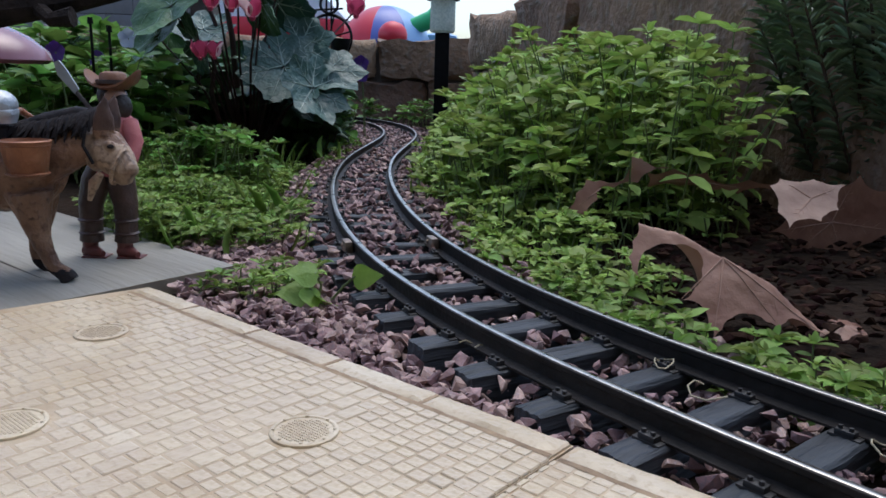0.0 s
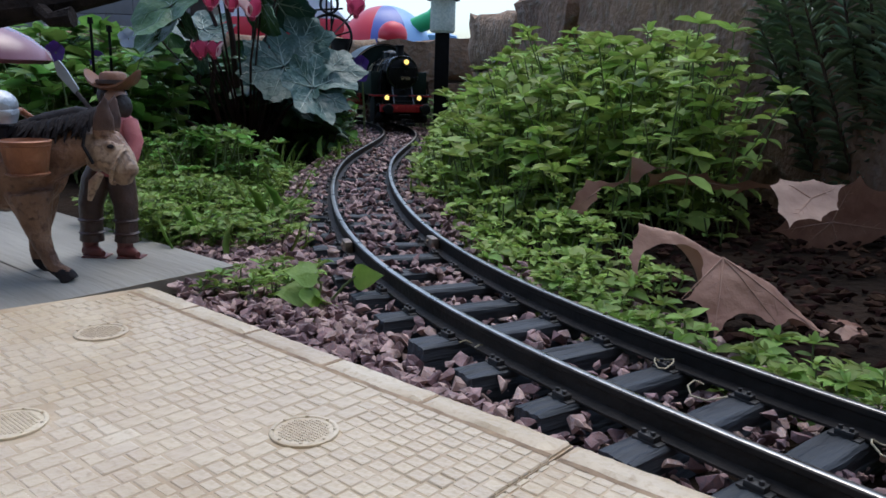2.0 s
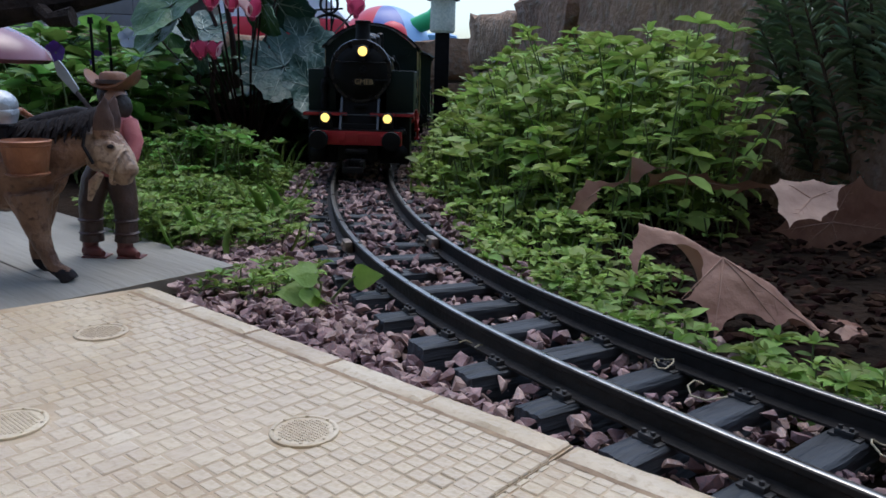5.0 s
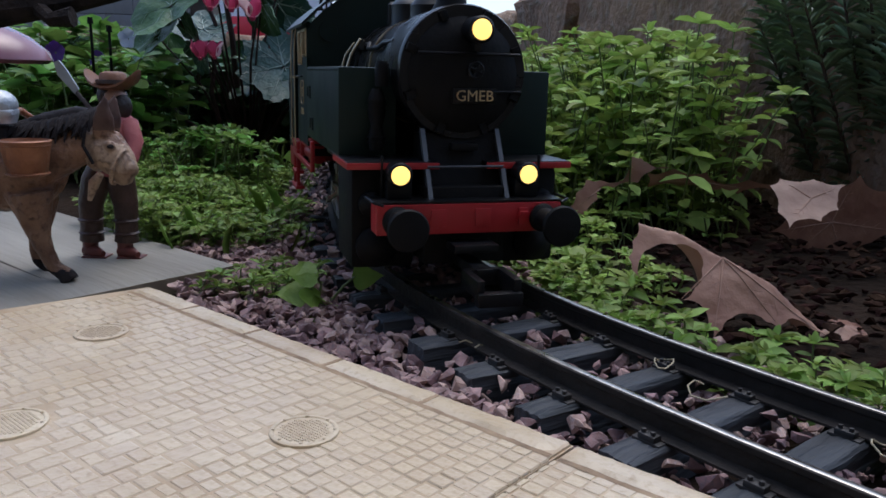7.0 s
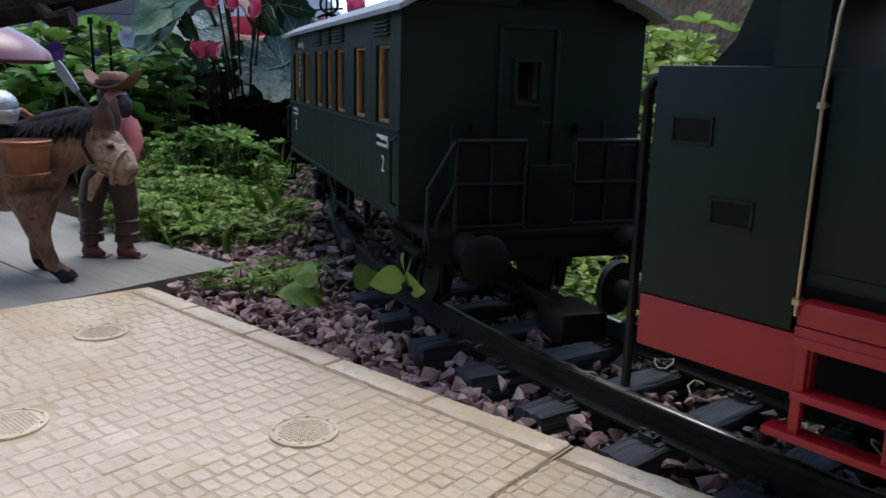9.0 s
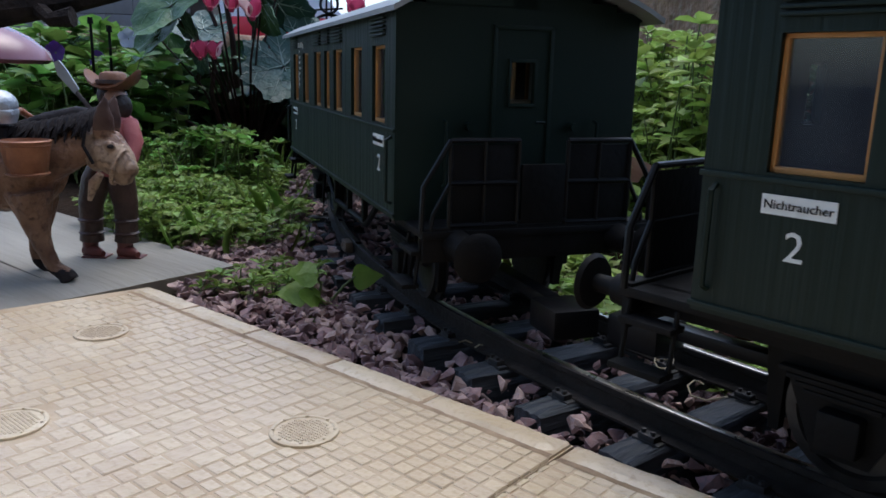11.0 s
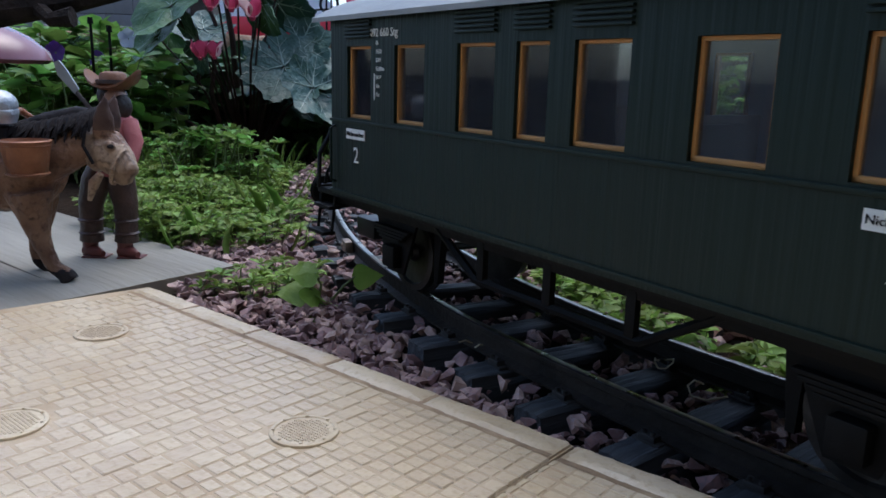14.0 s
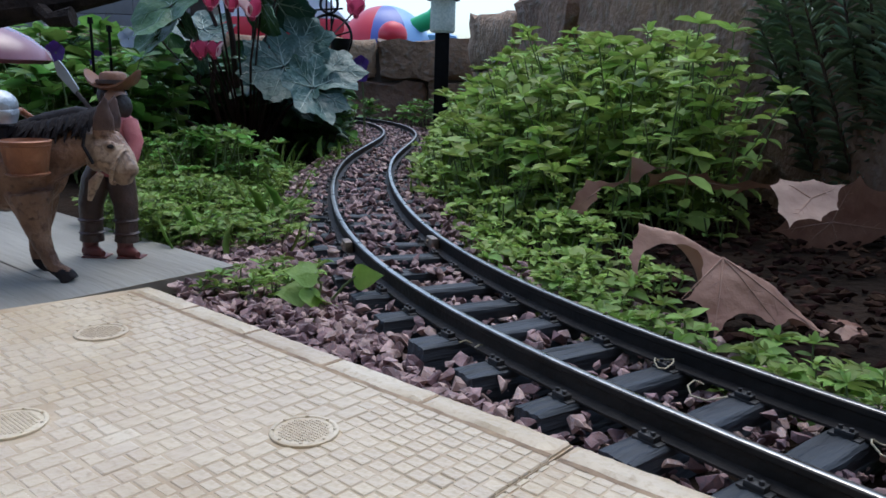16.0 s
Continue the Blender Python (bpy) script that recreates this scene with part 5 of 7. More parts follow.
def build_board():
    bm = bmesh.new()
    nx, ny = 40, 24
    x0, x1, y0, y1 = 0.2450, 0.56, -0.0690, 0.24
    g = []
    for i in range(nx + 1):
        col = []
        for j in range(ny + 1):
            x, y = x0 + (x1 - x0) * i / nx, y0 + (y1 - y0) * j / ny
            z = -0.0118 + 0.0004 * noise.noise((x * 6, y * 60, 0))
            if i in (0, nx) or j in (0, ny):
                z -= 0.0006
            col.append(bm.verts.new((x, y, z)))
        g.append(col)
    for i in range(nx):
        for j in range(ny):
            bm.faces.new((g[i][j], g[i + 1][j], g[i + 1][j + 1], g[i][j + 1]))
    ring = [g[i][0] for i in range(nx + 1)] + [g[nx][j] for j in range(1, ny + 1)] + [g[i][ny] for i in range(nx - 1, -1, -1)] + [g[0][j] for j in range(ny - 1, 0, -1)]
    low = [bm.verts.new((v.co.x, v.co.y, -0.0205)) for v in ring]
    for k in range(len(ring)):
        bm.faces.new((ring[k], low[k], low[(k + 1) % len(ring)], ring[(k + 1) % len(ring)])).material_index = 1
    bmesh.ops.recalc_face_normals(bm, faces=bm.faces[:])
    board = whole("wooden_board", bm, [BOARD, ENDGRAIN], "weathered grey wooden board lying on the ground", "board", m=PLAT)
    for x, y, L in ((0.335, 0.012, 0.10), (0.345, 0.045, 0.13), (0.33, 0.078, 0.11), (0.37, 0.110, 0.12)):
        bm = bmesh.new()
        tube(bm, [(x - L / 2, y, -0.0121), (x, y + 0.0012, -0.0118), (x + L / 2, y - 0.001, -0.0121)], [0.0003, 0.0007, 0.0003], 5)
        part("crack", bm, MORTAR, board, "dark drying crack")


def build_donkey():
    fur = mat("painted_donkey_coat", (0.125, 0.062, 0.036), (0.330, 0.190, 0.115), 75, 0.45, bump=0.9, fine=300, dirt=(0.070, 0.034, 0.022), spec=0.35)
    dark = mat("dark_mane_and_hooves", (0.012, 0.010, 0.011), (0.030, 0.024, 0.024), 120, 0.7, bump=0.6, fine=420, spec=0.15)
    pale = mat("pale_muzzle", (0.24, 0.145, 0.088), (0.46, 0.325, 0.215), 110, 0.5, bump=0.7, fine=300, dirt=(0.09, 0.05, 0.034))
    copper = mat("copper_painted_basket", (0.17, 0.062, 0.028), (0.36, 0.155, 0.075), 90, 0.42, 0.35, bump=0.5, fine=420)
    ear = mat("brown_ear", (0.045, 0.020, 0.014), (0.12, 0.062, 0.042), 90, 0.6, bump=0.3)
    tin = mat("grey_tin", (0.34, 0.36, 0.38), (0.50, 0.52, 0.54), 120, 0.4, 0.4, bump=0.5, fine=260)
    Y = 0.361
    body = bmesh.new()
    tube(body, [(-0.290, Y, 0.040), (-0.282, Y, 0.040), (-0.255, Y, 0.0380), (-0.225, Y, 0.0370), (-0.203, Y, 0.0375), (-0.188, Y, 0.0380), (-0.180, Y, 0.0370)], [0.006, 0.0160, 0.0190, 0.0190, 0.0185, 0.0160, 0.0080], 24)
    tube(body, [(-0.200, Y, 0.0420), (-0.185, Y, 0.0460), (-0.1725, Y - 0.001, 0.0515), (-0.162, Y - 0.002, 0.0555)], [0.0165, 0.0150, 0.0128, 0.0085], 20, squash=0.72)
    tube(body, [(-0.1625, Y - 0.002, 0.0540), (-0.1575, Y - 0.003, 0.0505), (-0.1520, Y - 0.004, 0.0455), (-0.1475, Y - 0.005, 0.0405), (-0.1450, Y - 0.005, 0.0380)], [0.0075, 0.0098, 0.0085, 0.0066, 0.0040], 18, squash=0.78)
    ellipsoid(body, (-0.1460, Y - 0.005, 0.0410), (0.0046, 0.0046, 0.0042))
    ellipsoid(body, (-0.1487, Y - 0.005, 0.0362), (0.0044, 0.0040, 0.0030))
    ellipsoid(body, (-0.1600, Y - 0.004, 0.0458), (0.0060, 0.0062, 0.0066))
    ellipsoid(body, (-0.1520, Y - 0.0100, 0.0520), (0.0030, 0.0016, 0.0022))
    for dx, dy in ((0.0, -0.0065), (-0.0025, 0.0065)):
        tube(body, [(-0.1560 + dx, Y + dy, 0.0560), (-0.1552 + dx, Y + dy * 1.15, 0.0645), (-0.1545 + dx, Y + dy * 1.25, 0.0700), (-0.1533 + dx, Y + dy * 1.3, 0.0748)], [0.0050, 0.0048, 0.0029, 0.0005], 14, squash=0.45)
    for y, path in ((Y - 0.010, ((-0.1905, 0.030, 0.0105), (-0.1888, 0.016, 0.0068), (-0.1870, 0.0070, 0.0046), (-0.1842, -0.0005, 0.0038), (-0.1822, -0.0052, 0.0034), (-0.1780, -0.0082, 0.0038))), (Y + 0.010, ((-0.1960, 0.028, 0.0090), (-0.1965, 0.014, 0.0058), (-0.1990, 0.0050, 0.0044), (-0.2005, -0.0025, 0.0034), (-0.1990, -0.0068, 0.0036), (-0.1965, -0.0090, 0.0038))), (Y - 0.010, ((-0.270, 0.032, 0.0110), (-0.273, 0.018, 0.0062), (-0.276, 0.0080, 0.0044), (-0.273, -0.0020, 0.0036), (-0.271, -0.0066, 0.0036), (-0.268, -0.0090, 0.0038))), (Y + 0.010, ((-0.268, 0.032, 0.0110), (-0.266, 0.018, 0.0062), (-0.269, 0.0080, 0.0044), (-0.266, -0.0020, 0.0036), (-0.264, -0.0066, 0.0036), (-0.261, -0.0090, 0.0038)))):
        tube(body, [(x, y, z) for x, z, r in path], [r for x, z, r in path], 14)
        x, z = path[-1][0], path[-1][1]
        tube(body, [(x - 0.0010, y, z + 0.001), (x + 0.0018, y, z - 0.0012), (x + 0.0030, y, -0.0118)], [0.0036, 0.0040, 0.0046], 14)
    tube(body, [(-0.288, Y, 0.048), (-0.296, Y, 0.036), (-0.297, Y, 0.016)], [0.003, 0.0025, 0.0035], 8)
    # the cast is one smooth skin: melt the forms together
    rough = new("melt", finish(body, "melt", fur))
    skin = rough.modifiers.new("skin", "REMESH")
    skin.mode, skin.voxel_size = "VOXEL", 0.0008
    even = rough.modifiers.new("even", "SMOOTH")
    even.factor, even.iterations = 0.5, 5
    bpy.context.view_layer.update()
    cast = bpy.data.meshes.new_from_object(rough.evaluated_get(bpy.context.evaluated_depsgraph_get()))
    bpy.data.objects.remove(rough)
    bm = bmesh.new()
    bm.from_mesh(cast)
    for v in bm.verts:
        v.co += v.normal * 0.00045 * noise.noise((v.co.x * 260, v.co.y * 260, v.co.z * 150))
    for f in bm.faces:
        c = f.calc_center_median()
        f.smooth = True
        if c.z < -0.0062 + 0.0015 * noise.noise(c * 300):
            f.material_index = 1
        elif c.x > -0.1640 and c.z < 0.0560 - 0.55 * (c.x + 0.156) + 0.002 * noise.noise(c * 220):
            f.material_index = 2
        elif c.x > -0.1640 and c.z > 0.0585:
            f.material_index = 4
        else:
            f.material_index = 0
    ellipsoid(bm, (-0.1513, Y - 0.0112, 0.0518), (0.0016, 0.0009, 0.0011), 1)
    # rope halter round the nose with its hanging end
    f = lambda q: (-0.1503 + 0.0030 * math.sin(q), Y - 0.0050 + 0.0074 * math.cos(q), 0.0420 + 0.0078 * math.sin(q))
    for k in range(20):
        tube(bm, [f(2 * math.pi * k / 20), f(2 * math.pi * (k + 1.3) / 20)], [0.0011, 0.0008], 6, 2)
    tube(bm, [(-0.1560, Y - 0.012, 0.0395), (-0.1595, Y - 0.012, 0.0350), (-0.1625, Y - 0.011, 0.0270)], [0.0016, 0.0026, 0.0010], 10, 2)
    tube(bm, [(-0.1620, Y - 0.0115, 0.0600), (-0.1630, Y - 0.0125, 0.0520), (-0.1590, Y - 0.0125, 0.0440)], 0.0008, 6, 1)
    # mane lying along the neck
    rng = random.Random(8)
    for k in range(130):
        t = rng.random()
        x, z = -0.1960 + 0.0380 * t, 0.0585 + 0.0080 * t
        dy = rng.uniform(0.005, 0.0105)
        tube(bm, [(x, Y - 0.0005, z + 0.0015), (x - 0.001, Y - dy * 0.8, z - 0.001), (x + rng.uniform(-0.005, -0.001), Y - dy - 0.0022, z - rng.uniform(0.004, 0.011))], [0.0019, 0.0015, 0.0003], 5, 1)
    tube(bm, [(-0.200, Y, 0.0575), (-0.185, Y, 0.0605), (-0.170, Y, 0.0640), (-0.160, Y - 0.001, 0.0655)], [0.0030, 0.0052, 0.0050, 0.0022], 10, 1)
    # panniers, straps and a tin pot on the pack
    for sy in (-1, 1):
        cy = Y + sy * 0.0225
        prof = [(0.0392, 0.0076), (0.0400, 0.0082), (0.0470, 0.0092), (0.0535, 0.0104), (0.0545, 0.0108), (0.0550, 0.0100), (0.0515, 0.0090), (0.0500, 0.0010)]
        lathe(bm, prof, "z", 22, 3, (-0.1835, cy, 0))
        for z in (0.0403, 0.0528):
            lathe(bm, [(z - 0.0006, 0.0090 + (z - 0.045) * 0.11), (z, 0.0097 + (z - 0.045) * 0.11), (z + 0.0006, 0.0090 + (z - 0.045) * 0.11)], "z", 22, 3, (-0.1835, cy, 0))
    tube(bm, [(-0.1935, Y - 0.0315, 0.0400), (-0.1955, Y - 0.030, 0.0520), (-0.1980, Y - 0.020, 0.0620), (-0.202, Y - 0.008, 0.0655), (-0.202, Y + 0.010, 0.0655), (-0.198, Y + 0.026, 0.056)], 0.0017, 8, 3)
    box(bm, -0.245, -0.198, Y - 0.014, Y + 0.014, 0.053, 0.060, 0.002, 1)
    ellipsoid(bm, (-0.2005, Y - 0.010, 0.0690), (0.0080, 0.0080, 0.0068), 5)
    lathe(bm, [(0.0610, 0.0066), (0.0640, 0.0076), (0.0665, 0.0082), (0.0672, 0.0078)], "z", 18, 5, (-0.2005, Y - 0.010, 0))
    whole("donkey_figurine", bm, [fur, dark, pale, copper, ear, tin], "painted grey-brown donkey figurine carrying copper panniers on a board", "figurine", sharp=60)


def build_cowboy():
    hat = mat("brown_felt_hat", (0.115, 0.045, 0.020), (0.23, 0.098, 0.046), 90, 0.6, bump=0.3)
    chaps = mat("dark_brown_chaps", (0.034, 0.017, 0.012), (0.085, 0.045, 0.032), 70, 0.5, bump=0.5, fine=300)
    boots = mat("oxblood_boots", (0.10, 0.022, 0.018), (0.17, 0.045, 0.036), 90, 0.4)
    shirt = mat("faded_red_shirt", (0.38, 0.085, 0.085), (0.52, 0.17, 0.16), 70, 0.6, bump=0.3)
    hair = mat("dark_painted_beard", (0.020, 0.014, 0.012), (0.05, 0.034, 0.028), 90, 0.6, bump=0.5)
    face = mat("painted_tan", (0.36, 0.20, 0.13), (0.44, 0.26, 0.18), 90, 0.5)
    metal = mat("grey_shovel_blade", (0.30, 0.32, 0.33), (0.46, 0.48, 0.48), 90, 0.35, 0.5)
    bm = bmesh.new()
    Y = 0.402
    for x in (-0.2020, -0.1835):
        tube(bm, [(x - 0.001, Y, -0.0118), (x - 0.001, Y, -0.004), (x, Y, 0.001)], [0.0042, 0.0040, 0.0042], 12, 2)
        tube(bm, [(x - 0.003, Y, -0.0085), (x + 0.003, Y - 0.003, -0.0090), (x + 0.0075, Y - 0.005, -0.0098)], [0.0036, 0.0034, 0.0018], 10, 2)
        box(bm, x - 0.0035, x + 0.0095, Y - 0.0065, Y + 0.0030, -0.0119, -0.0110, 0.0004, 2)
        tube(bm, [(x, Y, -0.0035), (x + 0.0004, Y, 0.004), (x + 0.0008, Y, 0.016), (x * 0.7 + -0.1875 * 0.3, Y, 0.028), (x * 0.4 - 0.1875 * 0.6, Y, 0.036)], [0.0062, 0.0056, 0.0062, 0.0074, 0.0072], 14, 1)
        for z in (0.001, 0.008):
            lathe(bm, [(z - 0.0010, 0.0058), (z, 0.0068), (z + 0.0010, 0.0058)], "z", 14, 1, (x + 0.0003, Y, 0))
    tube(bm, [(-0.1875, Y, 0.032), (-0.1870, Y, 0.040), (-0.1860, Y, 0.052), (-0.1855, Y, 0.061), (-0.1855, Y, 0.066)], [0.0098, 0.0092, 0.0108, 0.0098, 0.0035], 16, 3)
    lathe(bm, [(0.0345, 0.0100), (0.0360, 0.0106), (0.0375, 0.0100)], "z", 18, 4, (-0.1872, Y, 0))
    tube(bm, [(-0.1770, Y - 0.003, 0.059), (-0.1725, Y - 0.008, 0.050), (-0.1735, Y - 0.012, 0.041)], [0.0046, 0.0042, 0.0034], 10, 3)
    ellipsoid(bm, (-0.1735, Y - 0.0135, 0.0385), (0.0028, 0.0026, 0.0032), 5)
    tube(bm, [(-0.1945, Y - 0.002, 0.060), (-0.2000, Y - 0.008, 0.055), (-0.1960, Y - 0.012, 0.062)], [0.0046, 0.0040, 0.0034], 10, 3)
    ellipsoid(bm, (-0.1845, Y - 0.001, 0.0700), (0.0066, 0.0066, 0.0078), 5)
    ellipsoid(bm, (-0.1815, Y - 0.002, 0.0672), (0.0060, 0.0064, 0.0070), 4)
    ellipsoid(bm, (-0.1865, Y + 0.001, 0.0725), (0.0076, 0.0074, 0.0066), 4)
    # hat with a curled brim
    rings = []
    for r, z in ((0.0010, 0.0838), (0.0050, 0.0846), (0.0074, 0.0834), (0.0082, 0.0800), (0.0088, 0.0778), (0.0120, 0.0766), (0.0158, 0.0776), (0.0159, 0.0764), (0.0084, 0.0756), (0.0010, 0.0756)):
        ring = []
        for k in range(28):
            a = 2 * math.pi * k / 28
            lift = 0.0062 * abs(math.cos(a)) ** 2.5 * max(0, (r - 0.0085) / 0.0055) - (0.0010 if z > 0.088 else 0)
            ring.append(bm.verts.new((-0.1850 + 0.86 * r * math.cos(a), Y + r * 0.8 * math.sin(a), z + lift)))
        rings.append(ring)
    for p, q in zip(rings, rings[1:]):
        for k in range(28):
            bm.faces.new((p[k], p[(k + 1) % 28], q[(k + 1) % 28], q[k])).material_index = 0
    bm.faces.new(rings[0]).material_index = 0
    bm.faces.new(rings[-1][::-1]).material_index = 0
    lathe(bm, [(0.0785, 0.0086), (0.0805, 0.0084)], "z", 24, 4, (-0.1850, Y, 0))
    # shovel over the shoulder, tied bundle on the back
    tube(bm, [(-0.1790, Y - 0.010, 0.050), (-0.1950, Y - 0.006, 0.066), (-0.2035, Y - 0.003, 0.0745)], 0.0012, 8, 4)
    prism(bm, [(-0.2030, 0.0730), (-0.2010, 0.0755), (-0.2065, 0.0850), (-0.2100, 0.0895), (-0.2125, 0.0880), (-0.2110, 0.0820)], Y - 0.0045, Y - 0.0032, "y", 6)
    bmesh.ops.recalc_face_normals(bm, faces=bm.faces[:])
    whole("cowboy_figurine", bm, [hat, chaps, boots, shirt, hair, face, metal], "painted prospector figurine with brown hat and red shirt on a board", "figurine", sharp=60, m=pose(0.015, 0, 0))


build_caught_leaf(coaches[0])
build_platform()
build_board()
build_donkey()
build_cowboy()


# ---- walls and things behind ----
def stone_mesh(w, h, d, seed):
    """A rough-hewn stone, w wide, h high, d deep, its face towards -y."""
    bm = bmesh.new()
    bmesh.ops.create_cube(bm, size=1)
    bmesh.ops.subdivide_edges(bm, edges=bm.edges[:], cuts=5, use_grid_fill=True)
    for v in bm.verts:
        p = Vector((v.co.x * w, v.co.y * d, v.co.z * h))
        e = sum(abs(c) > 0.48 for c in v.co)
        k = 0.05 * min(w, h) * (2.2 if e > 1 else 1)
        n = noise.noise_vector((p.x * 16 + seed * 7, p.y * 16, p.z * 16 + seed))
        n2 = noise.noise_vector((p.x * 50 + seed * 3, p.y * 50, p.z * 50))
        if e > 1:
            p *= 0.955
        v.co = p + Vector(n) * k * 1.6 + Vector(n2) * k * 0.6
    return finish(bm, "stone", ROCK, 60)


def stone_wall(name, p0, p1, top, courses, lengths, depth, label, seed):
    """A wall of stones from p0 to p1 in the plan, over a dark core."""
    rng = random.Random(seed)
    a, b = Vector((*p0, 0)), Vector((*p1, 0))
    d = (b - a)
    L = d.length
    turn = math.degrees(math.atan2(d.y, d.x))
    base = pose(a.x, a.y, 0, 0, 0, turn)
    bm = bmesh.new()
    box(bm, 0, L, 0.02, depth, -0.03, top - 0.02)
    wall = whole(name, bm, MORTAR, label, "wall", kind="structure", m=base)
    z, k = -0.04, 0
    hs = [(top + 0.04) * c for c in courses]
    for h in hs:
        x = -rng.uniform(0, 0.05)
        while x < L:
            w = rng.uniform(*lengths)
            me = stone_mesh(w * 0.985, h * 0.97 + rng.uniform(-0.006, 0.006), depth, seed * 50 + k)
            part("stone", me, None, wall, at=pose(x + w / 2, depth / 2 + rng.uniform(-0.006, 0.006), z + h / 2, rng.uniform(-2, 2), rng.uniform(-1.5, 1.5), rng.uniform(-2, 2)))
            x += w
            k += 1
        z += h


def build_walls():
    stone_wall("wall_north", (-1.5, 1.93), (0.10, 1.93), 0.168, (0.52, 0.48), (0.15, 0.27), 0.10, "low brown field stone garden wall", 2)
    stone_wall("wall_east", (0.045, 1.86), (0.235, 0.80), 0.215, (0.54, 0.46), (0.26, 0.42), 0.12, "brown rough stone garden wall", 3)
    stone_wall("wall_southeast", (0.235, 0.82), (1.2, 0.60), 0.225, (0.36, 0.34, 0.30), (0.14, 0.24), 0.12, "brown rough stone garden wall", 4)
    # grey block wall far on the other side
    bm = bmesh.new()
    box(bm, -2.6, -0.78, 2.62, 2.74, -0.03, 0.55)
    wall = whole("wall_west", bm, MORTAR, "grey concrete block wall", "wall", kind="structure")
    bm = bmesh.new()
    box(bm, -0.0892, 0.0892, -0.012, 0.012, -0.0342, 0.0342, 0.002)
    block = finish(bm, "block", CONCRETE)
    for r in range(8):
        for k in range(10):
            part("block", block, None, wall, at=pose(-2.55 + 0.18 * k + (0.09 if r % 2 else 0), 2.612, 0.005 + 0.07 * r))
    # unseen wall added behind the camera; it keeps low sky light off the train
    bm = bmesh.new()
    box(bm, -3.6, 3.6, -1.65, -1.45, -0.03, 2.5, 0.02)
    whole("wall_house", bm, mat("rough_plaster", (0.22, 0.19, 0.15), (0.30, 0.26, 0.21), 6, 0.9, bump=0.4, fine=60), "plain rough plastered wall, unseen, added to block low sky light", "wall", kind="structure")
    bm = bmesh.new()
    box(bm, -1.02, -0.72, 2.05, 2.30, -0.03, 0.175, 0.01)
    box(bm, -1.04, -0.70, 2.03, 2.32, 0.165, 0.185, 0.006)
    whole("planter_box", bm, CONCRETE, "plain grey concrete planter box", "planter")


def build_lamp():
    lamp = thing("garden_lamp", pose(-0.0115, 1.5, 0), "black garden stake lamp with a crackled glass head", "garden lamp")
    bm = bmesh.new()
    box(bm, -0.0135, 0.0135, -0.0135, 0.0135, -0.03, 0.1625, 0.002)
    part("post", bm, SOOT, lamp, "square black post")
    bm = bmesh.new()
    lathe(bm, [(0.1625, 0.020), (0.166, 0.0235), (0.218, 0.0235), (0.222, 0.021)], "z", 28)
    rng = random.Random(4)
    for v in bm.verts:
        v.co += Vector((rng.uniform(-1, 1), rng.uniform(-1, 1), 0)) * 0.0007
    part("glass_head", bm, mat("crackled_glass", (0.62, 0.68, 0.62), (0.85, 0.88, 0.80), 210, 0.18, bump=1.0, fine=150, trans=0.55), lamp, "pale crackled glass cylinder")
    bm = bmesh.new()
    lathe(bm, [(0.2205, 0.031), (0.224, 0.031), (0.232, 0.026), (0.238, 0.010)], "z", 28)
    part("cap", bm, SOOT, lamp, "black round cap")


def build_ornament():
    orn = thing("garden_ornament", pose(-0.247, 1.66, 0), "black wire wheel garden ornament with a small bucket", "ornament")
    bm = bmesh.new()
    n = 30
    for R, z in ((0.046, 0.155), (0.018, 0.222)):
        pts = [(R * math.cos(2 * math.pi * k / n), 0.002 * math.sin(k), z + R * math.sin(2 * math.pi * k / n)) for k in range(n + 2)]
        tube(bm, pts, 0.0030, 6)
    part("ring", bm, BLACK, orn, "black wire ring")
    bm = bmesh.new()
    for x in (-0.006, 0.004):
        tube(bm, [(x, 0.004, -0.02), (x, 0.004, 0.30)], 0.0022, 6)
    for z in (0.21, 0.245):
        tube(bm, [(-0.03, 0.004, z), (0.028, 0.004, z + 0.004)], 0.0020, 6)
    for k in range(3):
        a = k * math.pi / 3 + 0.3
        tube(bm, [(-0.046 * math.cos(a), 0, 0.155 - 0.046 * math.sin(a)), (0.046 * math.cos(a), 0, 0.155 + 0.046 * math.sin(a))], 0.0018, 6)
    part("rod", bm, BLACK, orn, "thin black rod")
    bm = bmesh.new()
    lathe(bm, [(0.105, 0.006), (0.110, 0.010), (0.150, 0.022), (0.153, 0.022), (0.150, 0.018)], "z", 20, 0, (0.026, -0.02, 0))
    tube(bm, [(0.026, -0.02, 0.105), (0.028, -0.015, 0.04), (0.028, -0.012, -0.03)], 0.003, 6)
    part("bucket", bm, BLACK, orn, "small black bucket")


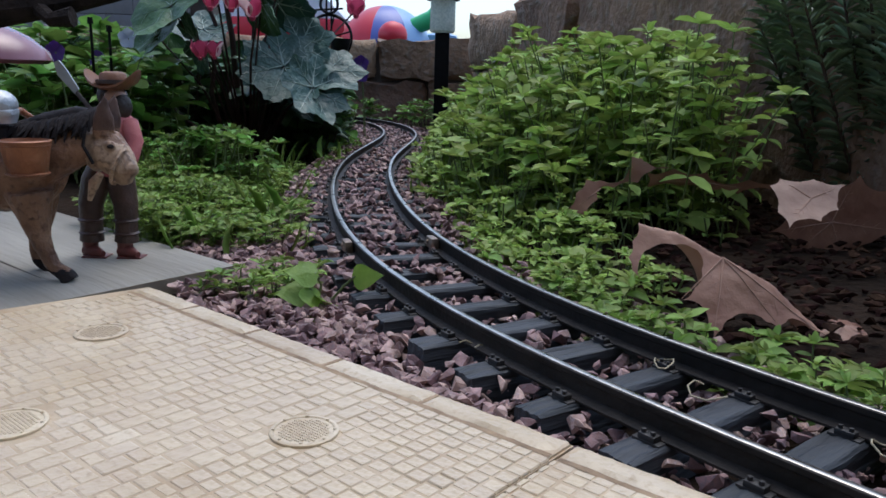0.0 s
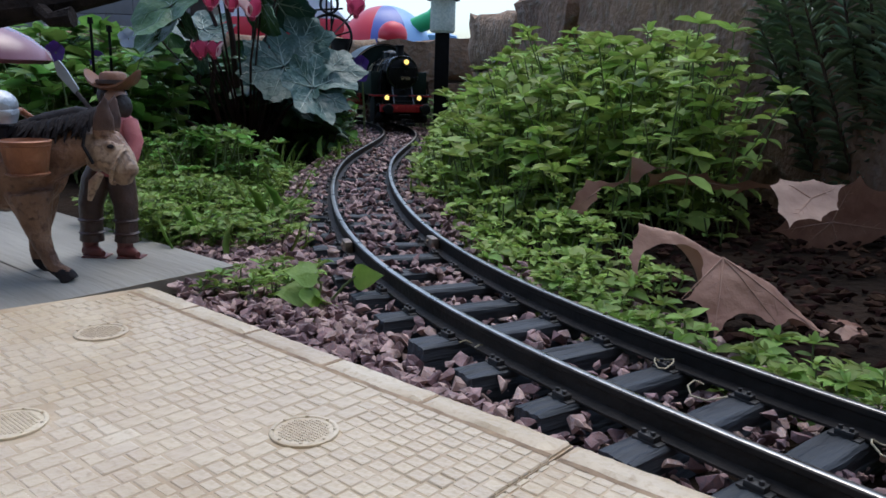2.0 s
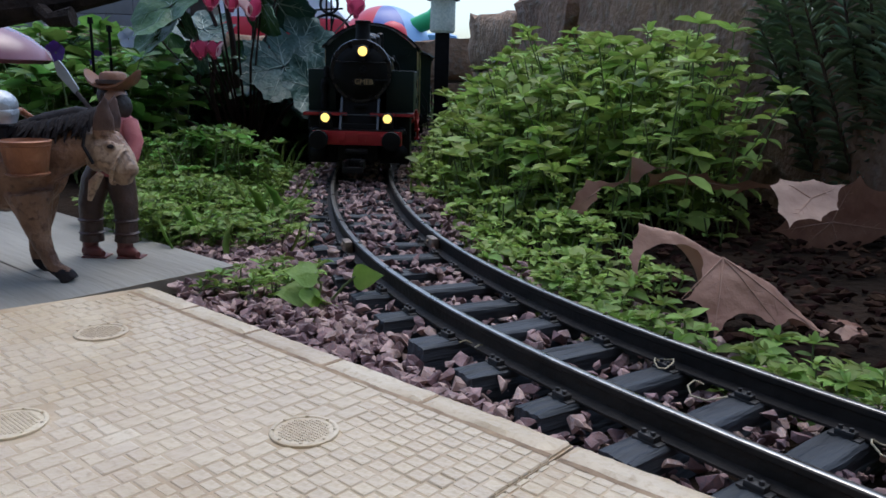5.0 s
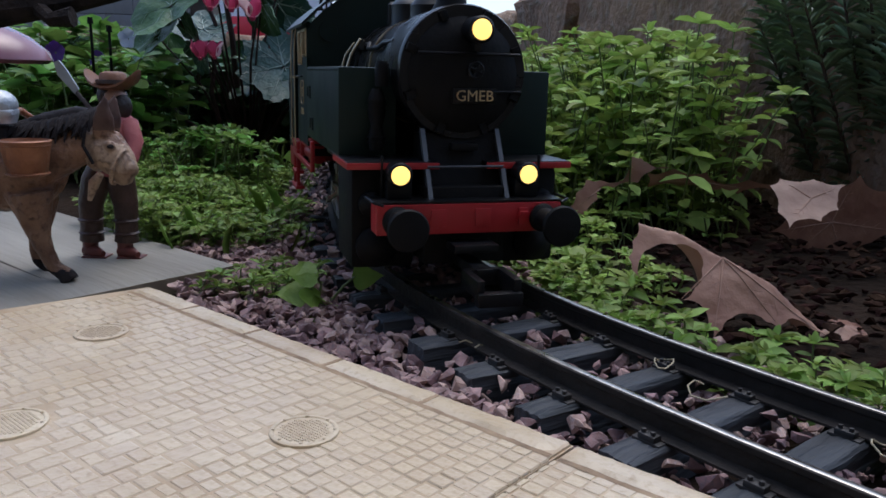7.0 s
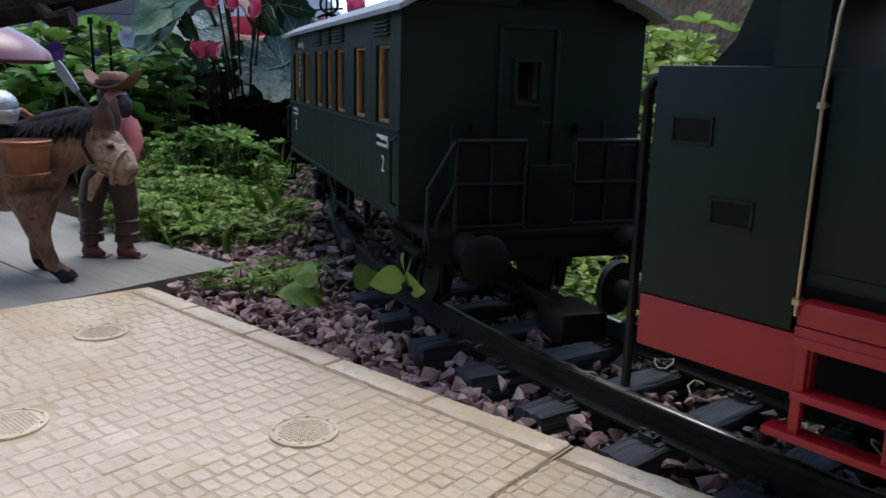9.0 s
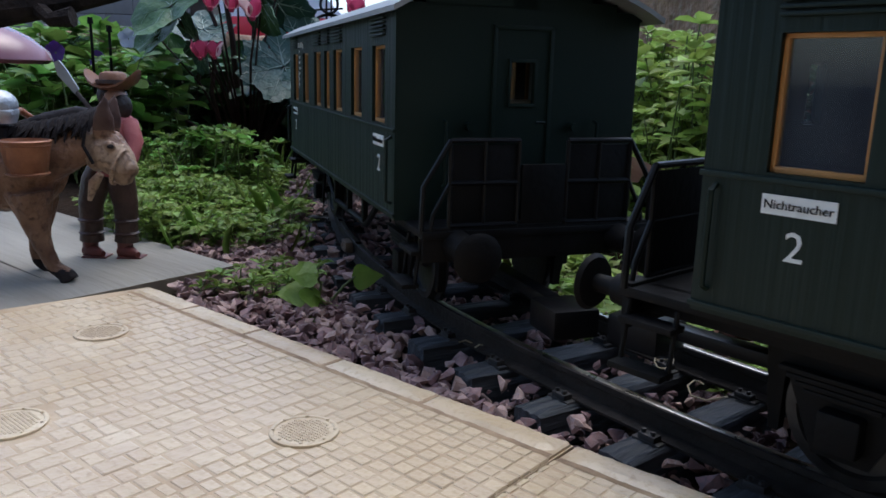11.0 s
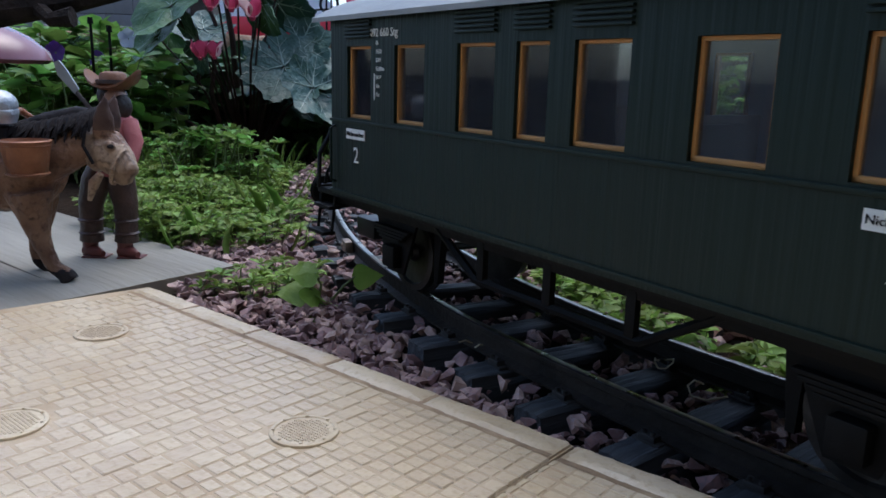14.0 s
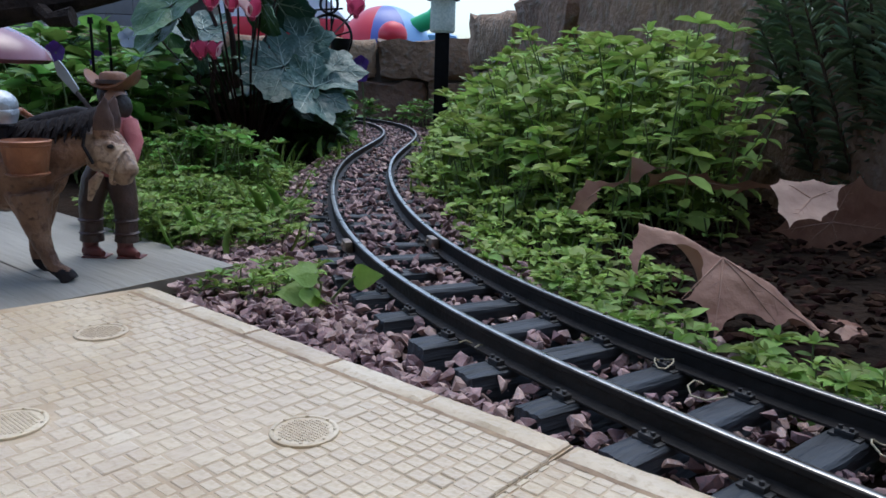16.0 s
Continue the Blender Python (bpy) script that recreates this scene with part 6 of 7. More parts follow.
def build_toys():
    def vinyl(name, c):
        return mat(name, c, [min(1, x * 1.12) for x in c], 3, 0.35, bump=0.03, fine=30)
    red, blue, pale, green, white = vinyl("red_vinyl", (0.62, 0.03, 0.045)), vinyl("blue_vinyl", (0.10, 0.14, 0.42)), vinyl("pale_blue_vinyl", (0.26, 0.42, 0.66)), vinyl("green_vinyl", (0.06, 0.46, 0.16)), vinyl("white_vinyl", (0.78, 0.76, 0.78))
    toy = thing("inflatable_toy", pose(-0.36, 4.6, -0.02), "large red and blue inflatable toy standing on the ground", "inflatable toy")
    for k, (m, nm) in enumerate(((red, "red"), (blue, "blue"), (pale, "pale blue"))):
        bm = bmesh.new()
        n, w = 18, 8
        a0, a1 = (radians(v) for v in ((-10, 76), (76, 122), (122, 190))[k])
        rows = []
        for i in range(w + 1):
            t = a0 + (a1 - a0) * i / w
            rows.append([bm.verts.new((-0.27 * math.cos(t) * math.sin(p), -0.30 * math.sin(t) * math.sin(p), 0.24 + 0.27 * math.cos(p) - 0.03)) for p in (math.pi * j / n for j in range(n + 1))])
        for p, q in zip(rows, rows[1:]):
            for j in range(n):
                bm.faces.new((p[j], q[j], q[j + 1], p[j + 1]))
        bmesh.ops.remove_doubles(bm, verts=bm.verts[:], dist=1e-5)
        part("segment", bm, m, toy, nm + " vinyl segment")
    bm = bmesh.new()
    ellipsoid(bm, (0.065, -0.36, 0.300), (0.078, 0.078, 0.074), n=20)
    tube(bm, [(0.065, -0.30, 0.29), (0.05, -0.15, 0.22)], [0.03, 0.05], 12)
    part("nose", bm, red, toy, "round red vinyl knob")
    bm = bmesh.new()
    tube(bm, [(0.06, -0.1, 0.33), (0.16, -0.12, 0.36), (0.26, -0.12, 0.40), (0.34, -0.12, 0.46)], [0.035, 0.045, 0.05, 0.055], 14)
    part("arm", bm, green, toy, "green vinyl tube")
    bm = bmesh.new()
    box(bm, -0.05, 0.42, -0.05, 0.20, 0.0, 0.335, 0.05)
    part("base", bm, pale, toy, "pale blue vinyl base")
    tent = thing("play_tent", pose(-0.93, 4.9, -0.02), "red and white fabric play tent", "tent")
    bm = bmesh.new()
    box(bm, -1.1, 0.34, 0, 0.5, 0.0, 0.26, 0.03)
    part("white_panel", bm, white, tent, "white fabric panel")
    bm = bmesh.new()
    box(bm, -1.1, 0.30, -0.02, 0.5, 0.2605, 0.42, 0.03)
    part("red_panel", bm, red, tent, "red fabric panel")
    bm = bmesh.new()
    prism(bm, [(-1.1, 0.4205), (0.30, 0.4205), (0.10, 0.62), (-0.9, 0.62)], 0.0, 0.5, "y")
    part("roof_panel", bm, white, tent, "white fabric roof")


# ---- leaves ----
LEAF_V = np.array([(0, 0, 0), (0.16, -0.24, 0.05), (0.20, 0, -0.02), (0.16, 0.24, 0.05), (0.46, -0.37, 0.06), (0.48, 0, -0.04), (0.46, 0.37, 0.06), (0.78, -0.25, 0.0), (0.80, 0, -0.08), (0.78, 0.25, 0.0), (1, 0, -0.14)])
LEAF_F = [(0, 1, 2), (0, 2, 3), (1, 4, 5, 2), (2, 5, 6, 3), (4, 7, 8, 5), (5, 8, 9, 6), (7, 10, 8), (8, 10, 9)]


class Foliage:
    """Gathers leaves and stems, then makes one mesh of them."""

    def __init__(self, seed):
        self.rng = np.random.RandomState(seed)
        self.P, self.D, self.U, self.S, self.W = [], [], [], [], []
        self.sv, self.sf = [], []

    def leaf(self, p, d, up, size, width):
        self.P.append(p), self.D.append(d), self.U.append(up), self.S.append(size), self.W.append(width)

    def stem(self, a, b, r):
        a, b = np.array(a), np.array(b)
        d = b - a
        s = np.cross(d, (0.3, 0.7, 0.2))
        s = s / (np.linalg.norm(s) + 1e-9)
        u = np.cross(d, s)
        u = u / (np.linalg.norm(u) + 1e-9)
        n = len(self.sv)
        for q, rr in ((a, r), (b, r * 0.75)):
            for k in range(3):
                t = 2.0944 * k
                self.sv.append(tuple(q + (s * math.cos(t) + u * math.sin(t)) * rr))
        self.sf.extend([(n, n + 1, n + 4, n + 3), (n + 1, n + 2, n + 5, n + 4), (n + 2, n, n + 3, n + 5)])

    def sprig(self, x, y, z, h, size, lean=0.25, nodes=5, width=0.8, r=0.0006, crown=True):
        """An upright stalk with crossed pairs of leaves and a rosette on top."""
        g = self.rng
        a = g.rand() * 6.28
        tip = np.array((x + h * lean * math.cos(a) * g.rand(), y + h * lean * math.sin(a) * g.rand(), z + h))
        foot = np.array((x, y, z - 0.004))
        mid = (foot + tip) / 2 + np.array((g.uniform(-1, 1), g.uniform(-1, 1), 0)) * h * 0.06
        self.stem(foot, mid, r), self.stem(mid, tip, r)
        t0 = g.rand() * 6.28
        for k in range(nodes):
            f = 0.12 + 0.88 * (k + 1) / nodes
            p = foot + (mid - foot) * min(f * 2, 1) + (tip - mid) * max(f * 2 - 1, 0)
            top = k == nodes - 1 and crown
            s = size * (0.75 + 0.5 * g.rand()) * (1.0 if not top else 0.9)
            for j in range(6 if top else 2):
                t = t0 + k * 1.57 + j * (1.57 if top else 3.1416) + g.uniform(-0.3, 0.3)
                rise = g.uniform(-0.5, 0.45) if not top else (g.uniform(0.0, 0.6) if j < 4 else g.uniform(1.0, 2.2))
                d = np.array((math.cos(t), math.sin(t), rise))
                self.leaf(p, d, (g.uniform(-0.4, 0.4), g.uniform(-0.4, 0.4), 1), s * g.uniform(0.75, 1.15) * (0.6 if top and j > 3 else 1.0), width)

    def make(self, name, mats, label, category):
        N = len(self.P)
        P, D, U = np.array(self.P), np.array(self.D, float), np.array(self.U, float)
        D /= np.linalg.norm(D, axis=1)[:, None]
        R = np.cross(U, D)
        R /= np.linalg.norm(R, axis=1)[:, None] + 1e-9
        Z = np.cross(D, R)
        S, W = np.array(self.S)[:, None, None], np.array(self.W)[:, None, None]
        T = LEAF_V[None]
        bend = self.rng.uniform(0.4, 2.2, (N, 1, 1))
        V = P[:, None] + S * (T[..., 0:1] * D[:, None] + T[..., 1:2] * W * R[:, None] + T[..., 2:3] * bend * Z[:, None])
        verts = [tuple(v) for v in V.reshape(-1, 3)]
        faces = [tuple(i + len(LEAF_V) * k for i in f) for k in range(N) for f in LEAF_F]
        mi = [0] * len(faces)
        n = len(verts)
        verts += self.sv
        faces += [tuple(i + n for i in f) for f in self.sf]
        mi += [1] * len(self.sf)
        return pieces(name, verts, faces, mats, label, category, "stuff", mi)


def track_gap(x, y):
    """Distance from the centre line, and the side (positive: the inner, herb side)."""
    d2 = (LINE_X - x) ** 2 + (LINE_Y - y) ** 2
    i = int(d2.argmin())
    h = TURN[i]
    side = (x - LINE_X[i]) * math.sin(h) - (y - LINE_Y[i]) * math.cos(h)
    return math.sqrt(d2[i]), side


def clamp(v, a=0.0, b=1.0):
    return max(a, min(b, v))


def build_herbs():
    g = np.random.RandomState(21)
    f = Foliage(5)
    n = 0
    while n < 1350:
        y = g.uniform(0.36, 1.25)
        x = g.uniform(-0.06, 0.30)
        d, side = track_gap(x, y)
        if side < 0 or d < 0.048:
            continue
        edge = 0.19 + 0.10 * (y - 0.5) if y < 0.8 else 0.23 - (y - 0.8) * 0.25
        if x > edge:
            continue
        grow = clamp((y - 0.40) / 0.20)
        h = (0.014 + 0.95 * max(d - 0.046, 0)) * (0.12 + 0.88 * grow)
        h = min(h, 0.140 - 0.09 * max(0, y - 0.75)) * g.choice((g.uniform(0.3, 0.8), g.uniform(0.8, 1.0)))
        if y < 0.47 and x > 0.115:
            continue
        if y < 0.485 and x > 0.075:
            h = min(h, 0.020)
        f.sprig(x, y, -0.016, max(h, 0.010), g.uniform(0.0110, 0.0190) if h > 0.04 else g.uniform(0.007, 0.0120), 0.60, int(clamp(h / 0.015, 2, 8)), 0.86, 0.0008)
        n += 1
    f.make("oregano_bed", [HERB, HERBSTEM], "dense bed of fresh green oregano beside the track", "herbs")


def build_weeds():
    g = np.random.RandomState(31)
    f = Foliage(6)
    # low green cover outside the curve
    n = 0
    while n < 2300:
        y = g.uniform(0.44, 1.20)
        x = g.uniform(-0.40, -0.03)
        d, side = track_gap(x, y)
        if side > 0 or d < 0.044 or x < -0.30 * y - 0.08 or (y > 0.80 and x < -0.13):
            continue
        q = (Vector((x, y, 0)) - PO)
        if q.dot(PX) > 0.228 and q.dot(PY) > -0.066:
            continue
        if d < 0.075 and g.rand() < 0.65:
            continue
        h = g.uniform(0.005, 0.014) * (1 + 1.3 * clamp((d - 0.09) / 0.12)) * (0.6 + 0.8 * clamp((noise.noise((x * 14, y * 14, 4)) + 0.4)))
        f.sprig(x, y, -0.019, h, g.uniform(0.0045, 0.0090), 0.8, int(clamp(h / 0.006, 2, 5)), 0.82, 0.0004)
        n += 1
    # strip in front of the dry leaves, inside the curve
    for k in range(330):
        s = g.uniform(-0.16, 0.33)
        p = on_track(s, -g.uniform(0.036, 0.085))
        if p.y > 0.42 or (0.088 < p.x < 0.150 and p.y > 0.262 and g.rand() < 0.85):
            continue
        h = g.uniform(0.005, 0.016)
        f.sprig(p.x, p.y, -0.019, h, g.uniform(0.0060, 0.0115), 0.9, 4, 0.7, 0.0005)
    # a few tufts beside the board and on the ballast edge
    for k in range(60):
        x, y = g.uniform(-0.125, -0.065), g.uniform(0.335, 0.40)
        q = (Vector((x, y, 0)) - PO)
        if q.dot(PX) < 0.228 and q.dot(PY) < -0.004 and track_gap(x, y)[0] > 0.05:
            f.sprig(x, y, -0.019, g.uniform(0.006, 0.014), g.uniform(0.005, 0.009), 0.9, 2, 0.6, 0.0004)
    # thin grass blades
    for k in range(420):
        y, x = g.uniform(0.42, 1.1), g.uniform(-0.30, 0.06)
        d, side = track_gap(x, y)
        if d < 0.042 or (side < 0 and x < -0.30 * y - 0.08):
            continue
        a = g.rand() * 6.28
        f.leaf((x, y, -0.019), (math.cos(a) * 0.5, math.sin(a) * 0.5, 1.0), (math.cos(a + 1.5), math.sin(a + 1.5), 0.1), g.uniform(0.015, 0.042), 0.05)
    f.make("ground_weeds", [WEED, HERBSTEM], "low bright green weeds along the track edge", "weeds")


def build_shrubs():
    g = np.random.RandomState(41)
    f = Foliage(7)
    for cx, cy, w, top, count, size in ((-0.37, 0.80, 0.075, 0.090, 110, 0.026), (-0.50, 1.05, 0.12, 0.125, 120, 0.036), (-0.58, 1.0, 0.14, 0.11, 100, 0.034), (-0.215, 0.70, 0.05, 0.030, 110, 0.012), (-0.75, 1.5, 0.22, 0.14, 110, 0.03), (-0.40, 1.45, 0.20, 0.10, 90, 0.028), (-0.115, 1.02, 0.035, 0.040, 40, 0.015), (-0.20, 1.60, 0.10, 0.03, 40, 0.02), (0.0, 1.72, 0.12, 0.03, 40, 0.02)):
        for k in range(count):
            x, y = g.normal(cx, w * 0.5), g.normal(cy, w * 0.45)
            if track_gap(x, y)[0] < 0.058:
                continue
            q = Vector((x, y, 0)) - PO
            if q.dot(PX) > 0.228 and q.dot(PY) > -0.07:
                continue
            h = (top + 0.02) * g.uniform(0.45, 1.05)
            f.sprig(x, y, -0.02, h, size * g.uniform(0.7, 1.2), 0.5, int(clamp(h / 0.02, 2, 6)), 1.0, 0.0009)
    f.make("shrub_foliage", [SHRUB, HERBSTEM], "mixed green garden foliage behind the figures", "shrubs")


def build_shade_leaves():
    g = np.random.RandomState(43)
    f = Foliage(12)
    # added clump whose dark leaf colour stands in for deep shade behind the stems
    for k in range(260):
        x, y = g.uniform(-0.36, -0.15), g.uniform(0.95, 1.10)
        if track_gap(x, y)[0] > 0.07:
            f.sprig(x, y, -0.02, g.uniform(0.03, 0.115), g.uniform(0.020, 0.036), 0.5, 4, 1.0, 0.0010)
    f.make("dark_undergrowth", [DARKLEAF, CYCSTEM], "dark leaves added as the deep shade under the flowering plant", "undergrowth")


def build_rosemary():
    bush = thing("rosemary_bush", pose(0.335, 0.56, -0.02), "dark green rosemary bush with narrow needles", "rosemary")
    g = np.random.RandomState(51)
    f = Foliage(8)
    bm = bmesh.new()
    for k in range(64):
        a = g.rand() * 6.28
        r0 = 0.05 * g.rand()
        base = np.array((r0 * math.cos(a), r0 * math.sin(a), 0.0))
        L = g.uniform(0.13, 0.24)
        out = np.array((math.cos(a) * g.uniform(0.25, 0.75), math.sin(a) * g.uniform(0.15, 0.6) - 0.1, 1.0))
        out /= np.linalg.norm(out)
        pts = [base + out * L * t + np.array((0, 0, 0.25 * L * (t * t - t) * -0.3)) for t in (0, 0.35, 0.7, 1.0)]
        tube(bm, pts, [0.0022, 0.0016, 0.0011, 0.0006], 5)
        for j in range(150):
            t = 0.14 + 0.86 * j / 149
            i = min(int(t / 0.351), 2)
            p = np.array([np.interp(t, (0, 0.35, 0.7, 1.0), [q[c] for q in pts]) for c in range(3)])
            b = g.rand() * 6.28
            side = np.array((math.cos(b), math.sin(b), 0.0))
            d = side * g.uniform(0.7, 1.0) + out * g.uniform(0.35, 0.9)
            f.leaf(p, d, (0.1, 0.1, 1), g.uniform(0.013, 0.022) * (1.0 if t < 0.9 else 0.7), 0.12)
    part("stem", bm, TWIG, bush, "woody brown stems")
    ob = f.make("needles", [NEEDLE, TWIG], "narrow dark green needles", "")
    ob.parent = bush


# ---- broad leaves, flowers, dry leaves ----
def lobed_leaf(size, lobes, depth, cup, seed, mats, rings=7, n=60, notch=0.35, long=1.0, tooth=0.03, vein_r=0.0011, teeth=23):
    """A broad leaf in its own plane, stalk at the origin, pointing to +x, with raised veins."""
    rng = random.Random(seed)
    off = [rng.uniform(0.85, 1.1) for _ in range(n + 1)]

    def rad(t):
        u = abs(t) / math.pi
        r = 1 - notch * u ** 3
        r *= 1 - depth * (0.5 - 0.5 * math.cos(lobes * t)) ** 0.8
        return r * (1 + tooth * math.sin(teeth * t + seed))

    def place(r, t):
        x, y = r * math.cos(t) * long, r * math.sin(t)
        z = cup * (r * r) * (0.6 + 0.4 * math.cos(2 * t)) + 0.10 * noise.noise((x * 2.2 + seed, y * 2.2, 1)) + 0.05 * noise.noise((x * 5 + seed, y * 5, 2)) * r
        z -= 0.05 * math.exp(-((y / 0.10) ** 2)) * (x > 0)
        return Vector((x, y, z)) * size

    bm = bmesh.new()
    rows = []
    for i in range(rings + 1):
        q = i / rings
        rows.append([bm.verts.new(place(max(q, 0.02) * rad(t), t)) for t in (-math.pi * 0.985 + 2 * math.pi * 0.985 * k / n for k in range(n + 1))])
    for a, b in zip(rows, rows[1:]):
        for k in range(n):
            bm.faces.new((a[k], b[k], b[k + 1], a[k + 1]))
    low = bmesh.ops.duplicate(bm, geom=bm.faces[:])
    for v in [e for e in low["geom"] if isinstance(e, bmesh.types.BMVert)]:
        v.co.z -= 0.006 * size
    bmesh.ops.reverse_faces(bm, faces=[e for e in low["geom"] if isinstance(e, bmesh.types.BMFace)])
    vb = bmesh.new()
    step = 2 * math.pi / lobes
    k = 0
    angles = [0.0]
    while (k + 1) * step < math.pi * 0.95:
        k += 1
        angles += [k * step, -k * step]
    for t in angles:
        R = rad(t) * 0.92
        pts = [place(R * q, t) + Vector((0, 0, 0.004 * size)) for q in (0.02, 0.25, 0.5, 0.75, 1)]
        tube(vb, pts, [vein_r * (1 - 0.8 * q) for q in (0, 0.25, 0.5, 0.75, 1)], 5)
        for q in (0.35, 0.6):
            for sgn in (-1, 1):
                a = place(R * q, t) + Vector((0, 0, 0.003 * size))
                b = place(R * (q + 0.25), t + sgn * 0.30) + Vector((0, 0, 0.003 * size))
                tube(vb, [a, b], [vein_r * 0.5, vein_r * 0.15], 4)
    return finish(bm, "blade", mats[0], 180), finish(vb, "vein", mats[1], 60)


def build_cyclamen():
    plant = thing("cyclamen_plant", pose(-0.235, 0.93, -0.02), "cyclamen with blue-green leaves and magenta flowers", "flowering plant")
    inv = Vector((-0.235, 0.93, -0.02))

    def loc(p):
        return Vector(p) - inv

    leaves = [lobed_leaf(s, 7, 0.22, 0.25, k, (BIGLEAF, VEIN), notch=0.25, long=1.1, tooth=0.035) for k, s in enumerate((0.056, 0.044, 0.040))]
    leaves += [lobed_leaf(s, 7, 0.06, 0.3, k + 5, (DARKLEAF, VEIN), notch=0.2, long=1.15, tooth=0.02, vein_r=0.0004) for k, s in enumerate((0.050, 0.036))]
    for which, o, tip, side in (
        (0, (-0.183, 0.885, 0.092), (-0.150, 0.865, 0.058), (-0.150, 0.92, 0.125)),
        (1, (-0.146, 0.860, 0.070), (-0.128, 0.845, 0.028), (-0.112, 0.895, 0.072)),
        (1, (-0.136, 0.90, 0.090), (-0.103, 0.88, 0.062), (-0.110, 0.95, 0.120)),
        (2, (-0.168, 0.91, 0.118), (-0.140, 0.90, 0.100), (-0.150, 0.93, 0.150)),
        (1, (-0.165, 0.93, 0.075), (-0.130, 0.91, 0.020), (-0.120, 0.95, 0.090)),
        (2, (-0.185, 0.95, 0.060), (-0.150, 0.93, 0.012), (-0.140, 0.97, 0.080)),
        (2, (-0.275, 0.90, 0.130), (-0.310, 0.88, 0.120), (-0.270, 0.86, 0.105)),
        (2, (-0.225, 0.97, 0.090), (-0.205, 0.95, 0.040), (-0.190, 0.97, 0.100)),
        (1, (-0.195, 0.92, 0.160), (-0.160, 0.90, 0.185), (-0.215, 0.90, 0.190)),
        (4, (-0.196, 0.84, 0.152), (-0.170, 0.81, 0.150), (-0.200, 0.82, 0.180)),
        (3, (-0.290, 0.84, 0.150), (-0.275, 0.80, 0.120), (-0.250, 0.81, 0.145)),
        (2, (-0.265, 0.84, 0.115), (-0.235, 0.80, 0.110), (-0.260, 0.82, 0.140)),
        (4, (-0.310, 0.85, 0.120), (-0.295, 0.81, 0.090), (-0.280, 0.82, 0.115)),
        # dark leaves added at the back, as the deep shade of the hollow
        (4, (-0.300, 1.00, 0.080), (-0.295, 0.99, 0.030), (-0.250, 1.00, 0.080)),
        (3, (-0.255, 1.02, 0.075), (-0.260, 1.00, 0.020), (-0.210, 1.03, 0.070)),
        (4, (-0.210, 1.00, 0.060), (-0.215, 0.98, 0.010), (-0.170, 1.00, 0.060)),
        (3, (-0.335, 1.03, 0.090), (-0.340, 1.00, 0.030), (-0.290, 1.03, 0.080)),
        (4, (-0.270, 0.99, 0.040), (-0.275, 0.97, -0.005), (-0.230, 0.99, 0.040)),
        (4, (-0.180, 0.97, 0.050), (-0.165, 0.95, 0.000), (-0.140, 0.98, 0.050)),
    ):
        m = frame_of(loc(o), loc(tip), loc(side))
        blade = part("leaf", leaves[which][0], None, plant, "broad dark green leaf" if which > 2 else "broad blue-green leaf with pale veins", at=m)
        part("vein", leaves[which][1], None, blade)
        bm = bmesh.new()
        a = loc(o)
        tube(bm, [a, a * 0.55 + Vector((0, 0, 0.012)), Vector((a.x * 0.1, a.y * 0.1, 0.0))], [0.0010, 0.0013, 0.0016], 6)
        part("leaf_stalk", bm, CYCSTEM, plant, "dark red stalk")
    # tall bare stems
    for pts, r in (([(-0.255, 0.93, -0.02), (-0.245, 0.92, 0.06), (-0.243, 0.90, 0.12), (-0.250, 0.89, 0.185)], 0.0046), ([(-0.225, 0.93, -0.02), (-0.215, 0.92, 0.05), (-0.222, 0.91, 0.11), (-0.215, 0.90, 0.18)], 0.0040), ([(-0.262, 0.94, -0.02), (-0.275, 0.92, 0.06), (-0.262, 0.91, 0.13), (-0.282, 0.90, 0.19)], 0.0034), ([(-0.24, 0.95, -0.02), (-0.20, 0.95, 0.05), (-0.19, 0.94, 0.10)], 0.0032), ([(-0.235, 0.92, -0.02), (-0.285, 0.86, 0.03), (-0.318, 0.83, 0.075), (-0.345, 0.82, 0.10)], 0.0022)):
        bm = bmesh.new()
        q = [loc(p) for p in pts]
        tube(bm, q, [r * (1 - 0.13 * k) for k in range(len(q))], 8)
        part("stem", bm, CYCSTEM, plant, "dark reddish stem")
    # flowers: swept-back petals over a nodding mouth
    def petal(s, k):
        bm = bmesh.new()
        rows = []
        for i in range(6):
            u = i / 5
            w = 0.42 * math.sin(math.pi * (0.18 + 0.72 * u)) * s
            rows.append([bm.verts.new((0.10 * s + 0.42 * s * u * (0.5 + 0.5 * ((k * 0.37) % 1)) + 0.06 * s * math.sin(u * 6 + k), v * w * (0.8 + 0.2 * math.sin(k * 2 + u * 4)), s * u * 0.95 + 0.08 * s * v * v)) for v in (-1, -0.4, 0.4, 1)])
        for a, b in zip(rows, rows[1:]):
            for j in range(3):
                bm.faces.new((a[j], a[j + 1], b[j + 1], b[j]))
        return bm
    for x, y, z, s, pale in ((-0.234, 0.79, 0.146, 0.019, 1), (-0.193, 0.79, 0.138, 0.021, 1), (-0.246, 0.79, 0.098, 0.016, 0), (-0.118, 1.02, 0.158, 0.024, 0), (-0.216, 0.80, 0.146, 0.020, 1), (-0.232, 0.79, 0.099, 0.015, 1), (-0.190, 0.875, 0.165, 0.020, 0)):
        c = loc((x, y, z))
        bm = bmesh.new()
        lathe(bm, [(-0.20 * s, 0.10 * s), (-0.05 * s, 0.16 * s), (0.06 * s, 0.10 * s), (0.10 * s, 0.04 * s)], "z", 14, 0, c)
        head = part("flower", bm, PETAL, plant, "nodding magenta cyclamen flower")
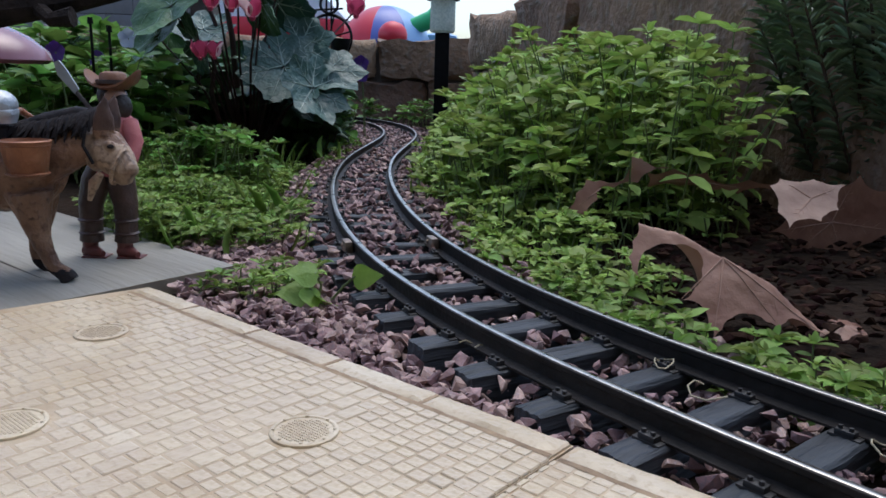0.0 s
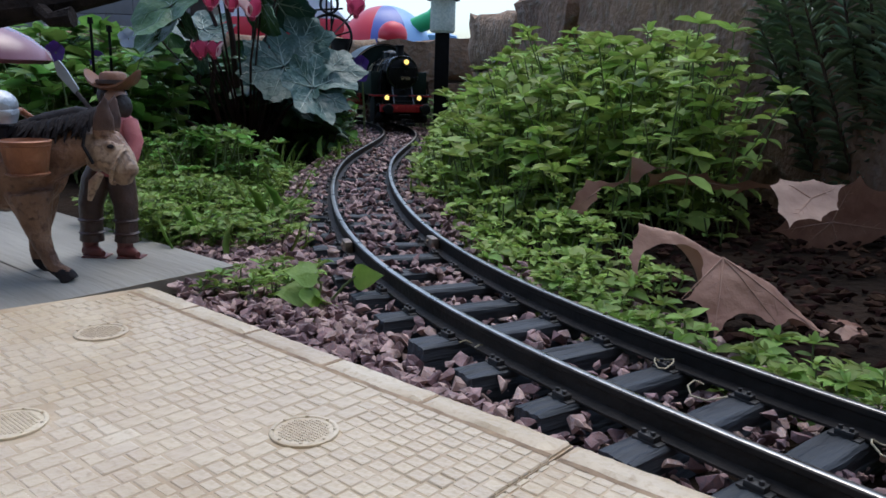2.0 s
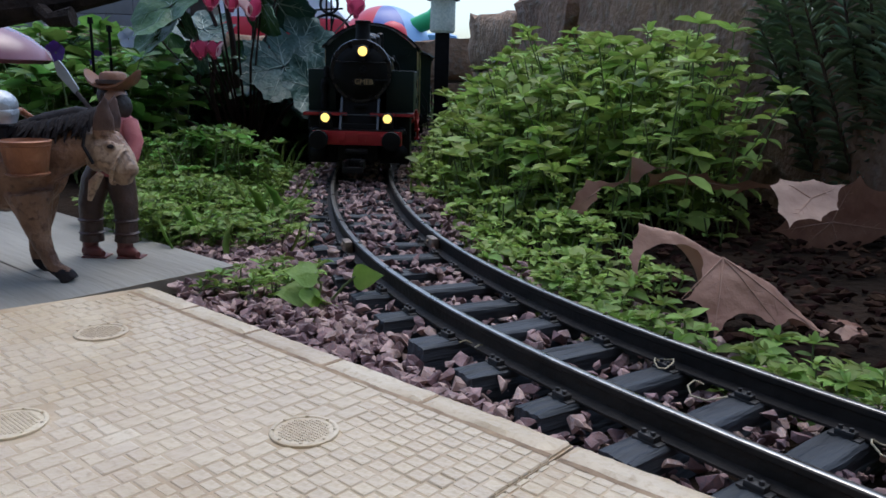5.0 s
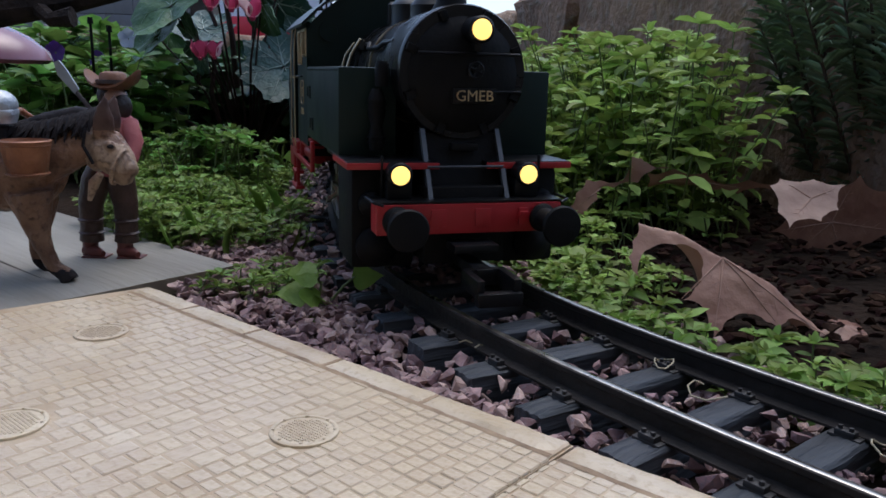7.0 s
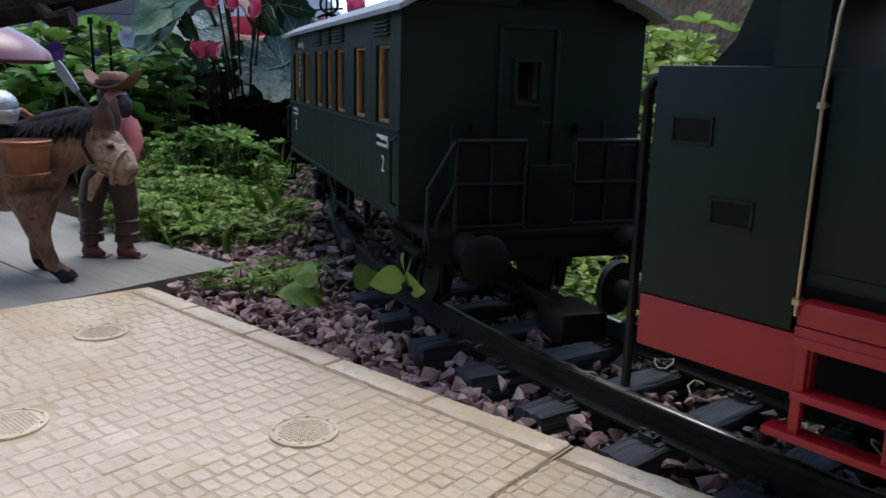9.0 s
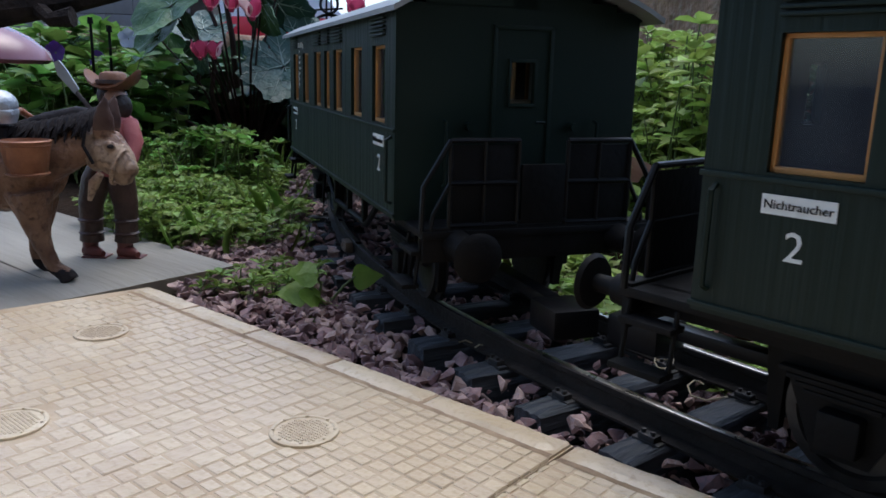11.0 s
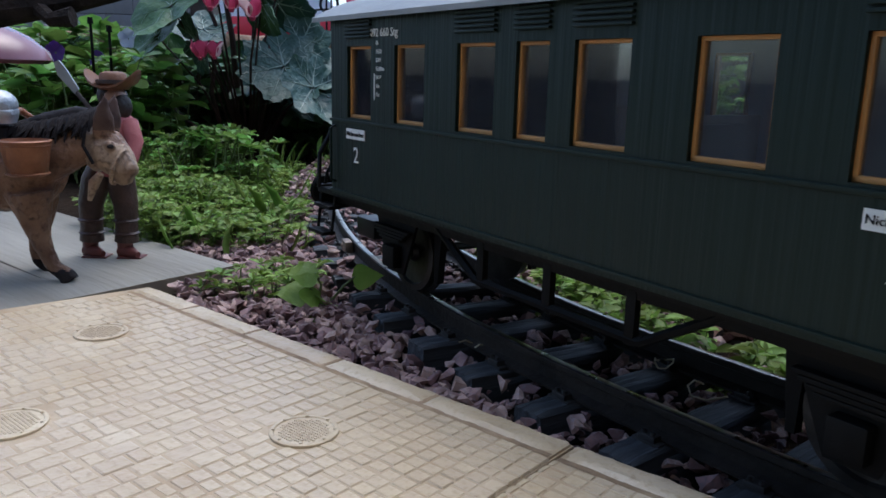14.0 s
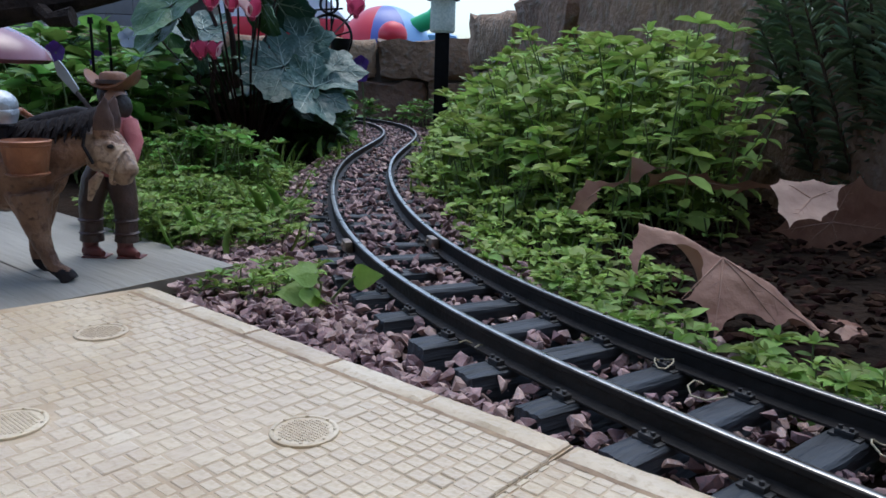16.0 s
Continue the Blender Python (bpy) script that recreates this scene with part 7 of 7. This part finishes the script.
        for k in range(5):
            me = petal(s, k)
            part("petal", me, PETALPALE if pale and k % 2 else PETAL, head, at=Matrix.Translation(c) @ pose(0, 0, 0, 0, 10 * (k % 2), 72 * k + 20 * s * 900) @ pose(0.1 * s, 0, 0))
        bm = bmesh.new()
        tube(bm, [c + Vector((0, 0, 0.08 * s)), c + Vector((0.004, 0.01, 0.012)), c * 0.6 + Vector((0, 0, 0.02)), c * 0.15], [0.0010, 0.0011, 0.0013, 0.0016], 6)
        part("flower_stalk", bm, CYCSTEM, plant, "thin dark red flower stalk")


def plane_leaf(size, fold, droop, side_droop, seed, sign=1):
    """A pointed five-lobed dry leaf; fold: degrees by which one half is folded down along the midrib."""
    rng = random.Random(seed)
    pts = [(-178, 0.10), (-140, 0.30), (-118, 0.62), (-108, 0.80), (-92, 0.56), (-78, 0.44), (-66, 0.72), (-52, 1.02), (-40, 0.66), (-26, 0.50), (-14, 0.74), (0, 1.12), (14, 0.74), (26, 0.50), (40, 0.66), (52, 1.02), (66, 0.72), (78, 0.44), (92, 0.56), (108, 0.80), (118, 0.62), (140, 0.30), (178, 0.10)]
    ang = np.radians([p[0] for p in pts])
    rad = np.array([p[1] * rng.uniform(0.90, 1.10) for p in pts])

    def place(r, t):
        x, y = r * math.cos(t), r * math.sin(t)
        z = 0.045 * noise.noise((x * 2.5 + seed * 3, y * 2.5, 1)) + 0.02 * noise.noise((x * 7 + seed, y * 7, 2)) - 0.04 * math.exp(-((y / 0.05) ** 2))
        if y < 0:
            c = math.cos(radians(fold) * min(1, -y * 4))
            z -= -y * math.sin(radians(fold) * min(1, -y * 4))
            y *= c
        elif side_droop:
            z -= (1 - math.cos(side_droop * y)) / side_droop
            y = math.sin(side_droop * y) / side_droop
        z -= (1 - math.cos(droop * x)) / droop
        x = math.sin(droop * x) / droop
        return Vector((x, y, z * sign)) * size

    bm = bmesh.new()
    n, rings = 132, 10
    rows = []
    for i in range(rings + 1):
        row = []
        for k in range(n + 1):
            t = radians(-178 + 356 * k / n)
            r = float(np.interp(t, ang, rad)) * (1 + 0.02 * math.sin(k * 2.3 + seed))
            row.append(bm.verts.new(place(max(i / rings, 0.015) * r, t)))
        rows.append(row)
    for a, b in zip(rows, rows[1:]):
        for k in range(n):
            bm.faces.new((a[k], b[k], b[k + 1], a[k + 1]))
    vb = bmesh.new()
    for t in (0, 0.907, -0.907, 1.885, -1.885):
        R = float(np.interp(t, ang, rad)) * 0.96
        q = (0.02, 0.2, 0.4, 0.6, 0.8, 1.0)
        tube(vb, [place(R * u, t) + Vector((0, 0, 0.005 * size * sign)) for u in q], [0.011 * size * (1 - 0.8 * u) for u in q], 5)
        for u in (0.3, 0.5, 0.7):
            for sg in (-1, 1):
                tube(vb, [place(R * u, t) + Vector((0, 0, 0.005 * size * sign)), place(R * (u + 0.14), t + sg * 0.16) + Vector((0, 0, 0.005 * size * sign))], [0.005 * size, 0.0015 * size], 4)
    return finish(bm, "blade", DRY, 180), finish(vb, "vein", DRYVEIN, 60)


def leaf_sheet(outline, ridge, tips, seed, fold=105, curl=0.0):
    """A dry leaf blade from its outline in millimetres; what lies above the ridge line is folded back. Veins run from the origin to the tips."""
    edge = []
    for (x0, y0), (x1, y1) in zip(outline, outline[1:] + outline[:1]):
        n = max(1, int(math.hypot(x1 - x0, y1 - y0) / 1.6))
        nx, ny = (y1 - y0), (x0 - x1)
        L = math.hypot(nx, ny)
        for k in range(n):
            t = k / n
            bow = 0.13 * math.sin(math.pi * t) * L + 0.25 * noise.noise((x0 + k, y0, seed))
            edge.append(Vector((x0 + (x1 - x0) * t + nx / L * bow, y0 + (y1 - y0) * t + ny / L * bow)))

    def inside(p):
        c = False
        for a, b in zip(edge, edge[1:] + edge[:1]):
            if (a.y > p.y) != (b.y > p.y) and p.x < (b.x - a.x) * (p.y - a.y) / (b.y - a.y) + a.x:
                c = not c
        return c

    def surface(u, v):
        top = float(np.interp(u, [r[0] for r in ridge], [r[1] for r in ridge])) if ridge else 1e3
        h = max(0.0, v - top)
        n = 1.3 * noise.noise((u * 0.05 + seed, v * 0.05, 0)) + 0.5 * noise.noise((u * 0.14, v * 0.14, seed)) + curl * ((u / 30) ** 2 + (v / 30) ** 2) * 6
        s = h / (h + 2.5) * h
        v = v - h + s * math.cos(radians(fold))
        return Vector((u, v, n - s * math.sin(radians(fold)))) * 0.001

    xs, ys = [p.x for p in edge], [p.y for p in edge]
    pts = list(edge)
    for i in range(int((max(xs) - min(xs)) / 1.8)):
        for j in range(int((max(ys) - min(ys)) / 1.8)):
            p = Vector((min(xs) + 1.8 * i + 0.9 * (j % 2), min(ys) + 1.8 * j + 0.5))
            if inside(p) and min((p - q).length for q in edge) > 0.8:
                pts.append(p)
    n = len(edge)
    V, _, F, _, _, _ = delaunay_2d_cdt(pts, [(k, (k + 1) % n) for k in range(n)], [], 1, 1e-5)
    me = bpy.data.meshes.new("blade")
    me.from_pydata([tuple(surface(p.x, p.y)) for p in V], [], [tuple(f) for f in F])
    me.materials.append(DRY)
    me.shade_smooth()
    vb = bmesh.new()
    for a, b in tips:
        q = [k / 8 for k in range(9)]
        tube(vb, [surface(a * t, b * t) + Vector((0, 0, 0.0001)) for t in q], [0.00048 * (1 - 0.75 * t) for t in q], 5)
        L = math.hypot(a, b)
        for t in (0.3, 0.5, 0.7):
            for sg in (-1, 1):
                c, d = a * (t + 0.12) - sg * b * 0.12, b * (t + 0.12) + sg * a * 0.12
                if inside(Vector((c, d))):
                    tube(vb, [surface(a * t, b * t), surface(c, d)], [0.00022, 0.0001], 4)
    return me, finish(vb, "vein", DRYVEIN, 60)


def tilted(o, up):
    """A pose at o with x level and y along up (y and z of it)."""
    y = Vector((0, *up)).normalized()
    z = Vector((1, 0, 0)).cross(y)
    return Matrix(((1, 0, 0, o[0]), (0, y.y, z.y, o[1]), (0, y.z, z.z, o[2]), (0, 0, 0, 1)))


def build_plane_leaves():
    """The large plane leaves beside the track, each curled in its own way."""
    arched = [(41, -38), (33, -32), (25, -27), (22, -29), (19, -32), (14, -29), (8, -25.5), (0, -27.5), (-5, -33), (-9, -38.5), (-10, -30), (-13, -22), (-21, -20.5), (-14, -14.5), (-10, -6), (-9.5, 1.5), (-13, 4.5), (-20, 5.5), (-31, 4), (-35.5, -1), (-36.5, -12), (-40, -7), (-41, -1), (-38.5, 7), (-35, 16.5), (-26, 27), (-14, 20), (-4, 28), (8, 14), (17, 16), (23, -2), (34, -14)]
    curled = [(-21, -14), (-15.5, -3), (-9, 6), (0, 5.6), (14, 6), (17.5, 24), (23, 24.4), (29, 17), (43, 14), (31, 11.5), (23, 4), (8, 1), (-1, 0.4), (-2, -7), (-10, -18), (-14.5, -16)]
    ragged = [(-37, 7), (-21, 10), (0, 7.6), (7, 1), (27, 3), (49, 3), (42, -4), (31, -4), (23, -8), (4, -6), (-15, -3), (-35, -5)]
    pale = [(-21, 8), (-13.5, 14), (5, 14.3), (22, 10.4), (14.5, -1), (13, -8), (5, -11.5), (1, -16.6), (-8.5, -16), (-18, -23), (-21.5, -11.5)]
    broad = [(-27, 2.5), (-20, 8), (-11, 26), (2, 22), (11, 30), (24, 20), (36, 24), (34, 8), (44, -6), (26, -12), (11, -25), (-4, -17), (-22, -25), (-25, -10), (-38, -8)]
    for outline, ridge, tips, o, up, m, curl, label, seed in (
        (arched, [(-35, 16.5), (-18, 11.5), (0, 0), (19, -12), (33, -28), (41, -38)], ((-20, -19.5), (-8.7, -36), (18, -29), (38, -35)), (0.1208, 0.325, 0.0133), (0.627, 0.779), DRY, 0.0, "arched brown plane leaf standing beside the rail", 3),
        (curled, None, ((-14, -11),), (0.0976, 0.480, 0.0201), (0.35, 0.94), DRY, 0.12, "dark brown curled plane leaf on the herbs", 4),
        (ragged, None, ((-30, 1), (24, -3)), (0.1617, 0.480, 0.0257), (-0.5, 0.87), DRY, 0.05, "folded ragged brown plane leaf in shade", 9),
        (pale, None, ((-15, -17), (16, 8), (-10, 9)), (0.2006, 0.420, 0.0263), (0.8, 0.6), DRYPALE, 0.10, "pale pinkish dry plane leaf with curled rim", 6),
        (broad, None, ((-30, -6), (-16, -18), (8, -18), (36, -4), (8, 24)), (0.2350, 0.462, 0.0060), (-0.12, 1.0), DRY, 0.05, "large brown dry plane leaf on mulch", 8),
    ):
        leaf = thing("dry_leaf", tilted(o, up), label, "dry leaf", "dry leaves on the bed")
        blade, vein = leaf_sheet(outline, ridge, tips, seed, curl=curl)
        blade.materials[0] = m
        part("blade", blade, None, leaf)
        part("vein", vein, None, leaf, "raised paler veins")


def build_dry_leaves():
    orange = mat("orange_dry_leaf", (0.30, 0.085, 0.030), (0.42, 0.15, 0.06), 60, 0.6)
    spec = (
        # midrib start, tip, a point on the raised side, size, fold, droop, side droop, material, label
        ((-0.0100, 0.725, -0.0110), (0.0080, 0.718, -0.0100), (-0.0040, 0.735, -0.0030), 0.014, 40, 1.4, 1.0, orange, "small orange-brown dry leaf", 10),
        ((0.1720, 0.318, -0.0130), (0.1900, 0.300, -0.0150), (0.1850, 0.330, -0.0130), 0.016, 20, 0.5, 0.3, DRY, "small dry leaf fragment on the mulch", 11),
        ((0.2900, 0.420, -0.0020), (0.2600, 0.390, -0.0120), (0.3050, 0.390, -0.0080), 0.034, 20, 0.5, 0.3, DRY, "brown dry leaf lying flat", 12),
    )
    for o, tip, side, size, fold, droop, sd, m, label, seed in spec:
        m4 = frame_of(o, tip, side)
        leaf = thing("dry_leaf", m4, label, "dry leaf", "dry leaves on the bed")
        blade, vein = plane_leaf(size, fold, droop, sd, seed, 1 if m4[2][2] > 0 else -1)
        blade.materials[0] = m
        part("blade", blade, None, leaf)
        part("vein", vein, None, leaf, "raised paler veins")
        bm = bmesh.new()
        tube(bm, [(0.001, 0, 0), (-0.25 * size, 0.05 * size, 0.0), (-0.5 * size, 0.12 * size, -0.1 * size)], [0.0008, 0.0007, 0.0010], 6)
        part("stalk", bm, DRYVEIN, leaf)


def build_small_things():
    rng = random.Random(77)
    # seedling between the stones
    plant = thing("seedling", pose(-0.058, 0.332, -0.018), "small green seedling growing in the ballast", "seedling")
    for o, tip, side, size in (
        ((0.002, -0.002, 0.0185), (-0.018, -0.006, 0.0175), (0, 0.016, 0.034), 0.0150),
        ((0.000, -0.004, 0.0110), (-0.022, -0.008, 0.0065), (0, 0.014, 0.026), 0.0170),
        ((0.000, -0.006, 0.0125), (0.0035, -0.012, -0.001), (-0.012, -0.020, 0.012), 0.0120),
        ((0.003, -0.005, 0.0085), (0.017, -0.010, 0.0000), (0.010, -0.020, 0.014), 0.0135),
        ((0.000, -0.007, 0.0020), (0.004, -0.016, -0.0035), (0.012, -0.030, 0.004), 0.0110),
        ((0.019, 0.002, 0.0165), (0.032, 0.000, 0.0165), (0.022, 0.0, 0.030), 0.0135),
        ((-0.004, -0.004, 0.0000), (-0.022, -0.006, 0.0010), (-0.01, 0.012, 0.006), 0.0110),
    ):
        o = Vector(o)
        q = frame_of(o, tip, side)
        bm = bmesh.new()
        rows = []
        for i in range(11):
            t = i / 10
            w = 0.50 * math.sin(math.pi * min(1, t ** 0.62)) * (1 - 0.25 * t) + 0.01
            rows.append([bm.verts.new(q @ (Vector((t - 0.10 * abs(u), u * w, -0.22 * t * t + 0.16 * abs(u) * w + 0.05 * noise.noise((t * 4, u * 2, size * 900)))) * size)) for u in (-1, -0.5, 0, 0.5, 1)])
        for a, b in zip(rows, rows[1:]):
            for k in range(4):
                bm.faces.new((a[k], b[k], b[k + 1], a[k + 1]))
        part("leaf", bm, SEEDLEAF, plant, sharp=180)
        bm = bmesh.new()
        tube(bm, [(0.001, 0, -0.004), o * 0.55 + Vector((0.003, 0.002, 0.002)), o], [0.0008, 0.0006, 0.0005], 6)
        part("stalk", bm, HERBSTEM, plant)
    # dry tendrils on the sleepers
    wisp = mat("straw_tendril", (0.30, 0.25, 0.15), (0.42, 0.36, 0.24), 90, 0.7)
    for x, y, z, s, n in ((0.012, 0.262, -0.008, 0.006, 7), (0.074, 0.245, -0.006, 0.005, 9), (0.083, 0.226, -0.007, 0.011, 6), (0.118, 0.187, -0.006, 0.005, 9)):
        bm = bmesh.new()
        a = rng.uniform(0, 6)
        pts = [(s * (0.3 + 0.1 * k) * math.cos(a + 0.75 * k), s * (0.3 + 0.1 * k) * math.sin(a + 0.75 * k), 0.0012 * math.sin(k * 1.4) + 0.001) for k in range(n)]
        tube(bm, pts, [0.0003] * n, 5)
        whole("dry_tendril", bm, wisp, "thin curled straw-coloured tendril on the track", "tendril", "tendrils on the track", m=pose(x, y, z))
    # fairy mushroom, branch, stakes and pansies at the back
    mush = thing("garden_mushroom", pose(-0.366, 0.62, -0.02), "glossy pink and white ornamental garden mushroom", "ornament")
    bm = bmesh.new()
    lathe(bm, [(0.0, 0.016), (0.05, 0.012), (0.112, 0.011)], "z", 16)
    part("stem", bm, mat("white_glaze", (0.55, 0.52, 0.50), (0.66, 0.62, 0.60), 30, 0.3), mush, "white mushroom stem")
    bm = bmesh.new()
    lathe(bm, [(0.110, 0.040), (0.107, 0.048), (0.110, 0.0525), (0.117, 0.050), (0.128, 0.037), (0.137, 0.019), (0.140, 0.003)], "z", 36)
    part("cap", bm, mat("pink_glaze", (0.13, 0.030, 0.042), (0.26, 0.10, 0.12), 22, 0.22, bump=0.05, coat=0.3), mush, "glossy pink cap")
    bm = bmesh.new()
    tube(bm, [(-0.44, 0.54, 0.112), (-0.37, 0.545, 0.117), (-0.315, 0.55, 0.122), (-0.27, 0.56, 0.129), (-0.225, 0.58, 0.142)], [0.020, 0.0175, 0.013, 0.009, 0.006], 10)
    tube(bm, [(-0.44, 0.54, 0.118), (-0.48, 0.54, 0.07), (-0.49, 0.54, -0.03)], [0.017, 0.020, 0.026], 10)
    tube(bm, [(-0.285, 0.555, 0.127), (-0.270, 0.545, 0.117), (-0.255, 0.545, 0.119)], [0.006, 0.005, 0.007], 8)
    whole("dead_branch", bm, mat("dark_bark", (0.012, 0.009, 0.008), (0.035, 0.025, 0.021), 60, 0.9, bump=0.8, fine=240, spec=0.15), "thick dark brown leaning branch", "branch")
    for x, y, h in ((-0.335, 0.75, 0.125), (-0.318, 0.75, 0.118)):
        bm = bmesh.new()
        tube(bm, [(0, 0, -0.03), (0, 0, h)], 0.0014, 8)
        tube(bm, [(0, 0, h), (0, 0, h + 0.006)], [0.0030, 0.0024], 8)
        whole("garden_stake", bm, SOOT, "thin black plastic garden stake", "stake", "garden stakes", m=pose(x, y, 0))
    for x, y, z, s, m in ((-0.345, 0.70, 0.098, 0.010, PANSY), (-0.352, 0.80, 0.093, 0.010, PANSY), (-0.131, 1.2, 0.100, 0.013, PANSY), (-0.128, 1.19, 0.082, 0.010, PANSY), (-0.360, 0.90, 0.118, 0.012, PANSYPALE)):
        pansy = thing("pansy", pose(x, y, z), "small violet pansy flower" if m is PANSY else "pale blue pansy flower", "flower", "pansies")
        for k in range(5):
            bm = bmesh.new()
            a = 1.2566 * k + 0.3
            d, r = Vector((math.cos(a), -0.25, math.sin(a))), Vector((-math.sin(a), 0.0, math.cos(a)))
            v = [bm.verts.new(s * (d * p[0] + r * p[1] * 1.6)) for p in LEAF_V]
            for f in LEAF_F:
                bm.faces.new([v[i] for i in f])
            part("petal", bm, m, pansy)
        bm = bmesh.new()
        tube(bm, [(0, 0, 0), (0.002, 0.01, -z * 0.5), (0.004, 0.012, -z - 0.02)], 0.0008, 5)
        part("stalk", bm, HERBSTEM, pansy)
    # bark mulch under the dry leaves
    g = np.random.RandomState(61)
    V, F = [], []
    for k in range(2600):
        x, y = g.uniform(0.10, 0.48), g.uniform(0.27, 0.72)
        d, side = track_gap(x, y)
        if side < 0 or d < 0.075:
            continue
        c, faces = chunk(g, g.uniform(0.0014, 0.0045))
        n = len(V)
        V.extend(map(tuple, c * (1.2, 0.8, 0.8) + (x, y, -0.018 + 0.010 * clamp((d - 0.06) / 0.2) + g.uniform(0, 0.003))))
        F.extend(tuple(i + n for i in f) for f in faces)
    pieces("bark_mulch", V, F, BARK, "dark brown bark mulch under dry leaves", "mulch", "stuff", smooth=False)


build_walls()
build_lamp()
build_ornament()
build_toys()
build_herbs()
build_weeds()
build_shrubs()
build_shade_leaves()
build_rosemary()
build_cyclamen()
build_plane_leaves()
build_dry_leaves()
build_small_things()


motions()
